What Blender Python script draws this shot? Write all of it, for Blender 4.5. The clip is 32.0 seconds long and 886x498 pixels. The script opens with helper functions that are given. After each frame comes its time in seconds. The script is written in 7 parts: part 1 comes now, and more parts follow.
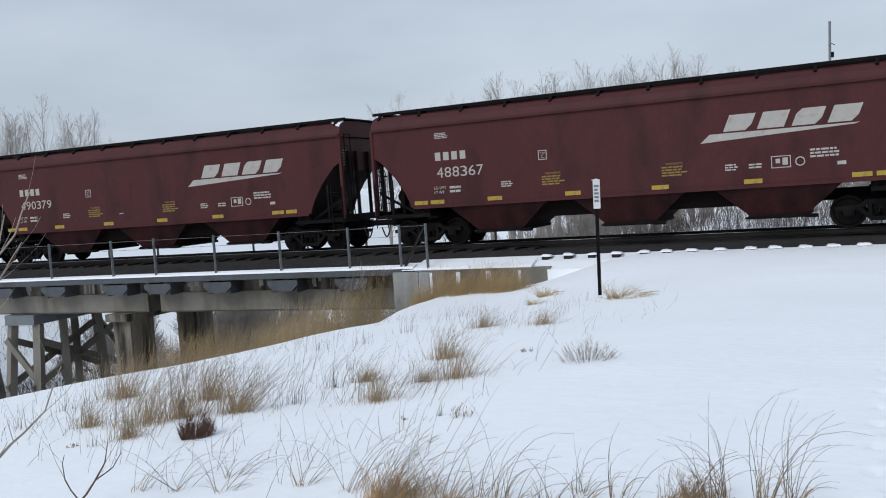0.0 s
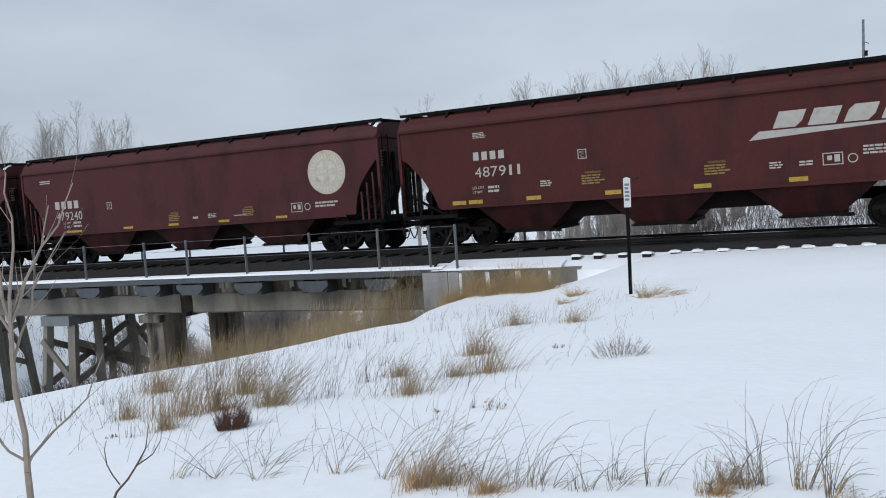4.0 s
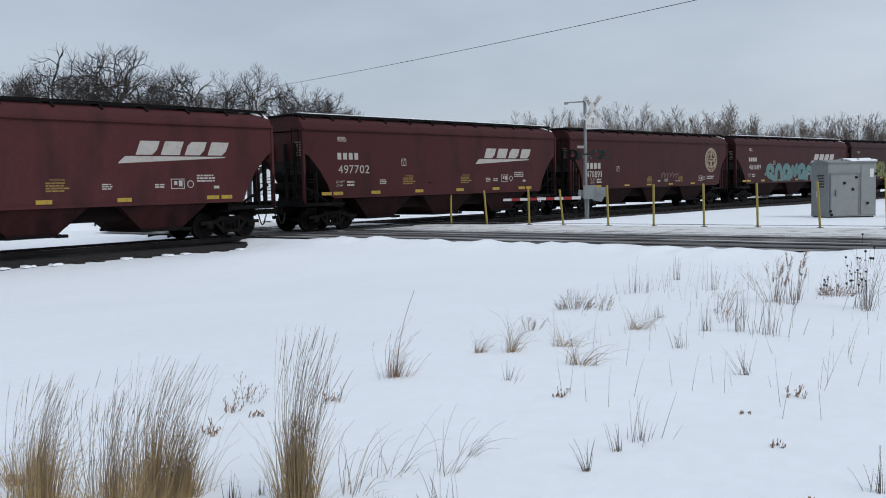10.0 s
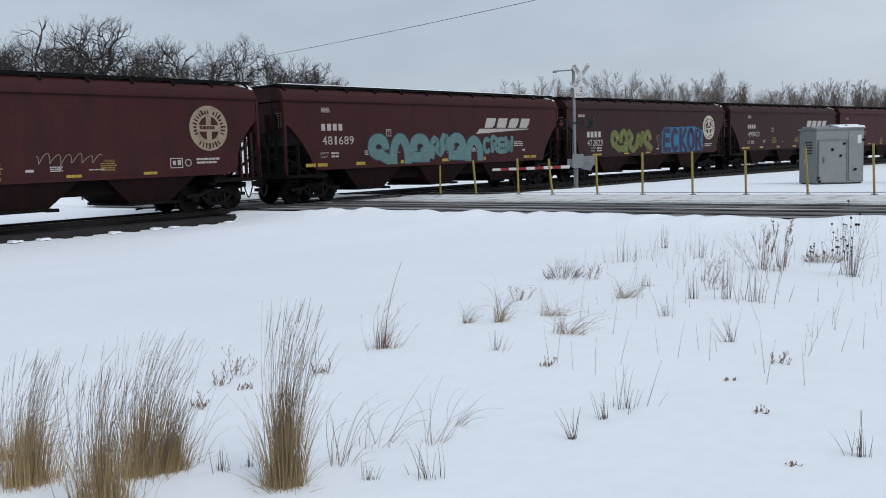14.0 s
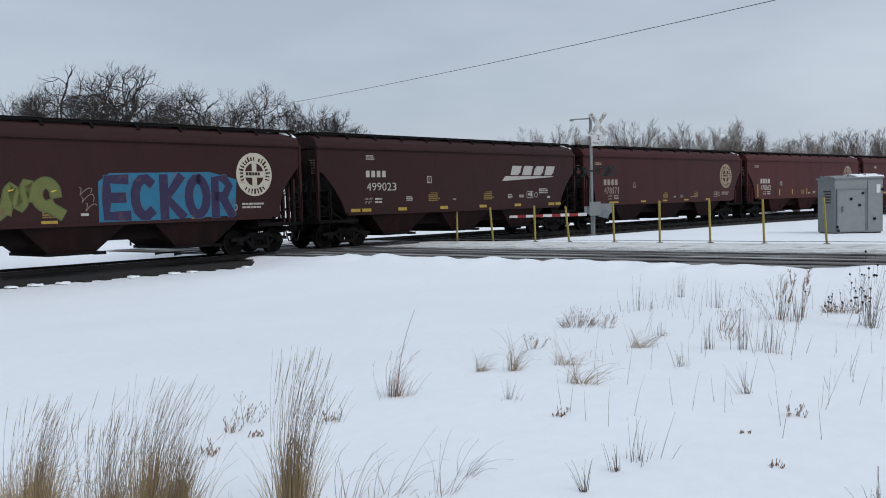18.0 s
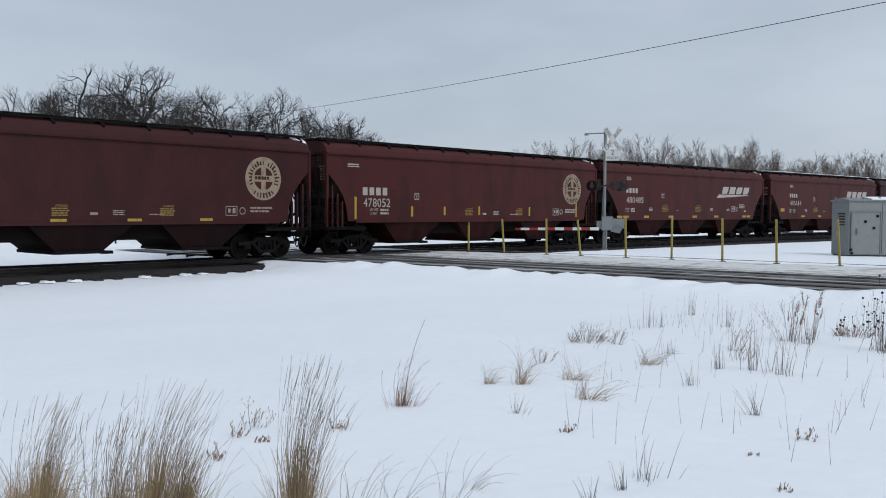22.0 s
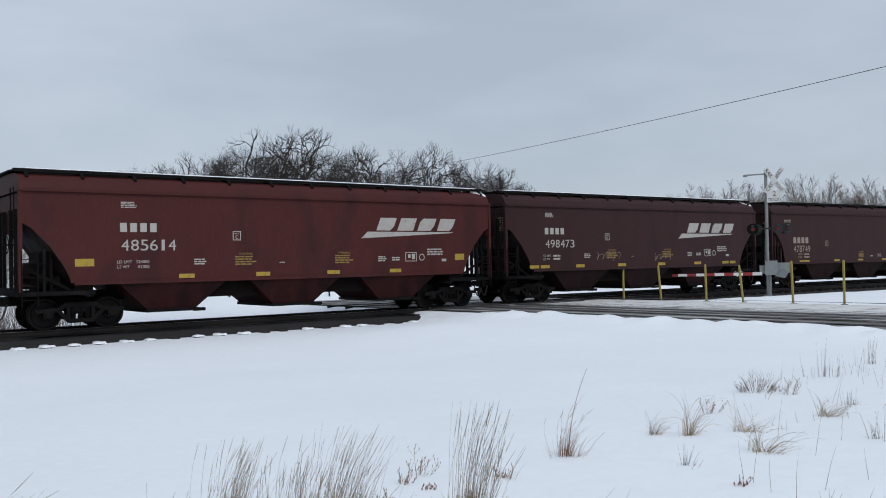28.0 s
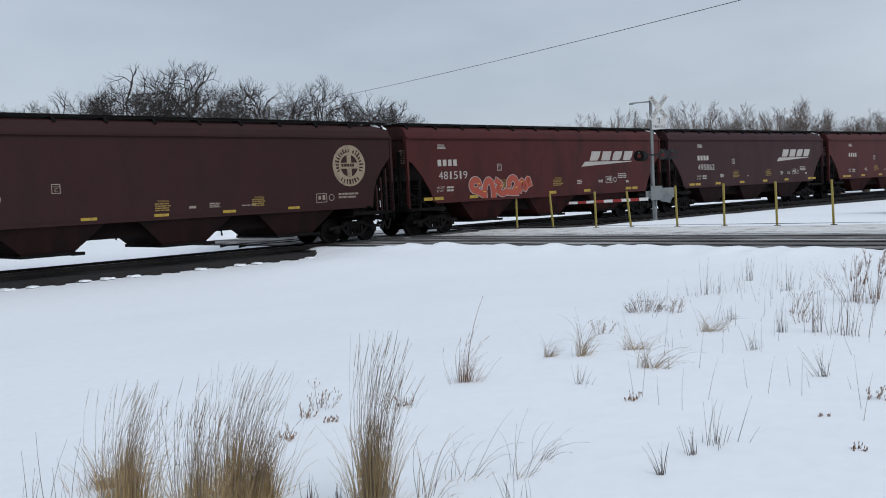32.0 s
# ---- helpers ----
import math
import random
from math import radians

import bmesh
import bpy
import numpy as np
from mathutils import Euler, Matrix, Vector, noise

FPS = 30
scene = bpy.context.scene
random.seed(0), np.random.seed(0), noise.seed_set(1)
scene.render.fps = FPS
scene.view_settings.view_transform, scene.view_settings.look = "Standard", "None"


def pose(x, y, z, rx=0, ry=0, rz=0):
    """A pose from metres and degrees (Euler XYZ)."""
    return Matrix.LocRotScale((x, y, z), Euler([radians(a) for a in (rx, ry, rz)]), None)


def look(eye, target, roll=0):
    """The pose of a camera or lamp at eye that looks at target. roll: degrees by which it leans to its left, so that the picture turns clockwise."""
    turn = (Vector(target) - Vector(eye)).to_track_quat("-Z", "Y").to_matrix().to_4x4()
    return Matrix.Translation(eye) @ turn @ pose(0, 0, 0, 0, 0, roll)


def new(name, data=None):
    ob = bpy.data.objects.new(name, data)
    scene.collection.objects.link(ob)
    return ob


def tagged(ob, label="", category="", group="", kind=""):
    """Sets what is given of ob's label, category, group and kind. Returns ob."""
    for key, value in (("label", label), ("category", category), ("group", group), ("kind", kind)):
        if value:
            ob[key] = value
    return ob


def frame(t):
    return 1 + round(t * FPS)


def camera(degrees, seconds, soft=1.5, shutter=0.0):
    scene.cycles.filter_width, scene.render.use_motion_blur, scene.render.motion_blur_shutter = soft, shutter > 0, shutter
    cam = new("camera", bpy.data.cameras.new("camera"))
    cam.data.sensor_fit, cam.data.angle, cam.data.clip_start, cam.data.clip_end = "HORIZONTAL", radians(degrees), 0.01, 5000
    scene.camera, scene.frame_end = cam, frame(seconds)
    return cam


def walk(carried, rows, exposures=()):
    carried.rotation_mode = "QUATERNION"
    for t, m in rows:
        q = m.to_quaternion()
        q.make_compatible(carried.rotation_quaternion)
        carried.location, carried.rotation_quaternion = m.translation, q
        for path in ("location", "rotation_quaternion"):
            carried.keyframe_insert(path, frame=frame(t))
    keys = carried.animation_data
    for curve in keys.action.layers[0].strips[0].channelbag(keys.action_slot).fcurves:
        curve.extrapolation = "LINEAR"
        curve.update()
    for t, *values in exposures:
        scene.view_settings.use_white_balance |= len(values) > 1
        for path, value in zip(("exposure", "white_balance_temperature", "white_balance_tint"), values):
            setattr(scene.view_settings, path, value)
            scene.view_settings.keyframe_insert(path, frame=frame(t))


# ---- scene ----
cam = camera(53.47, 32.0, soft=1.0)
PATH = [
    (0, (0.002, -0.001, 1.833), (-0.870, 1.794, 1.698), -3.80),
    (0.5, (0.010, 0.001, 1.840), (-0.878, 1.787, 1.695), -4.40),
    (1, (0.011, 0.001, 1.846), (-0.868, 1.794, 1.724), -4.55),
    (1.5, (0.008, -0.003, 1.848), (-0.862, 1.794, 1.733), -4.62),
    (2, (0.011, -0.008, 1.843), (-0.891, 1.773, 1.719), -4.54),
    (2.5, (0.005, -0.003, 1.843), (-0.925, 1.762, 1.713), -4.72),
    (4.5, (-0.022, -0.066, 1.739), (-0.942, 1.706, 1.626), -3.69),
    (5, (-0.014, -0.057, 1.741), (-0.902, 1.733, 1.646), -3.86),
    (5.5, (-0.020, -0.051, 1.742), (-0.871, 1.756, 1.645), -3.12),
    (6, (0.011, -0.043, 1.750), (-0.623, 1.850, 1.642), -2.65),
    (6.5, (0.100, 0.055, 1.715), (-0.118, 2.037, 1.570), -2.72),
    (7, (0.136, 0.084, 1.696), (0.233, 2.075, 1.529), -2.27),
    (7.5, (0.156, 0.082, 1.705), (0.420, 2.057, 1.533), -2.05),
    (8, (0.201, 0.092, 1.696), (0.674, 2.026, 1.501), -2.13),
    (8.5, (0.254, 0.115, 1.684), (1.008, 1.955, 1.470), -1.92),
    (9, (0.319, 0.116, 1.677), (1.409, 1.780, 1.474), -1.68),
    (9.5, (0.344, 0.090, 1.686), (1.729, 1.523, 1.520), -1.30),
    (10, (0.361, 0.088, 1.687), (1.900, 1.358, 1.552), -1.27),
    (10.5, (0.356, 0.048, 1.703), (1.900, 1.310, 1.561), -0.48),
    (11, (0.359, 0.035, 1.701), (1.867, 1.336, 1.518), -0.25),
    (11.5, (0.361, 0.036, 1.700), (1.874, 1.328, 1.496), -0.87),
    (12, (0.368, 0.045, 1.695), (1.893, 1.321, 1.477), -1.26),
    (12.5, (0.374, 0.058, 1.693), (1.915, 1.313, 1.473), -1.33),
    (13, (0.371, 0.062, 1.690), (1.923, 1.306, 1.477), -1.41),
    (13.5, (0.375, 0.070, 1.691), (1.925, 1.318, 1.486), -1.60),
    (15.5, (0.373, 0.029, 1.700), (1.923, 1.279, 1.507), -2.48),
    (16, (0.370, 0.020, 1.703), (1.917, 1.276, 1.531), -2.58),
    (16.5, (0.365, 0.014, 1.704), (1.909, 1.273, 1.524), -2.59),
    (17, (0.372, 0.021, 1.704), (1.913, 1.285, 1.543), -2.41),
    (17.5, (0.386, 0.030, 1.705), (1.924, 1.303, 1.583), -1.86),
    (18, (0.386, 0.033, 1.707), (1.917, 1.317, 1.610), -1.47),
    (18.5, (0.386, 0.032, 1.710), (1.929, 1.300, 1.610), -1.63),
    (19, (0.392, 0.031, 1.702), (1.950, 1.282, 1.602), -1.88),
    (19.5, (0.364, 0.032, 1.703), (1.918, 1.287, 1.610), -1.66),
    (20, (0.355, 0.028, 1.706), (1.905, 1.288, 1.598), -1.51),
    (20.5, (0.357, 0.045, 1.704), (1.904, 1.305, 1.571), -1.78),
    (21, (0.360, 0.051, 1.704), (1.919, 1.300, 1.610), -1.82),
    (21.5, (0.373, 0.032, 1.720), (1.903, 1.321, 1.686), -1.44),
    (22, (0.380, 0.042, 1.718), (1.896, 1.345, 1.643), 0.31),
    (22.5, (0.394, 0.049, 1.716), (1.867, 1.392, 1.564), 0.29),
    (23, (0.402, 0.046, 1.712), (1.825, 1.439, 1.523), -1.19),
    (23.5, (0.402, 0.046, 1.705), (1.781, 1.484, 1.534), -1.35),
    (24, (0.385, 0.070, 1.712), (1.685, 1.587, 1.628), -1.11),
    (24.5, (0.358, 0.082, 1.720), (1.596, 1.653, 1.729), -1.00),
    (25, (0.350, 0.079, 1.721), (1.561, 1.670, 1.760), -1.15),
    (25.5, (0.363, 0.083, 1.713), (1.595, 1.658, 1.758), -0.54),
    (27.5, (0.325, 0.042, 1.719), (1.600, 1.582, 1.776), -1.17),
    (28, (0.299, 0.055, 1.709), (1.571, 1.597, 1.749), -0.94),
    (28.5, (0.283, 0.076, 1.701), (1.548, 1.624, 1.702), -1.35),
    (29, (0.253, 0.110, 1.692), (1.509, 1.666, 1.678), -1.73),
    (29.5, (0.246, 0.123, 1.684), (1.486, 1.692, 1.669), -2.12),
    (30, (0.243, 0.140, 1.674), (1.473, 1.716, 1.647), -1.51),
    (30.5, (0.277, 0.119, 1.687), (1.524, 1.680, 1.613), -1.78),
    (31, (0.295, 0.100, 1.697), (1.574, 1.635, 1.605), -2.57),
    (31.5, (0.303, 0.083, 1.696), (1.665, 1.545, 1.611), -2.78),
    (32, (0.316, 0.068, 1.693), (1.757, 1.451, 1.575), -2.68),
]
walk(cam, [(t, look(eye, target, roll)) for t, eye, target, roll in PATH], exposures=[(0, 0.25), (5, 0.23), (8, 0.18), (11, 0.14), (32, 0.13)])

# ---- world, sun, exposure ----
scene.view_settings.exposure = 0.18
world = bpy.data.worlds.new("overcast")
scene.world = world
world.use_nodes = True


def build_world():
    nt = world.node_tree
    nt.nodes.clear()
    out = nt.nodes.new("ShaderNodeOutputWorld")
    bg = nt.nodes.new("ShaderNodeBackground")
    sky = nt.nodes.new("ShaderNodeTexSky")
    sky.sky_type, sky.sun_disc = "NISHITA", False
    sky.sun_elevation, sky.sun_rotation = radians(32), radians(200)
    sky.dust_density, sky.air_density = 2.0, 1.0
    dim = nt.nodes.new("ShaderNodeVectorMath")
    dim.operation = "SCALE"
    dim.inputs["Scale"].default_value = 0.09
    nt.links.new(sky.outputs[0], dim.inputs[0])
    co = nt.nodes.new("ShaderNodeTexCoord")
    mp = nt.nodes.new("ShaderNodeMapping")
    mp.inputs["Scale"].default_value = (1.0, 1.0, 3.2)
    nt.links.new(co.outputs["Generated"], mp.inputs[0])
    n = nt.nodes.new("ShaderNodeTexNoise")
    n.inputs["Scale"].default_value, n.inputs["Detail"].default_value = 2.2, 5.0
    n.inputs["Roughness"].default_value = 0.5
    nt.links.new(mp.outputs[0], n.inputs["Vector"])
    ramp = nt.nodes.new("ShaderNodeValToRGB")
    ramp.color_ramp.elements[0].position, ramp.color_ramp.elements[1].position = 0.32, 0.72
    ramp.color_ramp.elements[0].color = (0.40, 0.462, 0.545, 1)
    ramp.color_ramp.elements[1].color = (0.545, 0.61, 0.695, 1)
    nt.links.new(n.outputs["Fac"], ramp.inputs[0])
    mix = nt.nodes.new("ShaderNodeMix")
    mix.data_type = "RGBA"
    mix.inputs[0].default_value = 0.88
    nt.links.new(dim.outputs[0], mix.inputs[6])
    nt.links.new(ramp.outputs[0], mix.inputs[7])
    nt.links.new(mix.outputs[2], bg.inputs["Color"])
    bg.inputs["Strength"].default_value = 1.0
    nt.links.new(bg.outputs[0], out.inputs[0])


build_world()
sun_data = bpy.data.lights.new("sun", "SUN")
sun_data.energy, sun_data.angle, sun_data.color = 1.15, radians(30), (0.97, 0.98, 1.0)
sun = new("sun", sun_data)
sun.matrix_world = look((0, 0, 50), (8, 28, 24))

# ---- track line ----
D, CURVE, GRADE, STRAIGHT = 28.056, -0.000972, 0.00517, 95.0


def track_y(x):
    if abs(x) <= STRAIGHT:
        return D + CURVE * x * x
    return D + CURVE * STRAIGHT * STRAIGHT + 2 * CURVE * STRAIGHT * (abs(x) - STRAIGHT)


def track_x(s):
    a = abs(s)
    end = STRAIGHT + 2 / 3 * CURVE ** 2 * STRAIGHT ** 3
    x = a - 2 / 3 * CURVE ** 2 * a ** 3 if a < end else STRAIGHT + (a - end) * math.cos(math.atan(2 * CURVE * STRAIGHT))
    return math.copysign(x, s)


def track_point(s, off=0.0, up=0.0):
    x = track_x(s)
    x1, x0 = x + 0.5, x - 0.5
    d = Vector((1.0, track_y(x1) - track_y(x0), 0)).normalized()
    return Vector((x - d.y * off, track_y(x) + d.x * off, GRADE * max(-60, min(x, 90)) + up)), math.degrees(math.atan2(d.y, d.x))


# ---- materials ----
def material(name, color, rough=0.7, metal=0.0, vary=0.12, scale=6.0, fine=60.0, bump=0.15, dirt=None, dirt_amount=0.0, dirt_scale=1.2, stretch=(1, 1, 1), spec=0.4, random=0.0):
    m = bpy.data.materials.new(name)
    m.use_nodes = True
    nt = m.node_tree
    bs = nt.nodes["Principled BSDF"]
    bs.inputs["Roughness"].default_value, bs.inputs["Metallic"].default_value = rough, metal
    bs.inputs["Specular IOR Level"].default_value = spec
    co = nt.nodes.new("ShaderNodeTexCoord")
    mp = nt.nodes.new("ShaderNodeMapping")
    mp.inputs["Scale"].default_value = stretch
    nt.links.new(co.outputs["Object"], mp.inputs[0])

    def noise_node(sc, detail):
        n = nt.nodes.new("ShaderNodeTexNoise")
        n.inputs["Scale"].default_value, n.inputs["Detail"].default_value = sc, detail
        nt.links.new(mp.outputs[0], n.inputs["Vector"])
        return n

    big, small = noise_node(scale, 4.0), noise_node(fine, 3.0)
    add = nt.nodes.new("ShaderNodeMath")
    add.operation = "ADD"
    nt.links.new(big.outputs["Fac"], add.inputs[0])
    nt.links.new(small.outputs["Fac"], add.inputs[1])
    mr = nt.nodes.new("ShaderNodeMapRange")
    mr.inputs["From Min"].default_value, mr.inputs["From Max"].default_value = 0.6, 1.4
    mr.inputs["To Min"].default_value, mr.inputs["To Max"].default_value = 1 - vary, 1 + vary
    nt.links.new(add.outputs[0], mr.inputs["Value"])
    sc = nt.nodes.new("ShaderNodeVectorMath")
    sc.operation = "SCALE"
    sc.inputs[0].default_value = color
    nt.links.new(mr.outputs[0], sc.inputs["Scale"])
    last = sc.outputs[0]
    if random:
        info = nt.nodes.new("ShaderNodeObjectInfo")
        r = nt.nodes.new("ShaderNodeMapRange")
        r.inputs["To Min"].default_value, r.inputs["To Max"].default_value = 1 - random, 1 + random
        nt.links.new(info.outputs["Random"], r.inputs["Value"])
        s2 = nt.nodes.new("ShaderNodeVectorMath")
        s2.operation = "SCALE"
        nt.links.new(last, s2.inputs[0])
        nt.links.new(r.outputs[0], s2.inputs["Scale"])
        last = s2.outputs[0]
    if dirt:
        dn = noise_node(dirt_scale, 6.0)
        dr = nt.nodes.new("ShaderNodeMapRange")
        dr.inputs["From Min"].default_value, dr.inputs["From Max"].default_value = 0.62 - 0.3 * dirt_amount, 0.78 - 0.2 * dirt_amount
        dr.inputs["To Max"].default_value = min(1.0, 0.35 + dirt_amount)
        nt.links.new(dn.outputs["Fac"], dr.inputs["Value"])
        mix = nt.nodes.new("ShaderNodeMix")
        mix.data_type = "RGBA"
        nt.links.new(dr.outputs[0], mix.inputs[0])
        nt.links.new(last, mix.inputs[6])
        mix.inputs[7].default_value = (*dirt, 1)
        last = mix.outputs[2]
    nt.links.new(last, bs.inputs["Base Color"])
    if bump:
        b = nt.nodes.new("ShaderNodeBump")
        b.inputs["Strength"].default_value, b.inputs["Distance"].default_value = bump, 0.02
        nt.links.new(add.outputs[0], b.inputs["Height"])
        nt.links.new(b.outputs[0], bs.inputs["Normal"])
    return m


SNOW = material("snow", (0.86, 0.885, 0.92), 0.85, vary=0.03, scale=0.35, fine=7.0, bump=0.5, spec=0.2)
SNOW_CAP = material("snow_cap", (0.84, 0.865, 0.9), 0.85, vary=0.03, scale=3, fine=20, bump=0.2, spec=0.2)
BALLAST = material("ballast_stone", (0.022, 0.02, 0.0205), 0.95, vary=0.5, scale=3, fine=18, bump=0.9)
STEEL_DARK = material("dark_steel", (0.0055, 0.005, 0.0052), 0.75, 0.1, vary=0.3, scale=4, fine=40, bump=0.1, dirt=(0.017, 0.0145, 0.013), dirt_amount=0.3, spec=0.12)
RAIL = material("rail_steel", (0.018, 0.015, 0.014), 0.5, 0.5, vary=0.3, scale=2, fine=30, bump=0.05)
RAIL_TOP = material("rail_polish", (0.16, 0.16, 0.17), 0.3, 0.9, vary=0.1, bump=0.0)
TIE = material("tie_timber", (0.02, 0.016, 0.014), 0.9, vary=0.4, scale=3, fine=25, bump=0.5, random=0.3)
CONCRETE = material("weathered_concrete", (0.18, 0.172, 0.15), 0.9, vary=0.18, scale=1.6, fine=25, bump=0.3, dirt=(0.09, 0.08, 0.06), dirt_amount=0.5, stretch=(1, 1, 0.35))
CONCRETE_DARK = material("stained_concrete", (0.24, 0.21, 0.17), 0.9, vary=0.3, scale=3, fine=25, bump=0.3, dirt=(0.03, 0.026, 0.022), dirt_amount=0.75, dirt_scale=2.0, stretch=(1, 1, 0.15))
# Darker than the grey steel: under-deck shade on the brackets put into colour.
BRACKET = material("blue_grey_steel", (0.075, 0.085, 0.098), 0.7, 0.1, vary=0.2, scale=3, fine=30, bump=0.1, dirt=(0.05, 0.042, 0.035), dirt_amount=0.3)
CONCRETE_PALE = material("pale_concrete", (0.3, 0.305, 0.3), 0.9, vary=0.15, scale=1.6, fine=25, bump=0.3, dirt=(0.14, 0.13, 0.11), dirt_amount=0.35, stretch=(1, 1, 0.35))
EARTH = material("bare_earth", (0.085, 0.065, 0.048), 0.95, vary=0.4, scale=1.5, fine=10, bump=0.8, dirt=(0.4, 0.39, 0.38), dirt_amount=0.3, dirt_scale=0.9)
GIRDER = material("olive_grey_girder", (0.2, 0.188, 0.162), 0.8, vary=0.22, scale=1.2, fine=25, bump=0.2, dirt=(0.10, 0.088, 0.07), dirt_amount=0.5, stretch=(1, 1, 0.3))
DUSTY = material("dusted_steel", (0.03, 0.022, 0.022), 0.85, vary=0.3, scale=1.5, fine=14, bump=0.08, dirt=(0.12, 0.115, 0.115), dirt_amount=0.45, dirt_scale=0.7, spec=0.1)
SHRUB_TWIG = material("shrub_twig", (0.21, 0.155, 0.12), 0.9, vary=0.3, scale=4, fine=20, bump=0.2)
GALV = material("galvanised_steel", (0.215, 0.23, 0.23), 0.55, 0.3, vary=0.12, scale=5, fine=50, bump=0.05)
GREY_STEEL = material("grey_painted_steel", (0.165, 0.18, 0.195), 0.6, 0.2, vary=0.15, scale=3, fine=30, bump=0.1, dirt=(0.1, 0.08, 0.06), dirt_amount=0.3)
YELLOW_POST = material("yellow_paint", (0.31, 0.245, 0.055), 0.6, vary=0.15, scale=8, fine=40, bump=0.1, dirt=(0.2, 0.16, 0.1), dirt_amount=0.3, dirt_scale=6)
# White lowered towards grey, the crossbuck's shade put into the paint colour.
SHADED_WHITE = material("shaded_white", (0.6, 0.6, 0.59), 0.6, vary=0.08, bump=0.05)
BLACK_PAINT = material("black_paint", (0.015, 0.015, 0.016), 0.5, vary=0.2, bump=0.05)
RED_PAINT = material("red_paint", (0.25, 0.02, 0.02), 0.5, vary=0.15, bump=0.05)
ASPHALT = material("asphalt", (0.045, 0.043, 0.044), 0.9, vary=0.3, scale=2, fine=40, bump=0.4, dirt=(0.42, 0.41, 0.41), dirt_amount=0.25, dirt_scale=0.8, stretch=(2.6, 0.10, 1))
SALTED = material("salted_asphalt", (0.115, 0.11, 0.107), 0.9, vary=0.35, scale=1.6, fine=30, bump=0.5, dirt=(0.5, 0.495, 0.49), dirt_amount=0.5, dirt_scale=1.0, stretch=(2.2, 0.16, 1))
DIRTY_SNOW = material("dirty_snow", (0.70, 0.70, 0.69), 0.9, vary=0.2, scale=1.5, fine=12, bump=0.8, dirt=(0.25, 0.23, 0.21), dirt_amount=0.45, dirt_scale=1.5)
BARK_DARK = material("oak_bark", (0.04, 0.033, 0.031), 0.95, vary=0.3, scale=3, fine=20, bump=0.5)
BARK_GREY = material("poplar_bark", (0.29, 0.265, 0.245), 0.95, vary=0.2, scale=3, fine=20, bump=0.4)
GRASS_RUST = material("rust_grass", (0.44, 0.265, 0.115), 0.9, vary=0.3, scale=2, fine=10, bump=0.0, random=0.15)
GRASS = material("dry_grass", (0.43, 0.31, 0.155), 0.9, vary=0.3, scale=2, fine=10, bump=0.0, random=0.15)
GRASS_GOLD = material("golden_reed", (0.42, 0.31, 0.17), 0.9, vary=0.3, scale=2, fine=10, bump=0.0, random=0.2)
GRASS_PALE = material("pale_dry_grass", (0.42, 0.30, 0.165), 0.9, vary=0.3, scale=2, fine=10, bump=0.0, random=0.15)
GRASS_STEM = material("grey_tan_stem", (0.27, 0.21, 0.14), 0.9, vary=0.3, scale=2, fine=10, bump=0.0, random=0.15)
STEM_GREY = material("weathered_stem", (0.24, 0.19, 0.14), 0.9, vary=0.35, scale=2, fine=10, bump=0.0, random=0.15)
GRASS_GREY = material("grey_stalk", (0.15, 0.12, 0.1), 0.9, vary=0.3, scale=2, fine=10, bump=0.0, random=0.2)
TWIG = material("twig_bark", (0.11, 0.075, 0.055), 0.9, vary=0.3, scale=4, fine=20, bump=0.2)
STENCIL = material("stencil_white", (0.37, 0.35, 0.325), 0.7, vary=0.12, scale=6, fine=50, bump=0.0, dirt=(0.25, 0.15, 0.13), dirt_amount=0.12, dirt_scale=4)
STENCIL_YELLOW = material("stencil_yellow", (0.21, 0.14, 0.035), 0.7, vary=0.15, scale=6, fine=50, bump=0.0)
REFLECTOR = material("yellow_reflector", (0.36, 0.245, 0.03), 0.45, vary=0.12, scale=8, fine=40, bump=0.0, dirt=(0.2, 0.12, 0.05), dirt_amount=0.25, dirt_scale=5)
CREAM = material("cream_emblem", (0.44, 0.41, 0.33), 0.7, vary=0.12, scale=5, fine=40, bump=0.0, dirt=(0.25, 0.14, 0.1), dirt_amount=0.15, dirt_scale=4)

STENCIL_DULL = material("grimy_stencil", (0.25, 0.205, 0.17), 0.75, vary=0.15, scale=6, fine=50, bump=0.0, dirt=(0.12, 0.07, 0.06), dirt_amount=0.2, dirt_scale=4)
STENCIL_PALE = material("bleached_print", (0.5, 0.47, 0.43), 0.75, vary=0.2, scale=6, fine=50, bump=0.0, dirt=(0.3, 0.26, 0.2), dirt_amount=0.3, dirt_scale=4)
CREAM_DULL = material("grimy_cream", (0.27, 0.215, 0.15), 0.75, vary=0.15, scale=5, fine=40, bump=0.0, dirt=(0.12, 0.07, 0.055), dirt_amount=0.25, dirt_scale=3)


def car_paint(name, color):
    return material(name, color, 0.55, vary=0.16, scale=0.7, fine=14, bump=0.05, dirt=(0.021, 0.0095, 0.0095), dirt_amount=0.34, dirt_scale=0.8, stretch=(1, 1, 0.45), spec=0.16)


PAINT = {
    # Brown lightened by the sky and snow glare, put into the colour.
    "lit_brown": car_paint("lightened_brown", (0.064, 0.0185, 0.0195)),
    "brown": car_paint("boxcar_brown", (0.054, 0.0150, 0.0160)),
    "red": car_paint("oxide_red", (0.061, 0.0150, 0.0140)),
    "rust": car_paint("rusty_brown", (0.043, 0.0120, 0.0122)),
    "dark": car_paint("dark_brown", (0.037, 0.0155, 0.0165)),
    "dull": car_paint("faded_brown", (0.031, 0.0118, 0.0116)),
}
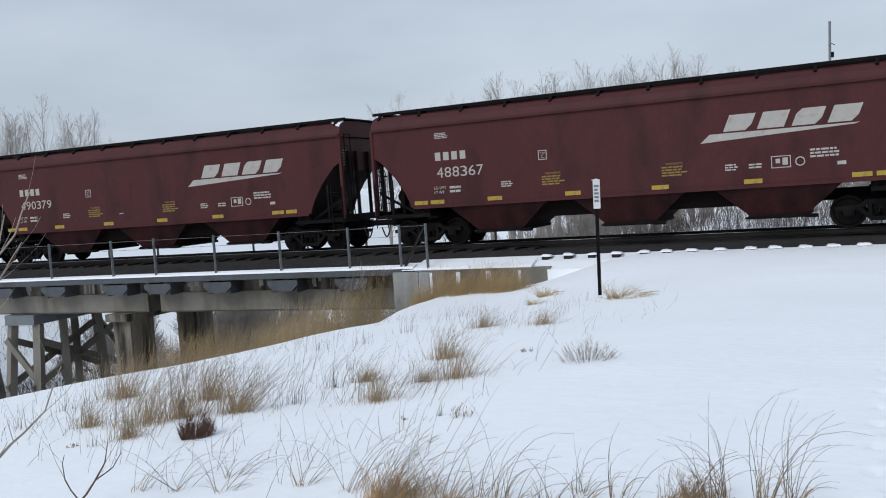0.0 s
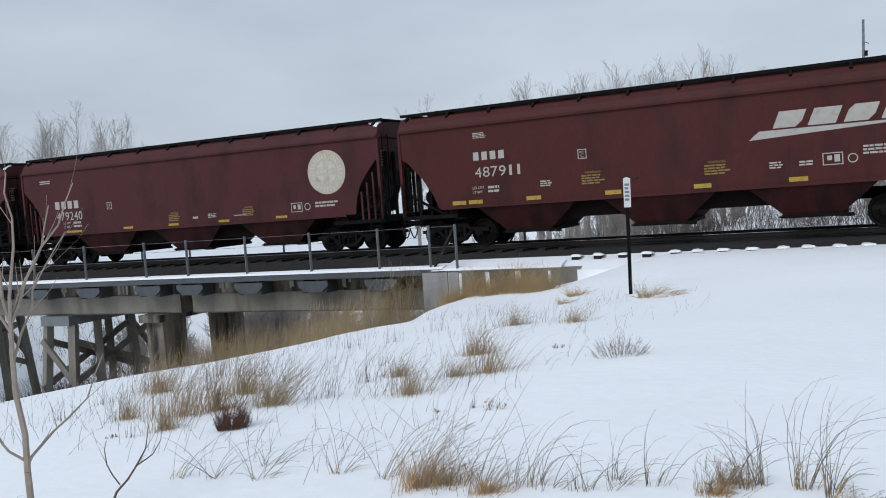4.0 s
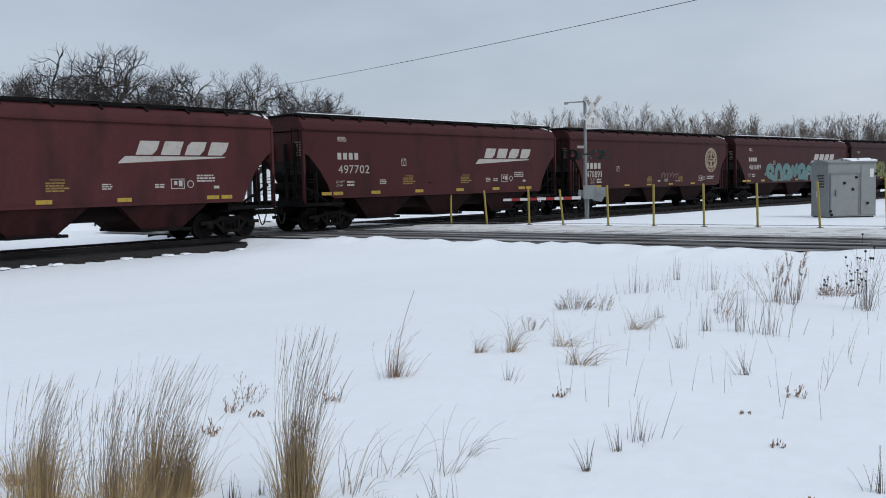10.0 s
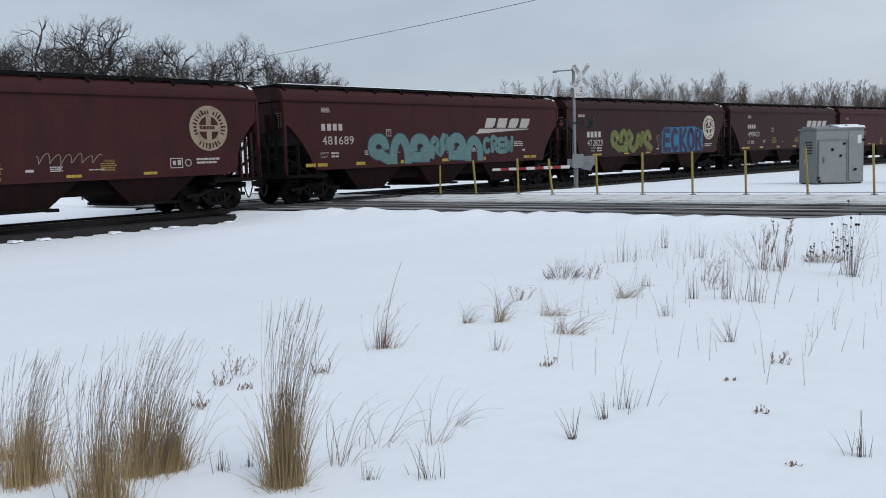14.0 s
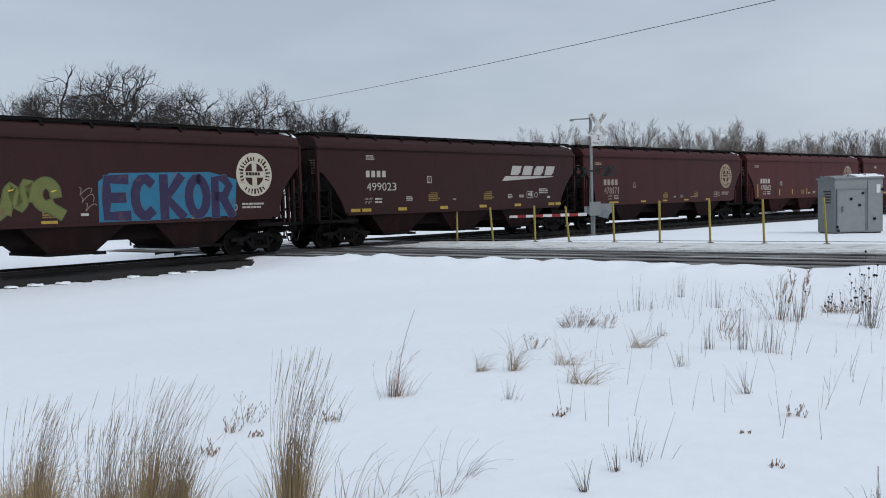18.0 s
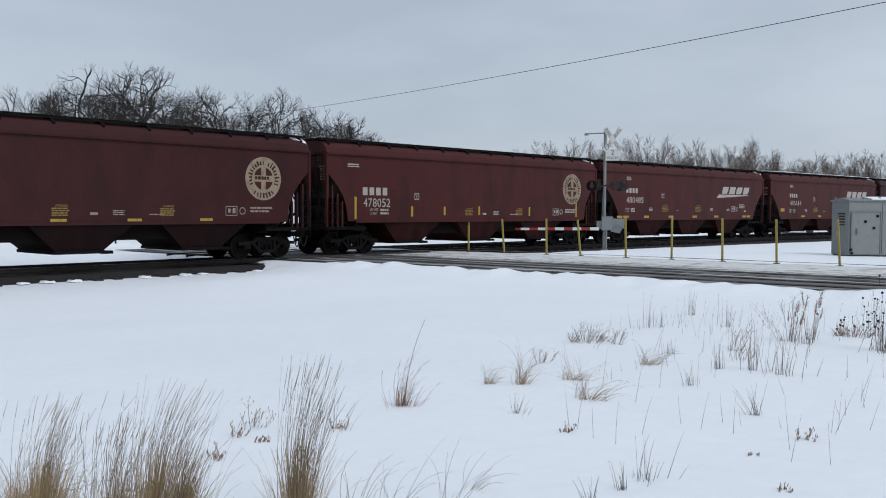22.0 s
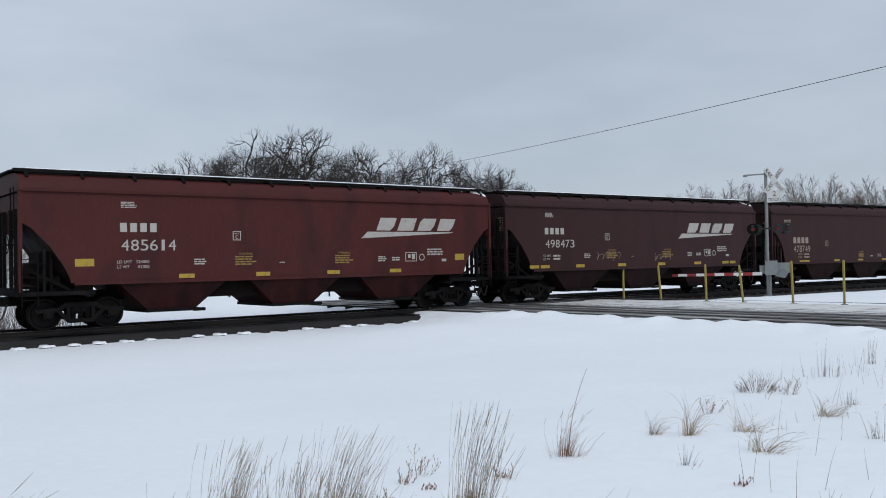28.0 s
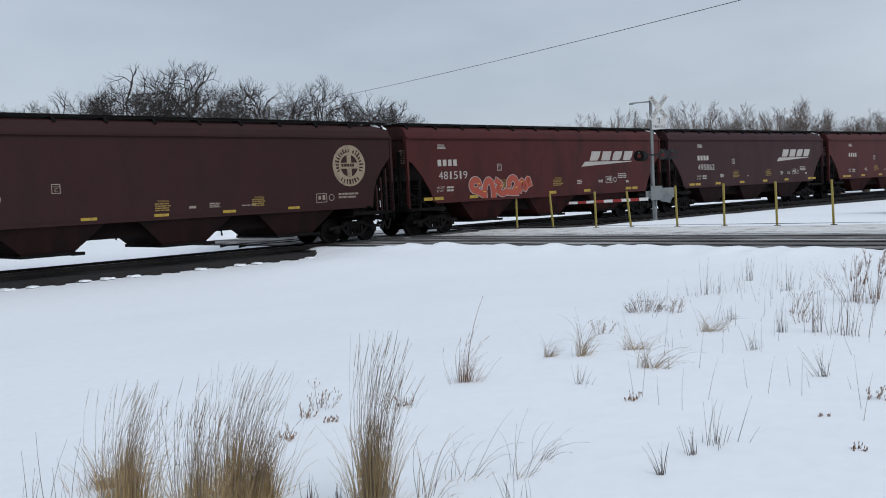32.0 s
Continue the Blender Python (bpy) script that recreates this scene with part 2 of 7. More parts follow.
# Brown sunk near black to carry the shade under the cars, with soot patches.
UNDER = material("shaded_sooty_brown", (0.007, 0.0045, 0.0043), 0.8, vary=0.3, scale=2, fine=20, bump=0.1, dirt=(0.006, 0.005, 0.0048), dirt_amount=0.5, spec=0.08)


# ---- mesh building ----
class Geo:
    """Vertices and faces of one mesh."""

    def __init__(self):
        self.v, self.f = [], []

    def add(self, verts, faces):
        n = len(self.v)
        self.v += [tuple(p) for p in verts]
        self.f += [tuple(i + n for i in q) for q in faces]
        return self

    def box(self, x0, x1, y0, y1, z0, z1):
        p = [(x, y, z) for z in (z0, z1) for y in (y0, y1) for x in (x0, x1)]
        return self.add(p, [(0, 2, 3, 1), (4, 5, 7, 6), (0, 1, 5, 4), (2, 6, 7, 3), (0, 4, 6, 2), (1, 3, 7, 5)])

    def tube(self, a, b, r, r2=None, n=8):
        a, b = Vector(a), Vector(b)
        r2 = r if r2 is None else r2
        w = (b - a).normalized()
        u = w.orthogonal().normalized()
        s = w.cross(u)
        ring = [(math.cos(2 * math.pi * i / n), math.sin(2 * math.pi * i / n)) for i in range(n)]
        p = [a + r * (c * u + d * s) for c, d in ring] + [b + r2 * (c * u + d * s) for c, d in ring]
        q = [(i, (i + 1) % n, n + (i + 1) % n, n + i) for i in range(n)]
        return self.add(p, q + [tuple(range(n))[::-1], tuple(range(n, 2 * n))])

    def bar(self, a, b, w, h):
        """A square bar from a to b, w wide and h deep."""
        a, b = Vector(a), Vector(b)
        d = (b - a).normalized()
        side = d.cross(Vector((0, 0, 1)))
        side = side.normalized() if side.length > 1e-4 else Vector((1, 0, 0))
        up = side.cross(d)
        p = [e + side * sx * w / 2 + up * sz * h / 2 for e in (a, b) for sx, sz in ((-1, -1), (1, -1), (1, 1), (-1, 1))]
        return self.add(p, [(3, 2, 1, 0), (4, 5, 6, 7), (0, 1, 5, 4), (1, 2, 6, 5), (2, 3, 7, 6), (3, 0, 4, 7)])

    def plate(self, pts, depth):
        """An outline given in x and z, thick from y = depth[0] to depth[1]."""
        n = len(pts)
        p = [(x, depth[0], z) for x, z in pts] + [(x, depth[1], z) for x, z in pts]
        q = [(i, (i + 1) % n, n + (i + 1) % n, n + i) for i in range(n)]
        return self.add(p, q + [tuple(range(n))[::-1], tuple(range(n, 2 * n))])

    def mesh(self, name, smooth=False):
        me = bpy.data.meshes.new(name)
        me.from_pydata(self.v, [], self.f)
        me.validate()
        bm = bmesh.new()
        bm.from_mesh(me)
        if len(bm.faces) < 60000:
            bmesh.ops.recalc_face_normals(bm, faces=bm.faces)
        bm.to_mesh(me)
        bm.free()
        if smooth:
            me.polygons.foreach_set("use_smooth", [True] * len(me.polygons))
        return me


def part(name, geo, mat, parent=None, label="", smooth=False):
    me = geo if isinstance(geo, bpy.types.Mesh) else geo.mesh(name, smooth)
    if not me.materials:
        me.materials.append(mat)
    ob = new(name, me)
    ob.parent = parent
    return tagged(ob, label)


def empty(name, m=None):
    ob = new(name)
    ob.empty_display_size = 0.2
    if m is not None:
        ob.matrix_world = m
    return ob


def smooth_step(a, b, v):
    t = max(0.0, min(1.0, (v - a) / (b - a)))
    return t * t * (3 - 2 * t)


# ---- ground ----
ROAD_X0, ROAD_X1, VERGE_X1 = 21.4, 26.6, 31.6


def ground_z(x, y):
    yc = track_y(x)
    bed = -0.39 + GRADE * max(-60, min(x, 90))
    z = 0.2 - 0.62 * smooth_step(3, 19, y) if y > 0 else 0.2
    z += (0.02 - z) * smooth_step(11, 19.5, x) * (1 - smooth_step(60, 90, x))
    u = -x
    z -= 0.065 * max(0.0, u - 1.5) * smooth_step(0, 4, u)
    drop = 0.36 * max(0.0, u - 9.8 - 0.04 * max(0, 14 - y) - 1.9 * smooth_step(16, 22, y))
    z -= 5.0 * (1 - math.exp(-drop / 4.2))
    z += 5.0 * smooth_step(48, 62, u)
    z += 0.05 * noise.noise((x * 0.21, y * 0.21, 3.0)) + 0.018 * noise.noise((x * 0.9, y * 0.9, 7.0))
    w = smooth_step(yc - 7.5, yc - 2.6, y)
    left = min(1.0, smooth_step(-9.6, -5.4, x) + smooth_step(48, 62, u))
    z -= 0.3 * smooth_step(14, 22, y) * smooth_step(4.5, 9, u)
    z = z * (1 - w * left) + bed * w * left
    if y > yc:
        far = -0.3 * left + z * (1 - left)
        far += 0.15 * noise.noise((x * 0.06, y * 0.06, 1.0)) * smooth_step(yc + 3, yc + 8, y)
        far += 0.55 * smooth_step(yc + 6, yc + 14, y) * smooth_step(0, 10, x) * (1 - smooth_step(60, 80, x))
        z = far + 3.0 * smooth_step(45, 110, y) * (1 - 0.6 * smooth_step(20, 60, x))
    # Road bed and its ploughed banks.
    r = smooth_step(ROAD_X0 - 1.4, ROAD_X0 - 0.2, x) * (1 - smooth_step(VERGE_X1 + 0.6, VERGE_X1 + 3.0, x))
    z = z * (1 - r) + (-0.10 + GRADE * x) * r
    if x > 14:
        z += 0.20 * smooth_step(VERGE_X1 + 0.3, VERGE_X1 + 2.5, x) * (1 - smooth_step(yc - 6, yc - 2.5, y)) * (1 - smooth_step(70, 100, x))
        lump = 0.75 + 0.5 * noise.noise((y * 0.55, 4.0, x * 0.3)) + 0.5 * noise.noise((y * 1.7, x * 1.5, 9.0))
        away = smooth_step(2.2, 3.6, abs(y - yc))
        z += 0.24 * lump * math.exp(-((x - ROAD_X0 + 1.25) / 0.75) ** 2) * away
        z += 0.05 * lump * math.exp(-((x - 29.4) / 1.1) ** 2) * away
    return z


def axis_steps(lo, hi, c0, c1, fine, growth):
    pts = [c0]
    while pts[-1] < c1:
        pts.append(pts[-1] + fine)
    s = fine
    while pts[-1] < hi:
        s *= growth
        pts.append(pts[-1] + s)
    s, left = fine, [c0]
    while left[-1] > lo:
        s *= growth
        left.append(left[-1] - s)
    return left[:0:-1] + pts


def print_dip(x, y):
    # A line of small animal tracks that crosses the open snow.
    if not (-1.2 < x < 1.2 and 4.4 < y < 14):
        return 0.0
    k = round((y - 4.6) / 0.27)
    cy = 4.6 + 0.27 * k
    cx = 0.02 + 0.034 * (cy - 4.6) + (0.045 if k % 2 else -0.045)
    return -0.04 * math.exp(-(((x - cx) / 0.04) ** 2 + ((y - cy) / 0.055) ** 2))


def build_ground():
    xs = axis_steps(-900, 900, -16, 36, 0.25, 1.14)
    ys = axis_steps(-300, 1500, 1.0, 30, 0.25, 1.14)
    xs = sorted({*xs, *(-0.6 + 0.04 * k for k in range(45))})
    ys = sorted({*ys, *(4.4 + 0.05 * k for k in range(120))})
    g = Geo()
    g.v = [(x, y, ground_z(x, y) + print_dip(x, y)) for y in ys for x in xs]
    n = len(xs)
    g.f = [(j * n + i, j * n + i + 1, (j + 1) * n + i + 1, (j + 1) * n + i) for j in range(len(ys) - 1) for i in range(n - 1)]
    me = bpy.data.meshes.new("ground")
    me.from_pydata(g.v, [], g.f)
    me.polygons.foreach_set("use_smooth", [True] * len(me.polygons))
    me.materials.append(SNOW)
    tagged(new("ground", me), "snow-covered field falling to a creek", "ground", kind="structure")


build_ground()


# ---- train ----
# Arc places of the couplings at the start, and the way that the train has run.
XK = [-52.67, -34.17, -15.67, 2.78, 21.23, 40.27, 58.77, 77.46, 95.98, 115.4, 133.76, 152.12, 171.1, 189.92, 208.15, 226.92, 246.11, 265.43, 283.63, 301.84, 320.85, 339.74, 358.23, 376.73, 395.3]
RUN = [(0, 0), (5.5, -50.83), (9, -83.14), (13, -120.16), (17, -157.18), (21, -194.46), (25, -231.46), (28.5, -263.64), (32, -295.84)]
SIDE = -1.6
CACHE = {}


def cached(key, make):
    if key not in CACHE:
        CACHE[key] = make()
    return CACHE[key]


def run_at(t):
    return float(np.interp(t, [a for a, _ in RUN], [b for _, b in RUN]))


def text_mesh(words, wide, high, depth=0.004):
    """Letters facing -y, their lower left corner at the origin, stretched to wide and high."""
    cu = bpy.data.curves.new("letters", "FONT")
    cu.body, cu.extrude = words, 0.01
    ob = new("letters", cu)
    me = bpy.data.meshes.new_from_object(ob.evaluated_get(bpy.context.evaluated_depsgraph_get()))
    bpy.data.objects.remove(ob)
    bpy.data.curves.remove(cu)
    co = np.array([v.co[:] for v in me.vertices])
    lo, hi = co.min(0), co.max(0)
    co = (co - lo) / np.maximum(hi - lo, 1e-6)
    for v, (a, b, c) in zip(me.vertices, co):
        v.co = (a * wide, -depth * c, b * high)
    me.materials.clear()
    return me


def letters(words, x0, x1, z0, z1, y, mat, parent, name="lettering"):
    me = cached(("text", words, round(x1 - x0, 3), round(z1 - z0, 3), mat.name), lambda: text_mesh(words, x1 - x0, z1 - z0))
    ob = part(name, me, mat, parent)
    ob.location = (x0, y, z0)
    return tagged(ob, kind="stuff") if z1 - z0 < 0.2 else ob


def digits(number, x0, x1, z0, z1, y, mat, parent):
    """A stencilled number, figure by figure."""
    slot = (x1 - x0) / len(number)
    for k, ch in enumerate(number):
        w = slot * (0.34 if ch == "1" else 0.82)
        a = x0 + k * slot + (slot * 0.82 - w) / 2
        letters(ch, a, a + w, z0, z1, y, mat, parent, "car_digit")


def flat(name, x0, x1, z0, z1, y, mat, parent, thick=0.004, label=""):
    """A thin painted or glued patch on a side wall."""
    me = cached(("flat", round(x1 - x0, 3), round(z1 - z0, 3), thick, mat.name), lambda: Geo().box(0, x1 - x0, -thick, 0, 0, z1 - z0).mesh(name))
    ob = part(name, me, mat, parent, label)
    ob.location = (x0, y, z0)
    return ob


def bars(name, x0, x1, z0, z1, n, y, mat, parent, seed=0, label=""):
    """Small unreadable lines of print as bars."""
    def make():
        rnd = random.Random(seed)
        g, step = Geo(), (z1 - z0) / n
        for i in range(n):
            w, x = (x1 - x0) * rnd.uniform(0.75, 1.0), 0.0
            while x < w - 0.02:
                d = min(rnd.uniform(0.08, 0.22), w - x)
                g.box(x, x + d, -0.004, 0, (n - 1 - i) * step + step * 0.3, (n - i) * step - step * 0.12)
                x += d + 0.025
        return g.mesh(name)
    ob = part(name, cached(("bars", name, round(x1 - x0, 2), round(z1 - z0, 2), n, mat.name, seed), make), mat, parent, label)
    ob.location = (x0, y, z0)
    return tagged(ob, kind="stuff")


def frame_box(name, x0, x1, z0, z1, y, mat, parent, t=0.025):
    g = Geo().box(x0, x1, y - 0.004, y, z0, z0 + t).box(x0, x1, y - 0.004, y, z1 - t, z1).box(x0, x0 + t, y - 0.004, y, z0 + t, z1 - t).box(x1 - t, x1, y - 0.004, y, z0 + t, z1 - t)
    return part(name, g, mat, parent)


def disc(name, x, z, r, y, mat, parent, inner=0.0, n=40, thick=0.004):
    ring = [(math.cos(2 * math.pi * i / n), math.sin(2 * math.pi * i / n)) for i in range(n)]
    g = Geo()
    if inner:
        for i in range(n):
            (a, b), (c, d) = ring[i], ring[(i + 1) % n]
            g.plate([(x + inner * a, z + inner * b), (x + r * a, z + r * b), (x + r * c, z + r * d), (x + inner * c, z + inner * d)], (y - thick, y))
    else:
        g.plate([(x + r * a, z + r * b) for a, b in ring], (y - thick, y))
    return part(name, g, mat, parent)


def wedge_mark(car, x0, x1, z, h, mat):
    """The speed-line mark: four slanted blocks over a long wedge."""
    w, lean = (x1 - x0) * 0.86, 0.42 * h
    gap = w * 0.055
    bw = (w - 3 * gap - lean) / 4
    a = x1 - w
    for i in range(4):
        b = a + i * (bw + gap)
        cut = 0.16 * bw
        pts = [(b, z), (b + bw - cut * (i in (0, 2, 3)), z), (b + bw + lean * 0.35, z + h * 0.35), (b + bw + lean, z + h), (b + lean + cut * (i == 2), z + h), (b + lean * 0.7, z + h * 0.7)]
        part("mark_block", Geo().plate(pts, (SIDE - 0.004, SIDE)), mat, car)
    part("mark_wedge", Geo().plate([(x0 - 0.05, z - 0.62 * h), (x1 - 0.25, z - 0.19 * h), (x1 - 0.1, z - 0.10 * h), (x0 + 0.22, z - 0.10 * h)], (SIDE - 0.004, SIDE)), mat, car)


def emblem(car, x, z, r, paint, mat, worn=False):
    disc("emblem_disc", x, z, r, SIDE, mat, car)
    ink = STENCIL_PALE if worn else paint
    disc("emblem_field", x, z, r * 0.53, SIDE - 0.004, ink, car)
    c = r * 0.13
    y = SIDE - 0.008
    part("emblem_cross", Geo().box(x - c, x + c, y - 0.004, y, z - r * 0.52, z + r * 0.52).box(x - r * 0.56, x - c, y - 0.004, y, z - c * 1.1, z + c * 1.1).box(x + c, x + r * 0.56, y - 0.004, y, z - c * 1.1, z + c * 1.1), mat, car)
    bars("emblem_print", x - r * 0.48, x + r * 0.48, z - r * 0.12, z + r * 0.13, 1, y - 0.005, ink, car, 4)
    rnd = random.Random(8)
    spots = [(k - 9) * 12.2 for k in range(19) if k != 10] + [180 + (k - 3) * 12.5 for k in range(7)]
    for deg in spots:
        a = math.radians(90 - deg)
        u, v = Vector((math.cos(a), math.sin(a))), Vector((-math.sin(a), math.cos(a)))
        lo, hi, hw = 0.64, rnd.choice((0.80, 0.86, 0.9)), rnd.uniform(0.030, 0.058)
        if deg > 120:
            lo, hi = rnd.choice((0.66, 0.72)), 0.9
        notch = rnd.uniform(0.2, 0.7) * hw
        m = (lo + hi) / 2
        p = [u * r * lo + v * r * hw, u * r * lo - v * r * hw, u * r * (m - 0.03) - v * r * hw, u * r * (m - 0.03) - v * r * (hw - notch), u * r * (m + 0.04) - v * r * (hw - notch), u * r * hi - v * r * hw * 0.8, u * r * hi + v * r * hw]
        part("emblem_block", Geo().plate([(x + q.x, z + q.y) for q in p], (SIDE - 0.008, SIDE - 0.004)), ink, car)


def side_frame_mesh():
    g = Geo()
    for y in (-1.14,):
        d = (y - 0.09, y + 0.09)
        g.plate([(-1.25, 0.62), (-0.62, 0.66), (-0.45, 0.80), (0.45, 0.80), (0.62, 0.66), (1.25, 0.62), (1.25, 0.50), (0.60, 0.53), (0.42, 0.66), (-0.42, 0.66), (-0.60, 0.53), (-1.25, 0.50)], d)
        g.plate([(-0.70, 0.56), (-0.34, 0.20), (0.34, 0.20), (0.70, 0.56), (0.58, 0.58), (0.28, 0.32), (-0.28, 0.32), (-0.58, 0.58)], d)
        g.box(-0.40, -0.30, y - 0.08, y + 0.08, 0.3, 0.68).box(0.30, 0.40, y - 0.08, y + 0.08, 0.3, 0.68)
        for x in (-0.9, 0.9):
            g.box(x - 0.14, x + 0.14, y - 0.12, y + 0.05, 0.36, 0.6)
            g.tube((x, y - 0.16, 0.46), (x, y, 0.46), 0.10, n=12)
    return g.mesh("side_frame")


def spring_mesh():
    g = Geo()
    n, k = 10, 17
    for j in range(k):
        r = 0.085 if j % 2 else 0.062
        g.v += [(r * math.cos(2 * math.pi * i / n), -1.14 + r * math.sin(2 * math.pi * i / n), 0.32 + 0.02 * j) for i in range(n)]
    g.f = [(j * n + i, j * n + (i + 1) % n, (j + 1) * n + (i + 1) % n, (j + 1) * n + i) for j in range(k - 1) for i in range(n)]
    return g.mesh("spring")


def wheelset_mesh():
    g = Geo()
    g.tube((0, -1.02, 0), (0, 1.02, 0), 0.08, n=10)
    for s in (-1, 1):
        y = s * 0.75
        prof = [(0.10, -0.09), (0.17, -0.09), (0.19, -0.05), (0.36, -0.035), (0.40, -0.07), (0.457, -0.07), (0.457, 0.05), (0.485, 0.06), (0.485, 0.085), (0.40, 0.085), (0.36, 0.02), (0.19, 0.04), (0.10, 0.09)]
        n = 24
        p = [(r * math.cos(2 * math.pi * i / n), y - s * w, r * math.sin(2 * math.pi * i / n)) for i in range(n) for r, w in prof]
        k = len(prof)
        g.add(p, [(i * k + j, i * k + j + 1, ((i + 1) % n) * k + j + 1, ((i + 1) % n) * k + j) for i in range(n) for j in range(k - 1)])
    g.box(-0.05, 0.05, -0.845, -0.83, -0.34, -0.24)
    return g.mesh("wheelset")


WHEELSETS = []


def add_truck(car, x):
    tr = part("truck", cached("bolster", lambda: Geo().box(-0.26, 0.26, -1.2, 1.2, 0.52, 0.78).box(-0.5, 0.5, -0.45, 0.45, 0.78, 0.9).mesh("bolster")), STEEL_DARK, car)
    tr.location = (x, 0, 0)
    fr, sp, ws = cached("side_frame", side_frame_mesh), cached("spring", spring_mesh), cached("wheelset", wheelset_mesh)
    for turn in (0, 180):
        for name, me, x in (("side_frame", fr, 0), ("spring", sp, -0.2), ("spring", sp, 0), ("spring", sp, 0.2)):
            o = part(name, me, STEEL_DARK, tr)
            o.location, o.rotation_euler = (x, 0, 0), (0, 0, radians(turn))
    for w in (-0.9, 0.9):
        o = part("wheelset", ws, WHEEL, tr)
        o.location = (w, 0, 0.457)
        WHEELSETS.append((o, w, car))


def ladder_mesh(h, w):
    g = Geo().tube((0, 0, 0), (0, 0, h), 0.018, n=6).tube((w, 0, 0), (w, 0, h), 0.018, n=6)
    z = 0.2
    while z < h:
        g.tube((0, 0, z), (w, 0, z), 0.013, n=5)
        z += 0.38
    return g.mesh("ladder")


def build_car(length, style, paint, number, look_label, spec):
    L = length - 0.8
    e, o = L / 2, length / 2
    car = tagged(empty("hopper_car"), look_label, "railcar", "train of hopper cars")
    cut = [(0.08, 3.3), (0.35, 3.02), (0.62, 2.72), (0.88, 2.35), (1.03, 1.95), (1.09, 1.6), (1.12, 1.36)] if style != "wedge" else [(0.08, 3.12), (0.36, 2.95), (0.85, 2.42), (1.22, 1.86), (1.36, 1.55), (1.42, 1.36)]
    side = [(-e + 0.08, 4.0), (e - 0.08, 4.0)] + [(e - u, v) for u, v in cut] + [(-e + u, v) for u, v in cut[::-1]]
    g = Geo()
    # Side walls with thickness, end walls and the slope sheets between them.
    part("side_wall", Geo().plate(side, (SIDE, SIDE + 0.05)), paint, car)
    part("side_wall", Geo().plate(side, (1.55, 1.6)), paint, car)
    for s in (-1, 1):
        g = Geo()
        lines = [(e - 0.16, 3.96), (e - 0.16, 3.32), (e - 2.0, 0.95)]
        for (xa, za), (xb, zb) in zip(lines, lines[1:]):
            g.add([(s * xa, -1.55, za), (s * xa, 1.55, za), (s * xb, 1.55, zb), (s * xb, -1.55, zb)], [(0, 1, 2, 3)])
            g.add([(s * (xa - 0.06), -1.55, za), (s * (xa - 0.06), 1.55, za), (s * (xb - 0.06), 1.55, zb), (s * (xb - 0.06), -1.55, zb)], [(3, 2, 1, 0)])
        part("slope_sheet", g, DUSTY, car)
        part("end_wall", Geo().box(*sorted((s * (e - 0.15), s * (e - 0.125))), -1.54, 1.54, 2.82, 3.97), paint, car)
        # Lines of print high on the end wall.
        g = Geo()
        for k in range(6):
            xs = sorted((s * (e - 0.125), s * (e - 0.12)))
            g.box(*xs, -1.36, -1.36 + (0.34, 0.3, 0.36, 0.22, 0.34, 0.28)[k], 3.5 - 0.1 * k, 3.55 - 0.1 * k)
        tagged(part("end_stencil", g, STENCIL_DULL, car), kind="stuff")

    roof = [(-1.6, 4.0), (-1.6, 4.06), (-1.5, 4.28), (-1.36, 4.44), (-1.1, 4.53), (-0.6, 4.57), (0, 4.58), (0.6, 4.57), (1.1, 4.53), (1.36, 4.44), (1.5, 4.28), (1.6, 4.06), (1.6, 4.0)]
    n = len(roof)
    part("roof", Geo().add([(s * (e - 0.06), y, z) for s in (-1, 1) for y, z in roof], [(i, i + 1, n + i + 1, n + i) for i in range(n - 1)] + [tuple(range(n)), tuple(range(n, 2 * n))]), paint, car)
    for s in (-1, 1):
        part("top_chord", Geo().box(-e + 0.06, e - 0.06, *sorted((s * 1.6, s * 1.685)), 3.99, 4.065), paint, car)
        part("side_sill", Geo().box(-e + 1.5, e - 1.5, *sorted((s * 1.605, s * 1.64)), 1.30, 1.40), paint, car)
    # Running boards on brackets, hatch trough between them.
    for s in (-1, 1):
        g = Geo().box(-e - 0.02, e + 0.02, *sorted((s * 0.78, s * 1.22)), 4.60, 4.64)
        g.box(-e - 0.02, e + 0.02, *sorted((s * 1.215, s * 1.24)), 4.565, 4.66)
        board = part("running_board", g, STEEL_DARK, car)
        if spec.get("frost") and s < 0:
            part("snow_line", Geo().box(-e + 0.3, e - 0.5, -1.235, -0.9, 4.664, 4.69), SNOW_CAP, board)
        m = 12
        for i in range(m):
            x = -e + 0.3 + i * (L - 0.6) / (m - 1)
            b = part("board_bracket", cached(("bracket", s), lambda: Geo().bar((0, s * 1.20, 4.6), (0, s * 1.42, 4.40), 0.09, 0.07).box(-0.03, 0.03, *sorted((s * 0.8, s * 1.2)), 4.54, 4.60).mesh("board_bracket")), STEEL_DARK, car)
            b.location.x = x
    part("hatch_cover", Geo().box(-e + 0.6, e - 0.6, -0.36, 0.36, 4.53, 4.66), STEEL_DARK, car)
    for s in (-1, 1):
        part("end_walk", Geo().box(*sorted((s * (e - 0.35), s * (e + 0.05))), -0.8, 0.8, 4.60, 4.64), STEEL_DARK, car)
    # Snow left on the roof's end.
    if spec.get("snowy", True):
        x0, x1 = e - 0.62, e - 0.1
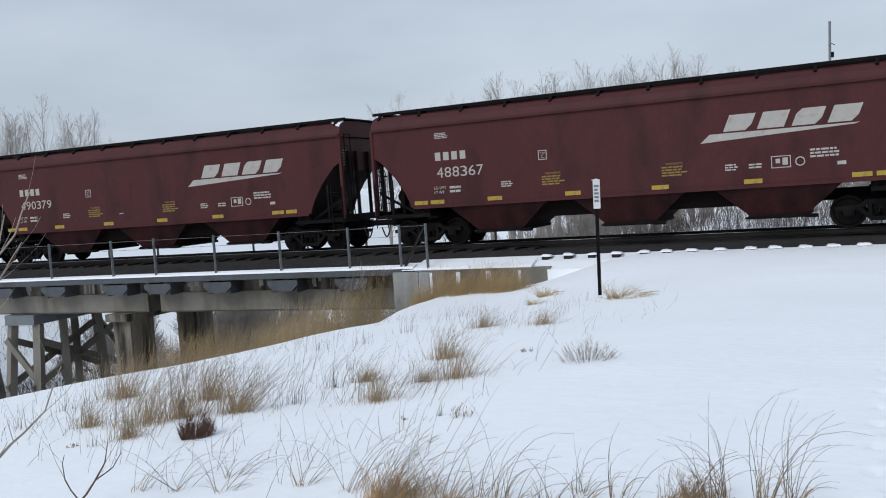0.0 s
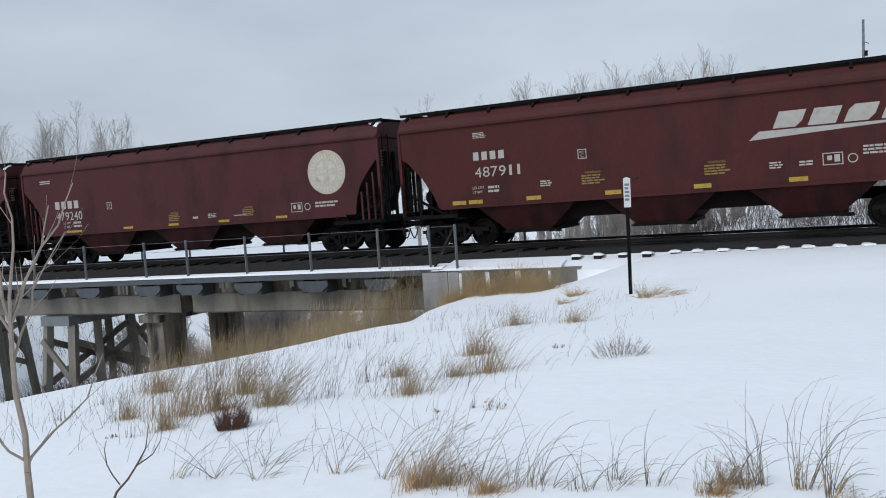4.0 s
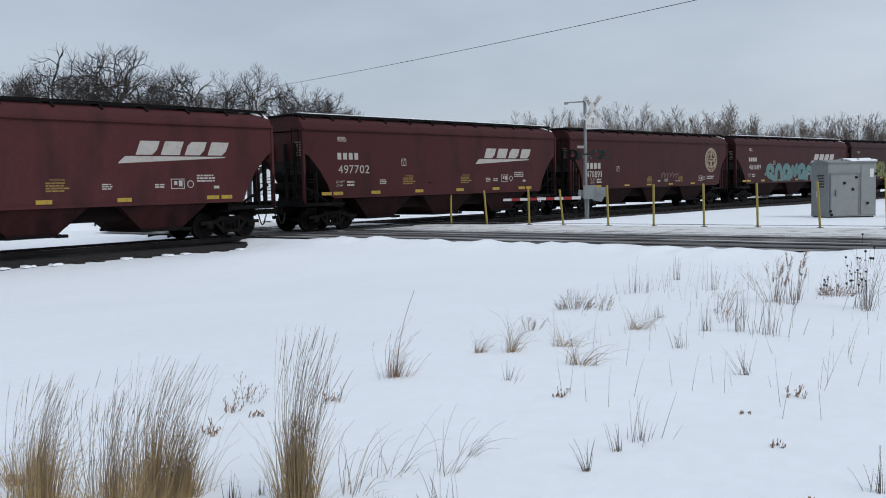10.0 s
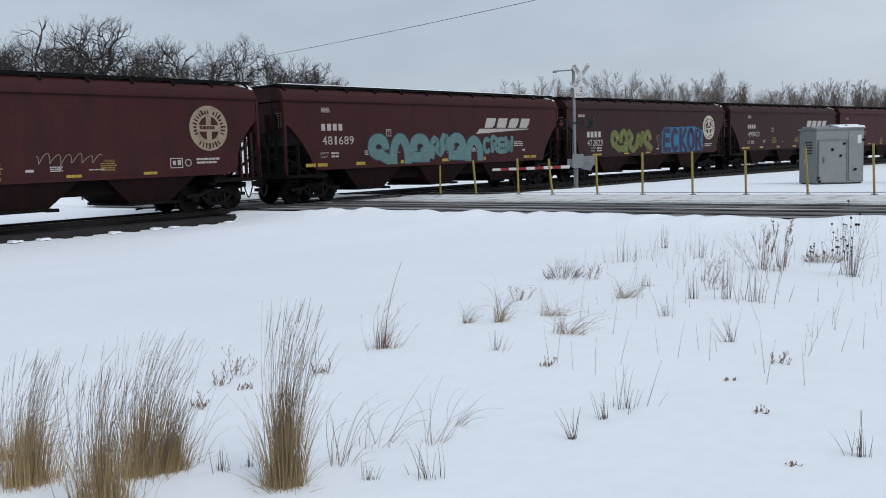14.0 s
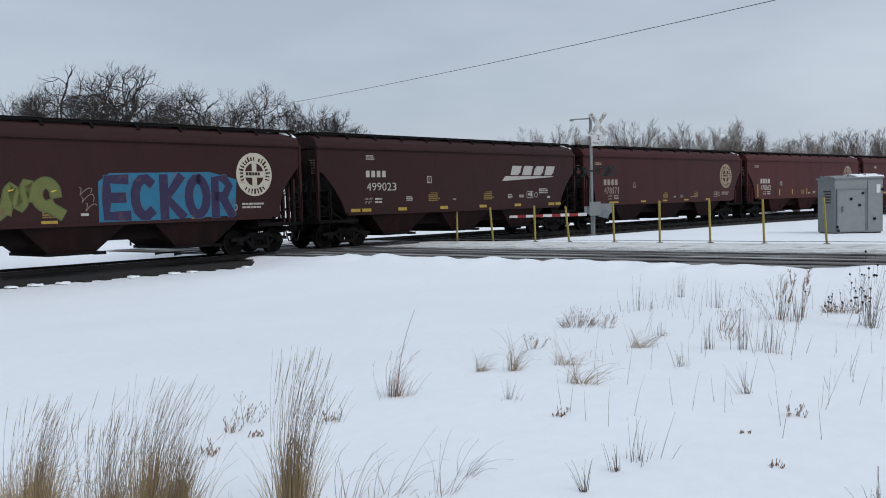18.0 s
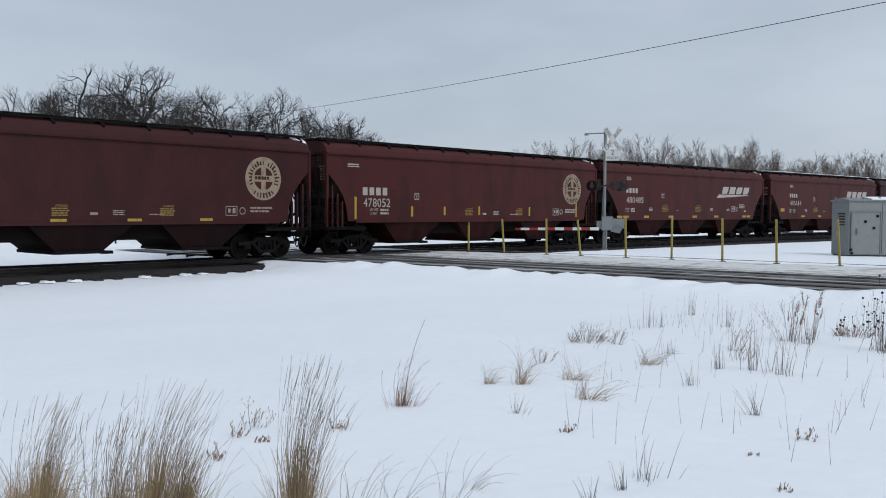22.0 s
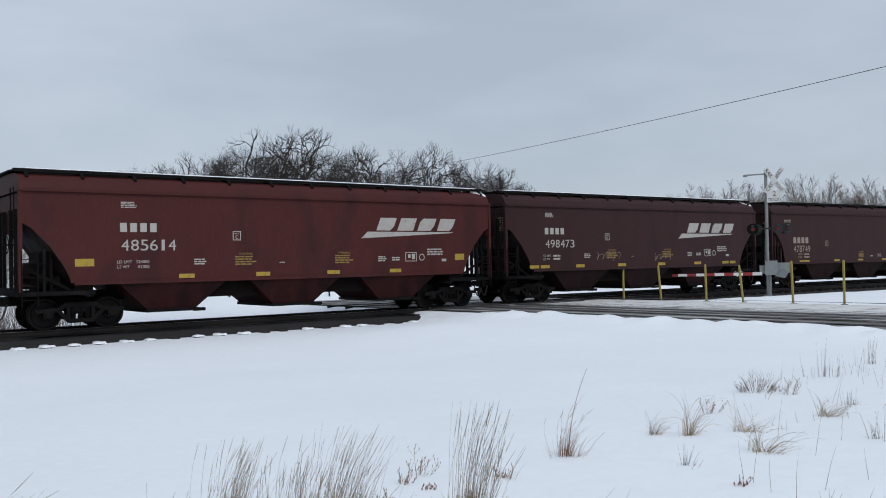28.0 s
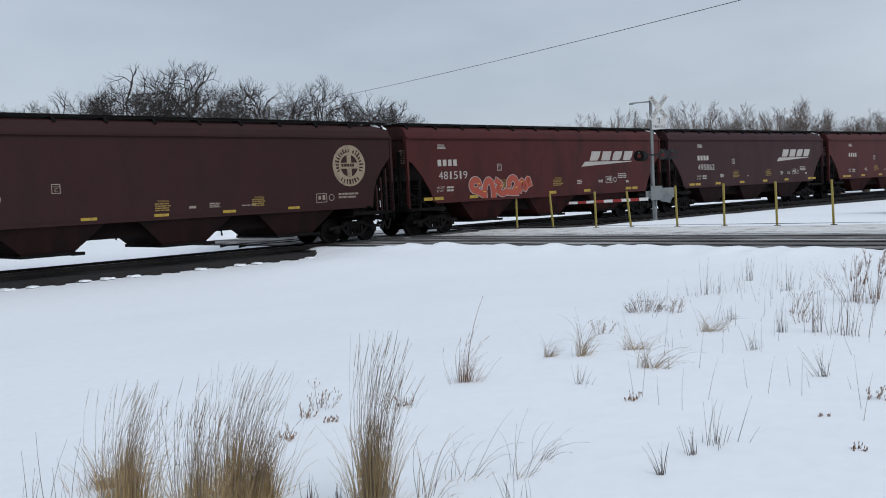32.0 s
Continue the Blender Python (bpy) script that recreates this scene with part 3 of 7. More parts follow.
        part("snow_patch", Geo().add([(x, y, z + dz) for dz in (0.004, 0.05) for x, y, z in ((x0, -1.1, 4.53), (x1, -1.1, 4.53), (x1, -1.46, 4.34), (x0 + 0.3, -1.4, 4.40))], [(3, 2, 1, 0), (4, 5, 6, 7), (0, 1, 5, 4), (1, 2, 6, 5), (2, 3, 7, 6), (3, 0, 4, 7)]), SNOW_CAP, car)
    # Hopper bays with their outlets.
    for c in (-4.35, 0.0, 4.35):
        c *= L / 17.9
        p = [(-1.75, -1.58, 1.36), (1.75, -1.58, 1.36), (1.75, 1.58, 1.36), (-1.75, 1.58, 1.36), (-0.78, -1.32, 0.5), (0.78, -1.32, 0.5), (0.78, 1.32, 0.5), (-0.78, 1.32, 0.5)]
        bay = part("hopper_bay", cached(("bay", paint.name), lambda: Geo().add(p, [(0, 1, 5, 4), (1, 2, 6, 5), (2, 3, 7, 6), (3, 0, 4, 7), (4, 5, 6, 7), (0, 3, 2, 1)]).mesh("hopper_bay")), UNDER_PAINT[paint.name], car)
        bay.location.x = c
        gate = part("outlet_gate", cached("gate", lambda: Geo().box(-0.82, 0.82, -1.4, 1.4, 0.40, 0.5).box(0.7, 1.05, -1.42, -1.2, 0.38, 0.48).tube((-0.9, -1.36, 0.44), (1.0, -1.36, 0.44), 0.03, n=6).mesh("outlet_gate")), STEEL_DARK, bay)
    for c in (-2.175, 2.175):
        c *= L / 17.9
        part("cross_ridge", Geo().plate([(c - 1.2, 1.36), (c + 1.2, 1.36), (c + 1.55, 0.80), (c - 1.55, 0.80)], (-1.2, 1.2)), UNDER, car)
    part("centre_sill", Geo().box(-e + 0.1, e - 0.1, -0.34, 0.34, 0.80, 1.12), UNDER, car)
    for s in (-1, 1):
        if s < 0:
            # Added dark plate that closes the bright view through the brake end.
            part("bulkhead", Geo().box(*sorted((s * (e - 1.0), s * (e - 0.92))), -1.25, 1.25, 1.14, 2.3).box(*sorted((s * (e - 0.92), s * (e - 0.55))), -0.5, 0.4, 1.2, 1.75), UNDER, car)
    # Ends: shear plate, platform, posts, ladders, brake wheel, coupler.
    for s in (-1, 1):
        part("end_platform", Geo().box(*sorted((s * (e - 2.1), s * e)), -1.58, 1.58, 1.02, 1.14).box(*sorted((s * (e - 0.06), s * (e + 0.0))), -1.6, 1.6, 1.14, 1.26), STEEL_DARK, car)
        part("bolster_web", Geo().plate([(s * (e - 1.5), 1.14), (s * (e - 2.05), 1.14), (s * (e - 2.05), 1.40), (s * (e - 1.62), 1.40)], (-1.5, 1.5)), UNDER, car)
        for y in (-1.56, -1.05, -0.45, 0.45, 1.05, 1.56):
            wide = 0.07 if abs(y) > 1.5 else 0.045
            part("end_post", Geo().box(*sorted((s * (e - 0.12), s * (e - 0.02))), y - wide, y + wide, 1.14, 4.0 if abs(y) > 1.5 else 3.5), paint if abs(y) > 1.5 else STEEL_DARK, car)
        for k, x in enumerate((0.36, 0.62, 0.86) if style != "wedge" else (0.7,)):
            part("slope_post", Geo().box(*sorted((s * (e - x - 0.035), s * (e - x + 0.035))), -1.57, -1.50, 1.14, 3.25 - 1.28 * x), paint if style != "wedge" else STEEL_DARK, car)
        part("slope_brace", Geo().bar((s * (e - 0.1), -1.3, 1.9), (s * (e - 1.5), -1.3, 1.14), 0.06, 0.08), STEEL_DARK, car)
        lad = part("ladder", cached("ladder_side", lambda: ladder_mesh(1.55, 0.42)), STEEL_DARK, car)
        lad.location = (s * (e - 0.3) - 0.21, -1.66, 0.72)
        lad = part("ladder", cached("ladder_end", lambda: ladder_mesh(2.9, 0.42)), STEEL_DARK, car)
        lad.location, lad.rotation_euler = (s * (e + 0.05), -1.45 if s < 0 else -1.45, 1.2), (0, 0, radians(90))
        for gz in (1.55, 1.95):
            part("grab_iron", Geo().tube((s * (e - 0.2), -1.66, gz), (s * (e - 0.75), -1.66, gz), 0.013, n=5), STEEL_DARK, car)
        g = Geo().box(*sorted((s * (e - 0.5), s * (e + 0.12))), -0.2, 0.2, 0.72, 1.0).box(*sorted((s * (e + 0.1), s * (e + 0.39 + (spec.get("dr", 0) if s > 0 else 0)))), -0.1, 0.1, 0.76, 0.96)
        part("coupler", g, STEEL_DARK, car)
        pts = [Vector((s * (e + 0.05 + 0.35 * u), -0.45, 0.78 - 0.42 * math.sin(math.pi * u * 0.95))) for u in [k / 7 for k in range(8)]]
        g = Geo()
        for a, b in zip(pts, pts[1:]):
            g.tube(a, b, 0.025, n=6)
        part("brake_hose", g, BLACK_PAINT, car)
        add_truck(car, s * (e - 1.78))
    bx = -e - 0.1
    g = Geo()
    for k in range(14):
        a, b = 2 * math.pi * k / 14, 2 * math.pi * (k + 1) / 14
        g.tube((bx, -0.7 + 0.26 * math.cos(a), 2.5 + 0.26 * math.sin(a)), (bx, -0.7 + 0.26 * math.cos(b), 2.5 + 0.26 * math.sin(b)), 0.016, n=5)
    g.tube((bx, -0.96, 2.5), (bx, -0.44, 2.5), 0.012, n=5).tube((bx, -0.7, 2.24), (bx, -0.7, 2.76), 0.012, n=5).tube((bx, -0.7, 2.5), (bx + 0.2, -0.7, 2.5), 0.03, n=6)
    part("brake_wheel", g, STEEL_DARK, car)
    part("brake_cylinder", Geo().tube((-e + 0.7, -0.9, 1.4), (-e + 1.25, -0.9, 1.4), 0.16, n=12).box(-e + 0.75, -e + 1.1, -0.6, -0.2, 1.2, 1.6), STEEL_DARK, car)
    part("air_reservoir", Geo().tube((-e + 0.6, -0.5, 1.75), (-e + 0.6, 0.9, 1.75), 0.24, n=12).tube((-e + 0.45, -1.0, 1.3), (-e + 0.45, 0.6, 1.3), 0.06, n=8), STEEL_DARK, car)
    # Paintwork.
    y = SIDE
    a = -o + spec.get("dn", 0)
    white = STENCIL_DULL if spec.get("grimy") else STENCIL
    if style == "wedge":
        bars("stencil", a + 3.25, a + 3.75, 3.56, 3.76, 4, y, white, car, 1)
        lx, lw, lz, nz = 3.22, 1.18, 2.83, 2.29
        for i in range(4):
            flat("mark_block", a + lx + i * 0.30, a + lx + i * 0.30 + 0.2, lz + 0.02, lz + 0.29, y, white, car)
        if number:
            digits(number, a + 3.25, a + 4.97, nz, nz + 0.33, y, white, car)
        letters("LD LMT", a + 3.12, a + 3.56, 1.91, 2.0, y, white, car)
        letters("LT WT", a + 3.12, a + 3.48, 1.76, 1.85, y, white, car)
        if number == "485614":
            letters("224000", a + 3.68, a + 4.08, 1.91, 2.0, y, white, car)
            letters("62000", a + 3.74, a + 4.08, 1.76, 1.85, y, white, car)
        else:
            bars("stencil", a + 3.68, a + 4.08, 1.74, 2.0, 2, y, white, car, 2)
        frame_box("plate_frame", a + 6.8, a + 7.08, 2.6, 2.9, y, white, car)
        letters("PLATE", a + 6.86, a + 7.02, 2.79, 2.84, y, white, car)
        letters("C", a + 6.89, a + 6.99, 2.65, 2.76, y, white, car)
        for wx in (6.87, 10.6):
            letters("WARNING", a + wx + 0.12, a + wx + 0.62, 2.13, 2.2, y, STENCIL_YELLOW, car)
            bars("warning_print", a + wx, a + wx + 0.75, 1.78, 2.1, 4, y, STENCIL_YELLOW, car, 3)
        for bx0, bw, nn in ((5.5, 0.42, 3), (8.45, 0.22, 1), (8.45, 0.22, 1), (12.4, 0.38, 3)):
            bars("stencil", a + bx0, a + bx0 + bw, 1.82, 1.82 + 0.07 * nn, nn, y, white, car, 5 + nn)
        q = o - 18.2 + spec.get("dw", 0)
        wedge_mark(car, q + 11.75, q + 16.0, 2.96, 0.46, white)
        frame_box("plate_frame", q + 13.6, q + 14.12, 1.82, 2.16, y, white, car)
        flat("stencil", q + 13.72, q + 13.84, 1.95, 2.08, y, white, car)
        flat("stencil", q + 13.9, q + 14.04, 1.9, 2.1, y, white, car)
        disc("stencil_ring", q + 14.36, 1.97, 0.13, y, white, car, inner=0.10, n=24)
        bars("stencil", q + 14.62, q + 15.4, 2.02, 2.3, 3, y, white, car, 9)
        flat("placard", q + 15.3, q + 15.52, 1.8, 1.9, y, white, car)
        bars("stencil", q + 13.0, q + 13.4, 1.84, 2.0, 2, y, white, car, 11)
        marks = [(2.35, 0.5), (2.95, 0.5), (5.0, 0.5), (7.6, 0.5), (10.28, 0.5), (12.9, 0.5), (length - 2.55, 0.5), (length - 1.95, 0.45)]
        for x, w in marks:
            if number == "485614" and (x < 3 or x > length - 3):
                continue
            flat("reflector", a + x, a + x + w, 1.43, 1.56, y, REFLECTOR, car)
        if number == "485614":
            flat("reflector", a + 1.92, a + 2.46, 1.84, 2.06, y, REFLECTOR, car)
            flat("reflector", a + length - 2.25, a + length - 1.8, 1.84, 2.08, y, REFLECTOR, car)
    else:
        flat("stencil", a + 1.5, a + 2.1, 3.62, 3.67, y, white, car)
        flat("stencil", a + 1.5, a + 2.1, 3.54, 3.58, y, white, car)
        for i in range(4):
            flat("mark_block", a + 2.29 + i * 0.36, a + 2.29 + i * 0.36 + 0.25, 2.42, 2.74, y, white, car)
        if number:
            digits(number, a + 2.33, a + 3.83, 1.94, 2.29, y, white, car)
        letters("LD LMT", a + 2.68, a + 3.12, 1.78, 1.88, y, white, car)
        letters("LT WT", a + 2.68, a + 3.04, 1.61, 1.71, y, white, car)
        bars("stencil", a + 3.24, a + 3.72, 1.59, 1.88, 2, y, white, car, 2)
        frame_box("plate_frame", a + 5.2, a + 5.47, 2.26, 2.55, y, white, car)
        letters("PLATE", a + 5.25, a + 5.42, 2.44, 2.49, y, white, car)
        letters("C", a + 5.29, a + 5.39, 2.31, 2.42, y, white, car)
        for wx in (8.4, 12.0 if spec.get("second") else 8.4):
            letters("WARNING", a + wx + 0.1, a + wx + 0.5, 1.87, 1.94, y, STENCIL_YELLOW, car)
            bars("warning_print", a + wx, a + wx + 0.6, 1.57, 1.85, 4, y, STENCIL_YELLOW, car, 3)
            if not spec.get("second"):
                break
        flat("placard", a + 9.6, a + 9.85, 1.62, 1.70, y, white, car)
        bars("stencil", a + 10.35, a + 10.85, 1.6, 1.78, 3, y, white, car, 8)
        bars("stencil", a + 11.6, a + 12.3, 1.6, 1.66, 1, y, white, car, 3)
        q = o - 18.69
        emblem(car, q + 16.08, 2.94, 0.79, paint, CREAM_DULL if spec.get("grimy") or spec.get("tan") else CREAM, spec.get("worn"))
        frame_box("plate_frame", q + 14.45, q + 14.94, 1.59, 1.93, y, white, car)
        flat("stencil", q + 14.55, q + 14.66, 1.7, 1.84, y, white, car)
        flat("stencil", q + 14.74, q + 14.86, 1.68, 1.86, y, white, car)
        disc("stencil_ring", q + 15.16, 1.76, 0.13, y, white, car, inner=0.10, n=24)
        bars("stencil", q + 15.5, q + 16.6, 1.68, 1.92, 2, y, white, car, 9)
        if spec.get("upright"):
            for x, z0, z1 in ((1.85, 1.45, 2.35), (5.0, 1.55, 1.98), (7.0, 1.6, 1.98), (9.3, 1.6, 2.0), (13.0, 1.55, 2.0), (16.9, 1.5, 2.3)):
                flat("reflector", a + x, a + x + 0.11, z0, z1, y, REFLECTOR, car)
        else:
            for x, w in ((2.8, 0.88), (6.0, 0.5), (8.36, 0.5), (10.84, 0.5), (13.5, 0.5)):
                flat("reflector", a + x, a + x + w, 1.41, 1.50, y, REFLECTOR, car)
    # Faint weld seams of the side sheets.
    for k in range(1, 8):
        flat("weld_seam", a + 1.9 + k * (length - 3.8) / 8, a + 1.915 + k * (length - 3.8) / 8, 1.42, 3.98, y, paint, car, thick=0.0015)
    for x, z, w, h in spec.get("tags", ()):
        spray_tag(car, a + x, z, w, h)
    for shapes, x, z, w, h, cols, backed in spec.get("graffiti", ()):
        graffiti(car, shapes, a + x, z, w, h, cols, backed)
    return car


def ribbon(g, pts, width, y0, y1):
    """A flat painted stroke of even width along a bent line in x and z."""
    q = [Vector(p) for p in pts]
    n = len(q)
    v = []
    for i, p in enumerate(q):
        d = (q[min(i + 1, n - 1)] - q[max(i - 1, 0)]).normalized()
        o = Vector((-d.y, d.x)) * width / 2
        if i == 0:
            p = p - d * width * 0.3
        if i == n - 1:
            p = p + d * width * 0.3
        v += [(p.x + o.x, y, p.y + o.y) for y in (y0, y1)] + [(p.x - o.x, y, p.y - o.y) for y in (y0, y1)]
    f = []
    for i in range(n - 1):
        a, b = 4 * i, 4 * i + 4
        f += [(a, a + 2, b + 2, b), (a + 1, b + 1, b + 3, a + 3), (a, b, b + 1, a + 1), (a + 2, a + 3, b + 3, b + 2)]
    f += [(0, 1, 3, 2), (4 * n - 4, 4 * n - 2, 4 * n - 1, 4 * n - 3)]
    return g.add(v, f)


def spray_tag(car, x, z, w, h, mat=None):
    """A thin unreadable looping scrawl of one stroke."""
    rnd = random.Random(int(x * 77 + z * 31))
    n = max(14, int(w / 0.03))
    a0, a1 = rnd.uniform(0.25, 0.5), rnd.uniform(0, 6)
    p = []
    for i in range(n + 1):
        t = 0.55 * i
        amp = 0.35 + 0.3 * math.sin(0.31 * t + a1) ** 2
        p.append((x + w * i / n + a0 * h * math.sin(t + 1), z + h * (0.5 + amp * math.cos(t) + 0.12 * math.sin(0.9 * t + a1))))
    part("sprayed_tag", ribbon(Geo(), p, 0.018, SIDE - 0.004, SIDE - 0.001), mat or STENCIL_DULL, car)


def arc_line(cx, cz, rx, rz, a, b, n=9):
    return [(cx + rx * math.cos(math.radians(a + (b - a) * k / n)), cz + rz * math.sin(math.radians(a + (b - a) * k / n))) for k in range(n + 1)]


# Strokes of sprayed letters and of unreadable swollen shapes, in a unit square.
GLYPHS = {
    "E": [[(0.85, 0.9), (0.2, 0.9), (0.17, 0.5), (0.15, 0.1), (0.9, 0.1)], [(0.2, 0.5), (0.75, 0.5)]],
    "C": [arc_line(0.5, 0.5, 0.36, 0.42, 50, 310)],
    "K": [[(0.2, 0.05), (0.2, 0.95)], [(0.85, 0.95), (0.3, 0.48), (0.9, 0.05)]],
    "O": [arc_line(0.5, 0.5, 0.36, 0.42, 80, 440, 14)],
    "R": [[(0.2, 0.05), (0.2, 0.92), (0.6, 0.92), (0.8, 0.75), (0.6, 0.5), (0.25, 0.5)], [(0.5, 0.48), (0.88, 0.05)]],
    "W": [[(0.1, 0.95), (0.25, 0.05), (0.5, 0.7), (0.75, 0.05), (0.9, 0.95)]],
    "1": [arc_line(0.5, 0.15, 0.34, 0.7, 190, -10)],
    "2": [[(0.1, 0.2), (0.3, 0.75), (0.55, 0.3), (0.8, 0.85), (0.95, 0.5)]],
    "3": [arc_line(0.5, 0.58, 0.32, 0.3, -60, 200), [(0.15, 0.15), (0.85, 0.12)]],
    "4": [arc_line(0.45, 0.6, 0.3, 0.3, 0, 300, 10), [(0.5, 0.3), (0.9, 0.1)]],
    "5": [[(0.15, 0.85), (0.5, 0.6), (0.2, 0.35), (0.6, 0.1), (0.95, 0.25)]],
}


def rounded(line, n=5):
    """The same line with its corners swept round."""
    q = [Vector(line[0])] + [Vector(p) for p in line] + [Vector(line[-1])]
    out = []
    for a, b, c, d in zip(q, q[1:], q[2:], q[3:]):
        for k in range(n):
            t = k / n
            out.append(tuple(0.5 * ((2 * b) + (c - a) * t + (2 * a - 5 * b + 4 * c - d) * t * t + (3 * b - a - 3 * c + d) * t ** 3)))
    return out + [tuple(line[-1])]


def graffiti(car, shapes, x, z, w, h, cols, backed=False):
    """Sprayed letters: a broad rim stroke, the fill on it, a light edge; on a block of shade when backed."""
    rnd = random.Random(int(x * 100) + len(shapes))
    step = w / len(shapes)
    if backed:
        part("sprayed_shade", Geo().plate([(x - 0.12 * step, z - 0.05 * h), (x + w, z + 0.02 * h), (x + w + 0.12 * step, z + 0.9 * h), (x + w * 0.8, z + 1.08 * h), (x + 0.3 * step, z + 1.04 * h), (x - 0.1 * step, z + 0.85 * h)], (SIDE - 0.008, SIDE - 0.004)), cols[1], car)
    thick = min((0.26 if backed else 0.36) * h, step * (0.33 if backed else 0.36))
    for i, key in enumerate(shapes):
        dx, dz, sw, sh = x + i * step, z + (0 if backed else rnd.uniform(-0.04, 0.06) * h), step * (0.98 if backed else 1.08), h * (1 if backed else rnd.uniform(0.86, 1.05))
        for name, wide, y0, mat in (("sprayed_rim", thick * (1.13 if backed else 1.22), 0.008, cols[2] if backed else cols[1]), ("sprayed_fill", thick, 0.014, cols[0])):
            g = Geo()
            for k, line in enumerate(GLYPHS[key]):
                q = y0 + 0.0015 * k + 0.003 * (i % 2)
                ribbon(g, [(dx + u * sw, dz + v * sh) for u, v in (line if backed else rounded(line))], wide, SIDE - q - 0.0012, SIDE - q)
            part(name, g, mat, car)
        if not backed:
            u, v = GLYPHS[key][0][1]
            part("sprayed_stroke", ribbon(Geo(), [(dx + u * sw - 0.1 * step, dz + v * sh * 0.9), (dx + u * sw + 0.06 * step, dz + v * sh * 0.94)], 0.03, SIDE - 0.026, SIDE - 0.022), cols[2], car)


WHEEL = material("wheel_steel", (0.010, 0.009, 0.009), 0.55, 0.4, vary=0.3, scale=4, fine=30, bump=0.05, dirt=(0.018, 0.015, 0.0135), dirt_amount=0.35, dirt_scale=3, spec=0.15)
# Body paints repeated darker, shading the bays by colour, with sooty patches on top.
UNDER_PAINT = {p.name: material(p.name + "_shaded_sooty", c, 0.75, vary=0.25, scale=1.2, fine=14, bump=0.08, dirt=(0.007, 0.005, 0.0048), dirt_amount=0.5, dirt_scale=1.0, stretch=(1, 1, 0.5), spec=0.08) for p, c in ((PAINT["lit_brown"], (0.034, 0.0115, 0.012)), (PAINT["brown"], (0.019, 0.0072, 0.0073)), (PAINT["red"], (0.032, 0.0095, 0.009)), (PAINT["rust"], (0.015, 0.0065, 0.0065)), (PAINT["dark"], (0.018, 0.0085, 0.009)), (PAINT["dull"], (0.018, 0.0082, 0.008)))}
SPRAY = {k: material("spray_" + k, c, 0.6, vary=0.15, scale=4, fine=30, bump=0.0, dirt=(0.12, 0.05, 0.045), dirt_amount=0.15, dirt_scale=3) for k, c in (("teal", (0.085, 0.165, 0.16)), ("dark", (0.02, 0.03, 0.05)), ("pale", (0.16, 0.24, 0.24)), ("lime", (0.11, 0.122, 0.032)), ("blue", (0.014, 0.12, 0.21)), ("navy", (0.02, 0.013, 0.05)), ("sky", (0.035, 0.12, 0.2)), ("olive", (0.07, 0.085, 0.03)), ("orange", (0.32, 0.06, 0.035)), ("yellow", (0.6, 0.42, 0.05)), ("white", (0.33, 0.32, 0.31)))}
TEAL = (SPRAY["teal"], SPRAY["dark"], SPRAY["pale"])
# style, paint, number, details; in the order in which the cars pass.
FLEET = [
    ("wedge", "brown", "", {}),
    ("wedge", "lit_brown", "490379", {"dn": -0.9, "dr": 0.4, "dw": -0.6}),
    ("wedge", "lit_brown", "488367", {"dn": -0.4, "dr": 0.2, "dw": -0.4}),
    ("emblem", "lit_brown", "479240", {"second": True, "worn": True}),
    ("wedge", "red", "487911", {"dr": 0.65}),
    ("emblem", "lit_brown", "479450", {"second": True, "tan": True}),
    ("emblem", "lit_brown", "471565", {}),
    ("wedge", "lit_brown", "487039", {"tags": [(8.6, 1.8, 1.4, 0.3)]}),
    ("wedge", "lit_brown", "482646", {"dn": -0.85, "dr": 0.6, "dw": -0.2, "graffiti": [("42513", 3.2, 1.6, 2.0, 0.5, (SPRAY["blue"], PAINT["dark"], SPRAY["dark"]), False)]}),
    ("wedge", "brown", "497702", {"frost": True, "dn": -1.05, "dr": 0.9, "dw": -0.35}),
    ("emblem", "rust", "478891", {"second": True, "shift": -0.4, "dn": -0.4, "tan": True, "tags": [(9.9, 1.86, 2.1, 0.26), (1.9, 3.0, 0.9, 0.2), (2.0, 2.75, 0.6, 0.16)]}),
    ("wedge", "rust", "481689", {"frost": True, "dn": -0.95, "dw": -0.7, "graffiti": [("413231", 5.7, 1.5, 7.4, 1.2, TEAL, False), ("CREW", 13.2, 1.75, 2.3, 0.75, TEAL, False)]}),
    ("emblem", "dull", "472823", {"graffiti": [("43524", 4.6, 1.5, 4.4, 1.35, (SPRAY["lime"], SPRAY["olive"], SPRAY["yellow"]), False), ("ECKOR", 10.3, 1.44, 5.0, 1.46, (SPRAY["navy"], SPRAY["blue"], SPRAY["sky"]), True)], "tags": [(9.5, 2.3, 0.55, 0.2), (9.55, 2.05, 0.5, 0.2), (9.7, 1.8, 0.35, 0.2)]}),
    ("wedge", "dull", "499023", {"dn": -0.25}),
    ("emblem", "rust", "478171", {"second": True, "grimy": True}),
    ("emblem", "red", "478052", {"second": True, "tan": True, "upright": True}),
    ("wedge", "red", "480485", {"dn": -0.75, "dr": 0.2, "dw": -0.2}),
    ("wedge", "red", "485614", {"frost": True}),
    ("wedge", "dark", "498473", {"frost": True, "dn": -0.65, "dr": 0.6, "tags": [(6.2, 1.75, 1.6, 0.3), (10.0, 1.7, 1.2, 0.25)]}),
    ("emblem", "dull", "478749", {"second": True, "grimy": True}),
    ("wedge", "red", "481519", {"dn": -1.1, "dw": -0.7, "graffiti": [("41532", 5.0, 1.48, 3.9, 0.85, (SPRAY["orange"], SPRAY["white"], SPRAY["yellow"]), False)]}),
    ("wedge", "dark", "495862", {}),
    ("wedge", "red", "", {}),
    ("wedge", "brown", "", {}),
]
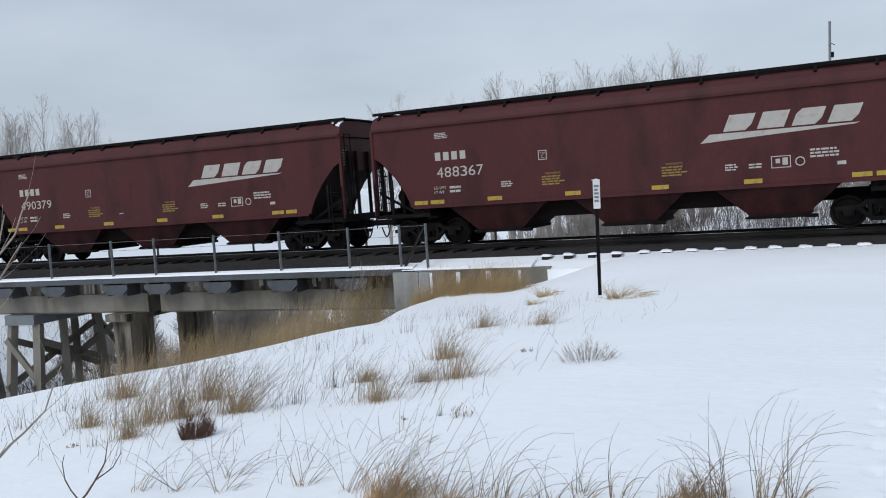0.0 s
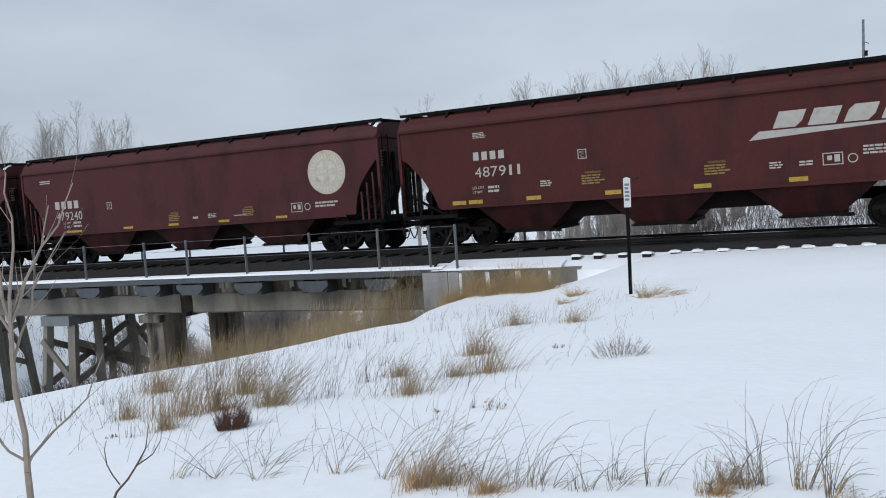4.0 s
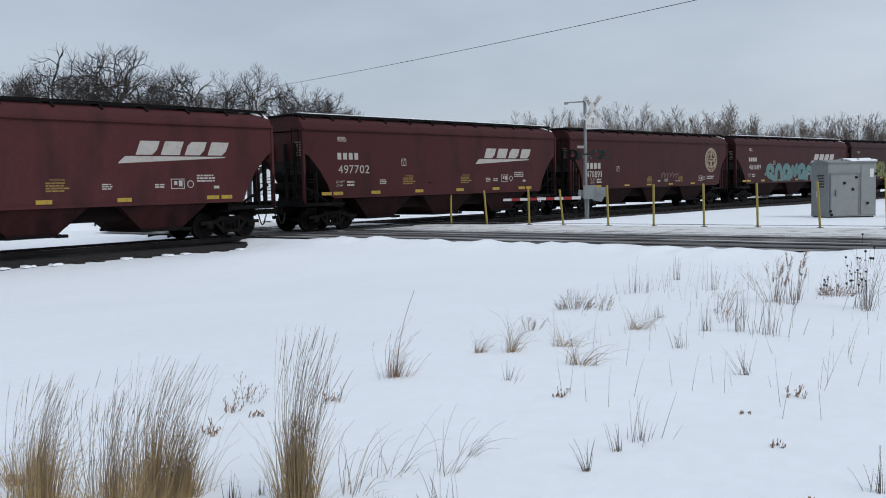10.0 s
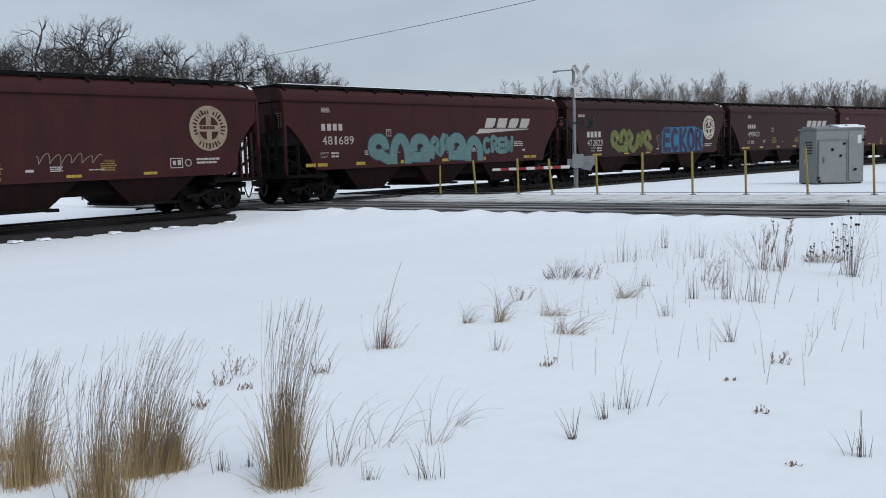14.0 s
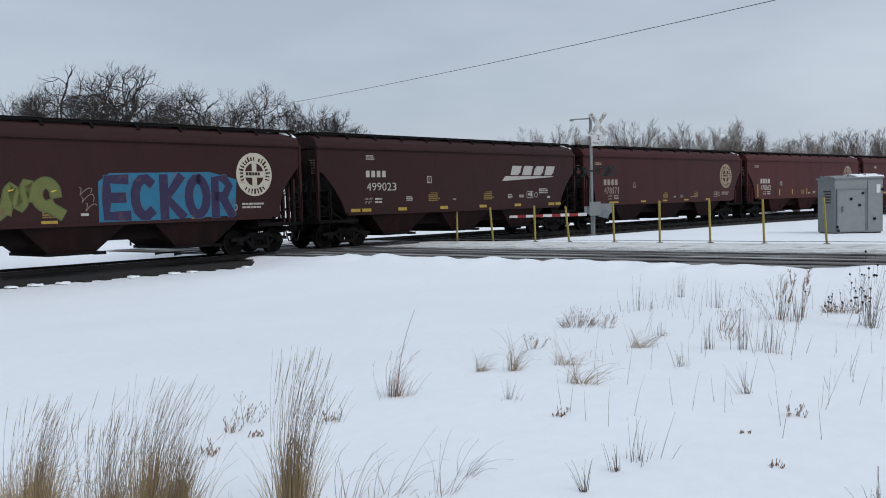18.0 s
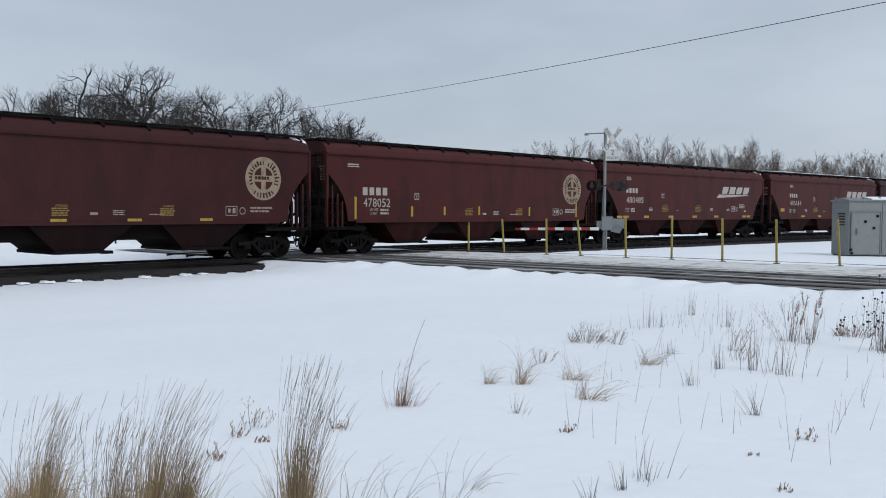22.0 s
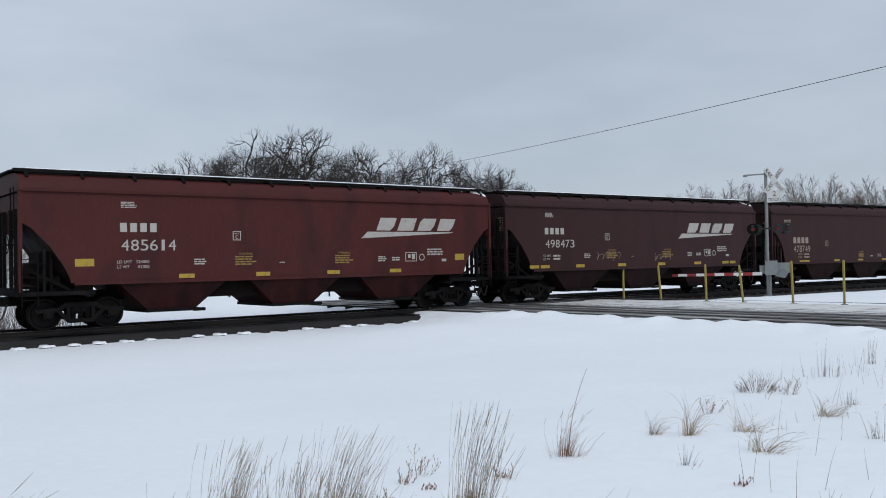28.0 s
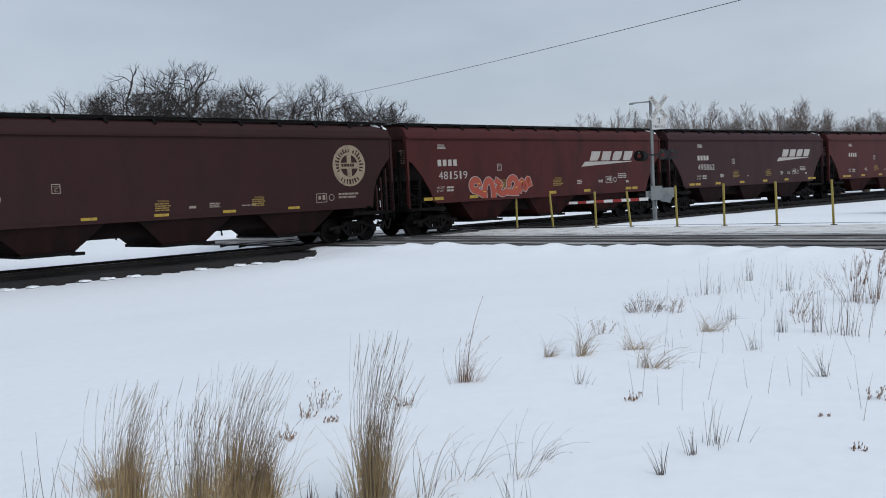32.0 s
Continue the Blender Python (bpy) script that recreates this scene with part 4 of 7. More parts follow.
HUE = {"lit_brown": "sky-lightened brown", "brown": "brown", "red": "oxide-red", "rust": "rusty brown", "dark": "dark brown", "dull": "faded brown"}
CARS = []
for i, (style, paint, number, spec) in enumerate(FLEET):
    sprayed = " and graffiti" if spec.get("graffiti") else ""
    words = f"{HUE[paint]} covered hopper car with {'white wedge mark' if style == 'wedge' else 'round cream emblem'}{sprayed}"
    dr = spec.get("dr", 0)
    CARS.append(((XK[i] + XK[i + 1] - dr) / 2 + spec.get("shift", 0), build_car(XK[i + 1] - XK[i] - dr, style, PAINT[paint], number, words, spec)))


def car_pose(s):
    a, _ = track_point(s - 6.8)
    b, _ = track_point(s + 6.8)
    m = (a + b) / 2
    d = b - a
    return pose(m.x, m.y, m.z, 0, -math.degrees(math.atan2(d.z, d.x)), math.degrees(math.atan2(d.y, d.x)))


# ---- track ----
def sweep(profile, s0, s1, step, closed=True):
    """A profile of (offset, height) carried along the track."""
    g = Geo()
    n = max(1, int((s1 - s0) / step))
    k = len(profile)
    for i in range(n + 1):
        s = s0 + (s1 - s0) * i / n
        c, yaw = track_point(s)
        a = radians(yaw)
        for o, z in profile:
            g.v.append((c.x - math.sin(a) * o, c.y + math.cos(a) * o, c.z + z))
    m = k if closed else k - 1
    for i in range(n):
        for j in range(m):
            g.f.append((i * k + j, i * k + (j + 1) % k, (i + 1) * k + (j + 1) % k, (i + 1) * k + j))
    if closed:
        g.f += [tuple(range(k))[::-1], tuple(n * k + j for j in range(k))]
    return g


track = tagged(empty("railway_track"), "single railway track of dark steel rails on snowy ballast", "track", kind="structure")
part("ballast", sweep([(-2.35, -0.50), (-1.6, -0.235), (1.45, -0.225), (1.8, -0.42)], -180, 180, 1.0), BALLAST, track)
for off in (-0.752, 0.752):
    rp = [(off + o, z) for o, z in ((-0.07, -0.17), (0.07, -0.17), (0.07, -0.155), (0.012, -0.13), (0.012, -0.045), (0.036, -0.03), (0.036, -0.004), (-0.036, -0.004), (-0.036, -0.03), (-0.012, -0.045), (-0.012, -0.13), (-0.07, -0.155))]
    rail = part("rail", sweep(rp, -180, 180, 1.0), RAIL, track)
    part("rail_head", sweep([(off - 0.026, -0.004), (off + 0.026, -0.004), (off + 0.024, 0.0), (off - 0.024, 0.0)], -180, 180, 1.0), RAIL_TOP, rail)

siding = tagged(empty("siding_track"), "second track of dark rails behind the main line", "track", kind="structure")
part("ballast", sweep([(o + 4.3, z) for o, z in ((-2.4, -0.44), (-1.9, -0.235), (1.7, -0.235), (2.2, -0.44))], 20.5, 180, 1.0), BALLAST, siding)
for off in (3.55, 5.05):
    part("rail", sweep([(off + o, z) for o, z in ((-0.07, -0.18), (0.07, -0.18), (0.036, -0.03), (0.036, -0.01), (-0.036, -0.01), (-0.036, -0.03))], 20.5, 180, 1.0), RAIL, siding)
for k in range(120):
    c, yaw = track_point(21 + 0.6 * k, 4.3)
    o = part("tie", cached("siding_tie", lambda: Geo().box(-0.115, 0.115, -1.3, 1.3, -0.34, -0.18).mesh("tie")), TIE, siding)
    o.matrix_basis = Matrix.Translation(c) @ pose(0, 0, 0, 0, 0, yaw)


def build_ties():
    """Timber ties; some reach out of the snow edge with a white cap on the end."""
    short = Geo().box(-0.115, 0.115, -1.42, 1.42, -0.34, -0.165).mesh("tie")
    long = Geo().box(-0.115, 0.115, -2.3, 1.42, -0.42, -0.262).mesh("tie")
    cap = Geo()
    for j, y in enumerate((-2.335, -2.32, -2.25, -2.15, -2.05, -1.98)):
        for x, z in ((-0.16, -0.29), (-0.12, -0.25), (0.0, -0.235), (0.12, -0.25), (0.16, -0.29)):
            cap.v.append((x, y, z if 0 < j < 5 else -0.29))
    cap.f = [(j * 5 + i, j * 5 + i + 1, j * 5 + i + 6, j * 5 + i + 5) for j in range(5) for i in range(4)]
    cap_me = cap.mesh("snow_cap", True)
    caps = [cap_me]
    for q in range(3):
        c2 = Geo()
        rc = random.Random(40 + q)
        c2.v = [(x * rc.uniform(0.9, 1.35), y + rc.uniform(-0.03, 0.03), z + (rc.uniform(-0.012, 0.03) if z > -0.28 else 0)) for x, y, z in cap.v]
        c2.f = list(cap.f)
        caps.append(c2.mesh("snow_cap", True))
    rnd = random.Random(5)
    for k in range(186):
        s = -46 + k * 0.74
        c, yaw = track_point(s)
        if ROAD_X0 - 0.3 < c.x < ROAD_X1 + 3:
            continue
        out = -9.0 < c.x < 20
        o = part("tie", long if out else short, TIE, track)
        o.matrix_basis = Matrix.Translation(c) @ pose(0, 0, rnd.uniform(-0.01, 0.01), 0, 0, yaw + rnd.uniform(-1.5, 1.5)) @ Matrix.Translation((rnd.uniform(-0.04, 0.04), rnd.uniform(-0.07, 0.05) - (0.13 if out else 0), -0.085 if out else 0))
        if out and (c.x < 9 or rnd.random() < 0.35):
            part("snow_cap", rnd.choice(caps), SNOW_CAP, o)


build_ties()


# ---- road and crossing ----
def strip(name, x0, x1, y0, y1, dz, mat, nx, step, parent=None):
    g = Geo()
    n = int((y1 - y0) / step)
    for j in range(n + 1):
        y = y0 + (y1 - y0) * j / n
        for i in range(nx + 1):
            x = x0 + (x1 - x0) * i / nx
            g.v.append((x, y, ground_z(x, y) + dz + 0.012 * noise.noise((x * 1.3, y * 0.3, 2))))
    g.f = [(j * (nx + 1) + i, j * (nx + 1) + i + 1, (j + 1) * (nx + 1) + i + 1, (j + 1) * (nx + 1) + i) for j in range(n) for i in range(nx)]
    return part(name, g, mat, parent, smooth=True)


road = tagged(strip("road", ROAD_X0 + 0.1, ROAD_X1, -60, 38.5, 0.05, SALTED, 8, 0.5), "wet asphalt road with slush and wheel tracks", "road", kind="structure")
tagged(strip("road_shoulder", ROAD_X1 - 0.1, VERGE_X1 - 0.3, -60, 39.0, 0.055, DIRTY_SNOW, 8, 0.4), "ploughed dirty snow along the road edge", "road shoulder", kind="structure")
tagged(strip("kerb_strip", VERGE_X1 - 0.32, VERGE_X1 + 0.02, -60, 60, 0.12, ASPHALT, 2, 1.0), "narrow bare asphalt strip along the fence", "kerb", kind="structure")


def wheel_tracks():
    """Bare wet wheel tracks with ragged edges on the slushy road."""
    for x, w, seed in ((22.35, 0.34, 1), (23.7, 0.42, 2), (24.75, 0.26, 3), (25.9, 0.4, 4), (26.75, 0.16, 5), (27.5, 0.1, 6)):
        g, n = Geo(), 240
        for j in range(n + 1):
            y = -12 + 50 * j / n
            for s in (-1, 1):
                q = x + s * w * 0.5 * (0.75 + 0.9 * noise.noise((y * 0.8, s * 3.0, seed))) + 0.12 * noise.noise((y * 0.15, 5.0, seed)) + s * 0.05 * noise.noise((y * 3, s * 5.0, seed))
                g.v.append((q, y, ground_z(q, y) + 0.072 + 0.012 * noise.noise((q * 1.3, y * 0.3, 2))))
        g.f = [(2 * j, 2 * j + 1, 2 * j + 3, 2 * j + 2) for j in range(n)]
        part("wheel_track", g, ASPHALT, road)


wheel_tracks()

crossing = tagged(empty("level_crossing"), "dark level crossing panels between the rails", "crossing", kind="structure")
for k in range(4):
    s = ROAD_X0 + 0.2 + k * 1.95
    for lo, hi in ((-0.66, 0.66), (-1.45, -0.84), (0.84, 1.45)):
        part("crossing_panel", sweep([(lo, -0.2), (hi, -0.2), (hi, -0.008), (lo, -0.008)], s + 0.2, s + 2.1, 1.0), ASPHALT, crossing)


def build_fence_posts():
    rows = [(25.5, 1.62, 0), (23.45, 1.6, -5), (21.2, 1.62, -1), (19.5, 1.58, -6), (17.4, 1.7, -1.5), (15.43, 1.7, 0), (13.4, 1.68, -1), (11.4, 1.66, -1.5), (9.26, 1.68, -3.5), (7.16, 1.75, -2), (5.0, 1.7, 0), (2.8, 1.7, 1)]
    for y, h, lean in rows:
        x = VERGE_X1 + 0.2
        post = tagged(empty("fence_post", pose(x, y, ground_z(x, y) - 0.05, 0, 0, 0) @ pose(0, 0, 0, lean, 0, 0)), "slim yellow plastic marker post in roadside snow", "post", "yellow posts along the road")
        part("post_body", Geo().plate([(-0.035, 0), (0.035, 0), (0.035, h - 0.06), (0.015, h), (-0.015, h), (-0.035, h - 0.06)], (-0.03, 0.03)), YELLOW_POST, post)
        part("post_base", Geo().box(-0.09, 0.09, -0.09, 0.09, -0.06, 0.1), BLACK_PAINT, post)


build_fence_posts()


def build_far_bank():
    """The ploughed bank beyond the crossing with its row of short dark posts."""
    a, b = Vector((17.0, 47.4)), Vector((33.5, 38.4))
    d = (b - a).normalized()
    w = Vector((-d.y, d.x))
    g, n, k = Geo(), 70, 8
    for i in range(n + 1):
        for j in range(k + 1):
            p = a + (b - a) * i / n + w * (j - k / 2) * 0.45
            hump = math.sin(math.pi * j / k) ** 1.5 * min(1, i / 6, (n - i) / 6)
            g.v.append((p.x, p.y, ground_z(p.x, p.y) - 0.06 + hump * (0.42 + 0.3 * noise.noise((p.x * 0.5, p.y * 0.5, 8)) + 0.16 * noise.noise((p.x * 1.8, p.y * 1.8, 3)))))
    g.f = [(i * (k + 1) + j, i * (k + 1) + j + 1, (i + 1) * (k + 1) + j + 1, (i + 1) * (k + 1) + j) for i in range(n) for j in range(k)]
    tagged(part("snow_bank", g, SNOW, smooth=True), "lumpy ploughed snow bank beyond the crossing", "snow bank", kind="structure")
    for i in range(13):
        p = a.lerp(b, (i + 1.2) / 14) - w * 0.9
        z = ground_z(p.x, p.y)
        post = tagged(empty("short_post", pose(p.x, p.y, z - 0.1, 0, (i * 37 % 7) - 3, 0)), "short dark timber post in a snow bank", "post", "short posts beyond the crossing")
        part("post_shaft", Geo().tube((0, 0, 0), (0, 0, 0.86 + 0.05 * (i % 3)), 0.05, 0.045, n=8), TIE, post)


build_far_bank()


# ---- crossing signal ----
LENS = material("unlit_red_lens", (0.09, 0.008, 0.008), 0.25, vary=0.1, bump=0.0)


def build_signal():
    x, y = 38.0, 22.03
    z = ground_z(x, y)
    yaw = -60
    sig = tagged(empty("crossing_signal", pose(x, y, z, 0, 0, yaw)), "grey crossing signal mast with white crossbuck and lowered gate arm", "crossing signal")
    mast = part("mast", Geo().tube((0, 0, -0.1), (0, 0, 5.92), 0.075, n=14), GALV, sig)
    part("mast_base", Geo().tube((0, 0, -0.1), (0, 0, 0.12), 0.2, n=12).box(-0.25, 0.25, -0.25, 0.25, -0.15, 0.03), GALV, sig)
    part("bracket_arm", Geo().bar((0, 0, 5.76), (-0.98, 0, 5.74), 0.05, 0.06).box(-1.0, -0.8, -0.06, 0.06, 5.66, 5.74), GALV, sig)
    # Crossbuck of two lettered blades.
    c, w, h = (0.36, 5.44), 1.36, 0.24
    for turn, words in ((-56, "CROSSING"), (56, "RAILROAD")):
        y0 = -0.13 if turn < 0 else -0.15
        b = part("crossbuck_blade", Geo().box(-w / 2, w / 2, -0.006, 0.006, -h / 2, h / 2), SHADED_WHITE, sig)
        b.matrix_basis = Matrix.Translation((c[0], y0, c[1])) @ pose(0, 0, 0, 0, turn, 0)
        if words == "RAILROAD":
            for part_words, x0 in (("RAIL", -0.60), ("ROAD", 0.16)):
                letters(part_words, x0, x0 + 0.44, -0.08, 0.08, -0.007, BLACK_PAINT, b)
        else:
            letters(words, -0.58, 0.58, -0.08, 0.08, -0.007, BLACK_PAINT, b)
    sp = part("track_sign", Geo().box(0.03, 0.69, -0.14, -0.128, 4.42, 4.98), SHADED_WHITE, sig)
    letters("2", 0.29, 0.43, 4.70, 4.94, -0.141, BLACK_PAINT, sp)
    letters("TRACKS", 0.08, 0.64, 4.48, 4.62, -0.141, BLACK_PAINT, sp)
    part("cross_arm", Geo().bar((-0.85, -0.05, 3.22), (0.95, -0.05, 3.22), 0.07, 0.07).bar((-0.1, 0.3, 3.2), (0.9, 0.45, 3.24), 0.06, 0.06), BLACK_PAINT, sig)
    for lx, ly, out in ((-0.62, -0.06, -1), (0.48, -0.06, -1), (0.92, 0.1, -1), (-0.45, 0.3, 1), (0.72, 0.35, 1)):
        lamp = part("flasher", Geo().tube((lx, ly, 3.2), (lx, ly + 0.12 * out, 3.2), 0.15, n=16).tube((lx, ly, 3.2), (lx, ly - 0.1 * out, 3.2), 0.14, 0.05, n=12), BLACK_PAINT, sig)
        part("backplate", Geo().tube((lx, ly + 0.125 * out, 3.2), (lx, ly + 0.14 * out, 3.2), 0.26 if lx < 0 else 0.24, n=20), STEEL_DARK if lx == -0.62 else BLACK_PAINT, lamp)
        part("lens", Geo().tube((lx, ly + 0.142 * out, 3.2), (lx, ly + 0.16 * out, 3.2), 0.1, n=14), LENS, lamp)
        part("hood", Geo().tube((lx, ly + 0.14 * out, 3.34), (lx, ly + 0.42 * out, 3.30), 0.06, 0.05, n=8), BLACK_PAINT, lamp)
    part("gate_mechanism", Geo().box(-0.12, 0.42, -0.28, 0.22, 1.05, 1.72).box(0.42, 0.95, -0.18, 0.18, 1.15, 1.62).box(-0.36, -0.12, -0.14, 0.14, 1.12, 1.5), GALV, sig)
    part("conduit", Geo().tube((0.1, -0.16, 0.0), (0.12, -0.16, 1.1), 0.035, n=8).tube((-0.1, 0.1, 1.7), (-0.05, 0.08, 3.2), 0.03, n=8), GALV, sig)
    part("counterweight", Geo().plate([(0.3, 1.0), (0.75, 0.9), (0.9, 1.2), (0.6, 1.35)], (-0.34, -0.28)), GREY_STEEL, sig)
    # The lowered arm in red and white lengths, out over the road.
    n, x0 = 17, -0.25
    for k in range(n):
        a, b = x0 - k * 0.42, x0 - (k + 1) * 0.42
        hh = 0.075 - 0.002 * k
        part("gate_arm", Geo().box(b, a, -0.34, -0.31, 1.12 - hh - 0.004 * k, 1.12 + hh - 0.004 * k), RED_PAINT if k % 2 else SHADED_WHITE, sig)


build_signal()


def build_cabinet():
    x, y = 38.0, 10.2
    z = ground_z(x, y) - 0.03
    cab = tagged(empty("signal_cabinet", pose(x, y, z, 0, 0, -45)), "silver sheet-metal signal cabinet with snow on its roof", "cabinet")
    w, d, h = 1.98, 1.3, 2.2
    f = -d / 2
    part("cabinet_body", Geo().box(-w / 2, w / 2, f, d / 2, 0.08, h), GALV, cab)
    part("plinth", Geo().box(-w / 2 + 0.05, w / 2 - 0.05, f + 0.05, d / 2 - 0.05, -0.15, 0.08), BLACK_PAINT, cab)
    part("cabinet_roof", Geo().add([(sx * (w / 2 + 0.05), yy, zz) for sx in (-1, 1) for yy, zz in ((f - 0.06, h), (f - 0.06, h + 0.05), (-0.1, h + 0.14), (d / 2 + 0.06, h + 0.05), (d / 2 + 0.06, h))], [(0, 1, 2, 3, 4), (9, 8, 7, 6, 5), (0, 5, 6, 1), (1, 6, 7, 2), (2, 7, 8, 3), (3, 8, 9, 4), (4, 9, 5, 0)]), GALV, cab)
    part("snow_cover", Geo().add([(xx, yy, zz) for xx in (-0.1, w / 2 + 0.02) for yy, zz in ((f - 0.05, h + 0.06), (f - 0.04, h + 0.1), (-0.1, h + 0.19), (d / 2, h + 0.12), (d / 2, h + 0.08), (-0.1, h + 0.15))], [(0, 1, 2, 3, 4, 5), (11, 10, 9, 8, 7, 6), (0, 6, 7, 1), (1, 7, 8, 2), (2, 8, 9, 3), (3, 9, 10, 4), (4, 10, 11, 5), (5, 11, 6, 0)]), SNOW_CAP, cab)
    # The wide front door with its raised edge, and a narrow fixed panel.
    door = part("cabinet_door", Geo().box(-w / 2 + 0.1, 0.25, f - 0.05, f - 0.004, 0.12, h - 0.45), GALV, cab)
    part("door_edge", Geo().box(0.25, 0.29, f - 0.07, f - 0.004, 0.12, h - 0.42).box(-w / 2 + 0.06, 0.29, f - 0.07, f - 0.004, h - 0.45, h - 0.41).box(-w / 2 + 0.06, -w / 2 + 0.1, f - 0.07, f - 0.004, 0.12, h - 0.45), GREY_STEEL, door)
    part("door_handle", Geo().box(-w / 2 + 0.26, -w / 2 + 0.33, f - 0.1, f - 0.05, 0.9, 1.12), GREY_STEEL, door)
    part("side_panel", Geo().box(0.36, w / 2 - 0.06, f - 0.025, f - 0.004, 0.14, h - 0.1), GALV, cab)
    for hx, hz in ((-0.92, 0.3), (-0.88, 0.16), (-0.35, 1.4), (0.0, 1.15), (0.14, 1.62), (0.62, 0.6), (0.95, 1.75)):
        lock = part("lock_plate", Geo().box(hx - 0.05, hx + 0.05, f - 0.075, f - 0.05, hz - 0.05, hz + 0.05), BLACK_PAINT, cab)
        part("lock_knob", Geo().tube((hx, f - 0.11, hz), (hx, f - 0.075, hz), 0.03, n=8), STEEL_DARK, lock)
    part("notice", Geo().box(0.72, 0.88, f - 0.031, f - 0.026, 1.62, 1.95), SHADED_WHITE, cab)
    # Stencilled lines and a small sticker on the narrow side.
    g = Geo()
    for k in range(5):
        g.box(-w / 2 - 0.006, -w / 2, -0.35, 0.2 - 0.08 * (k % 2), 1.68 - 0.11 * k, 1.74 - 0.11 * k)
    tagged(part("side_stencil", g, BLACK_PAINT, cab), kind="stuff")
    part("side_notice", Geo().box(-w / 2 - 0.012, -w / 2 - 0.004, 0.05, 0.22, 0.85, 1.1), SHADED_WHITE, cab)
    for rx, ry in ((-w / 2 + 0.1, d / 2 - 0.1), (-0.35, f + 0.15), (0.3, f + 0.1), (w / 2 - 0.1, f + 0.1)):
        part("lifting_lug", Geo().box(rx - 0.04, rx + 0.04, ry - 0.02, ry + 0.02, h, h + 0.16), GREY_STEEL, cab)
    x2, y2 = 38.6, 7.9
    box = tagged(empty("junction_box", pose(x2, y2, ground_z(x2, y2), 0, 0, -72)), "small grey electrical box on a short post", "electrical box")
    part("box_body", Geo().box(-0.22, 0.22, -0.15, 0.15, 0.55, 1.25), GREY_STEEL, box)
    part("box_post", Geo().tube((0, 0, -0.1), (0, 0, 0.56), 0.05, n=8), GALV, box)


build_cabinet()


# ---- sign post, far pole, wire ----
def build_small_posts():
    x, y = -5.29, 18.55
    s = tagged(empty("marker_sign", pose(x, y, ground_z(x, y) - 0.1, 0, 0.9, 20)), "narrow white sign on a thin dark steel post in snow", "sign post")
    part("sign_post", Geo().box(-0.03, 0.03, -0.02, 0.02, 0, 2.55).box(-0.045, -0.03, -0.02, 0.02, 0, 2.5), STEEL_DARK, s)
    sg = part("sign_plate", Geo().plate([(-0.075, 1.98), (0.075, 1.98), (0.075, 2.60), (0.0, 2.63), (-0.075, 2.60)], (-0.035, -0.028)), SHADED_WHITE, s)
    bars("sign_print", -0.05, 0.05, 2.1, 2.5, 5, -0.036, GREY_STEEL, sg, 2)
    x, y = -3.0, 90.0
    z = ground_z(x, y)
    p = tagged(empty("utility_pole", pose(x, y, z - 0.5, 0, 1.5, 0)), "tall bare grey pole beyond the trees", "pole")
    part("pole_shaft", Geo().tube((0, 0, 0), (0, 0, 15.4 - z), 0.15, 0.11, n=10), GREY_STEEL, p)
    part("pole_fitting", Geo().box(-0.1, 0.35, -0.08, 0.08, 12.1 - z, 12.6 - z).bar((0.1, 0, 13.4 - z), (0.45, 0, 13.2 - z), 0.06, 0.06), STEEL_DARK, p)
    a, b = Vector((75.6, 105.6, 15.3)), Vector((46.0, -8.0, 13.3))
    g, n, k = Geo(), 40, 5
    for i in range(n + 1):
        q = a.lerp(b, i / n) - Vector((0, 0, 0.76 * (1 - (2 * i / n - 1) ** 2)))
        g.v += [tuple(q + Vector((0.022 * math.cos(2 * math.pi * m / k), 0, 0.022 * math.sin(2 * math.pi * m / k)))) for m in range(k)]
    g.f = [(i * k + m, i * k + (m + 1) % k, (i + 1) * k + (m + 1) % k, (i + 1) * k + m) for i in range(n) for m in range(k)]
    tagged(part("overhead_wire", g, BLACK_PAINT), "single thin black overhead wire between two poles", "wire")
    for q in (a, b):
        zz = ground_z(q.x, q.y)
        p = tagged(empty("utility_pole", pose(q.x, q.y, zz - 0.3)), "brown timber utility pole carrying the overhead wire", "pole")
        part("pole_shaft", Geo().tube((0, 0, 0), (0, 0, q.z - zz + 0.9), 0.16, 0.11, n=10), BARK_GREY, p)
        part("insulator", Geo().tube((0, 0, q.z - zz + 0.55), (0, 0, q.z - zz + 0.95), 0.05, n=8), GREY_STEEL, p)


build_small_posts()


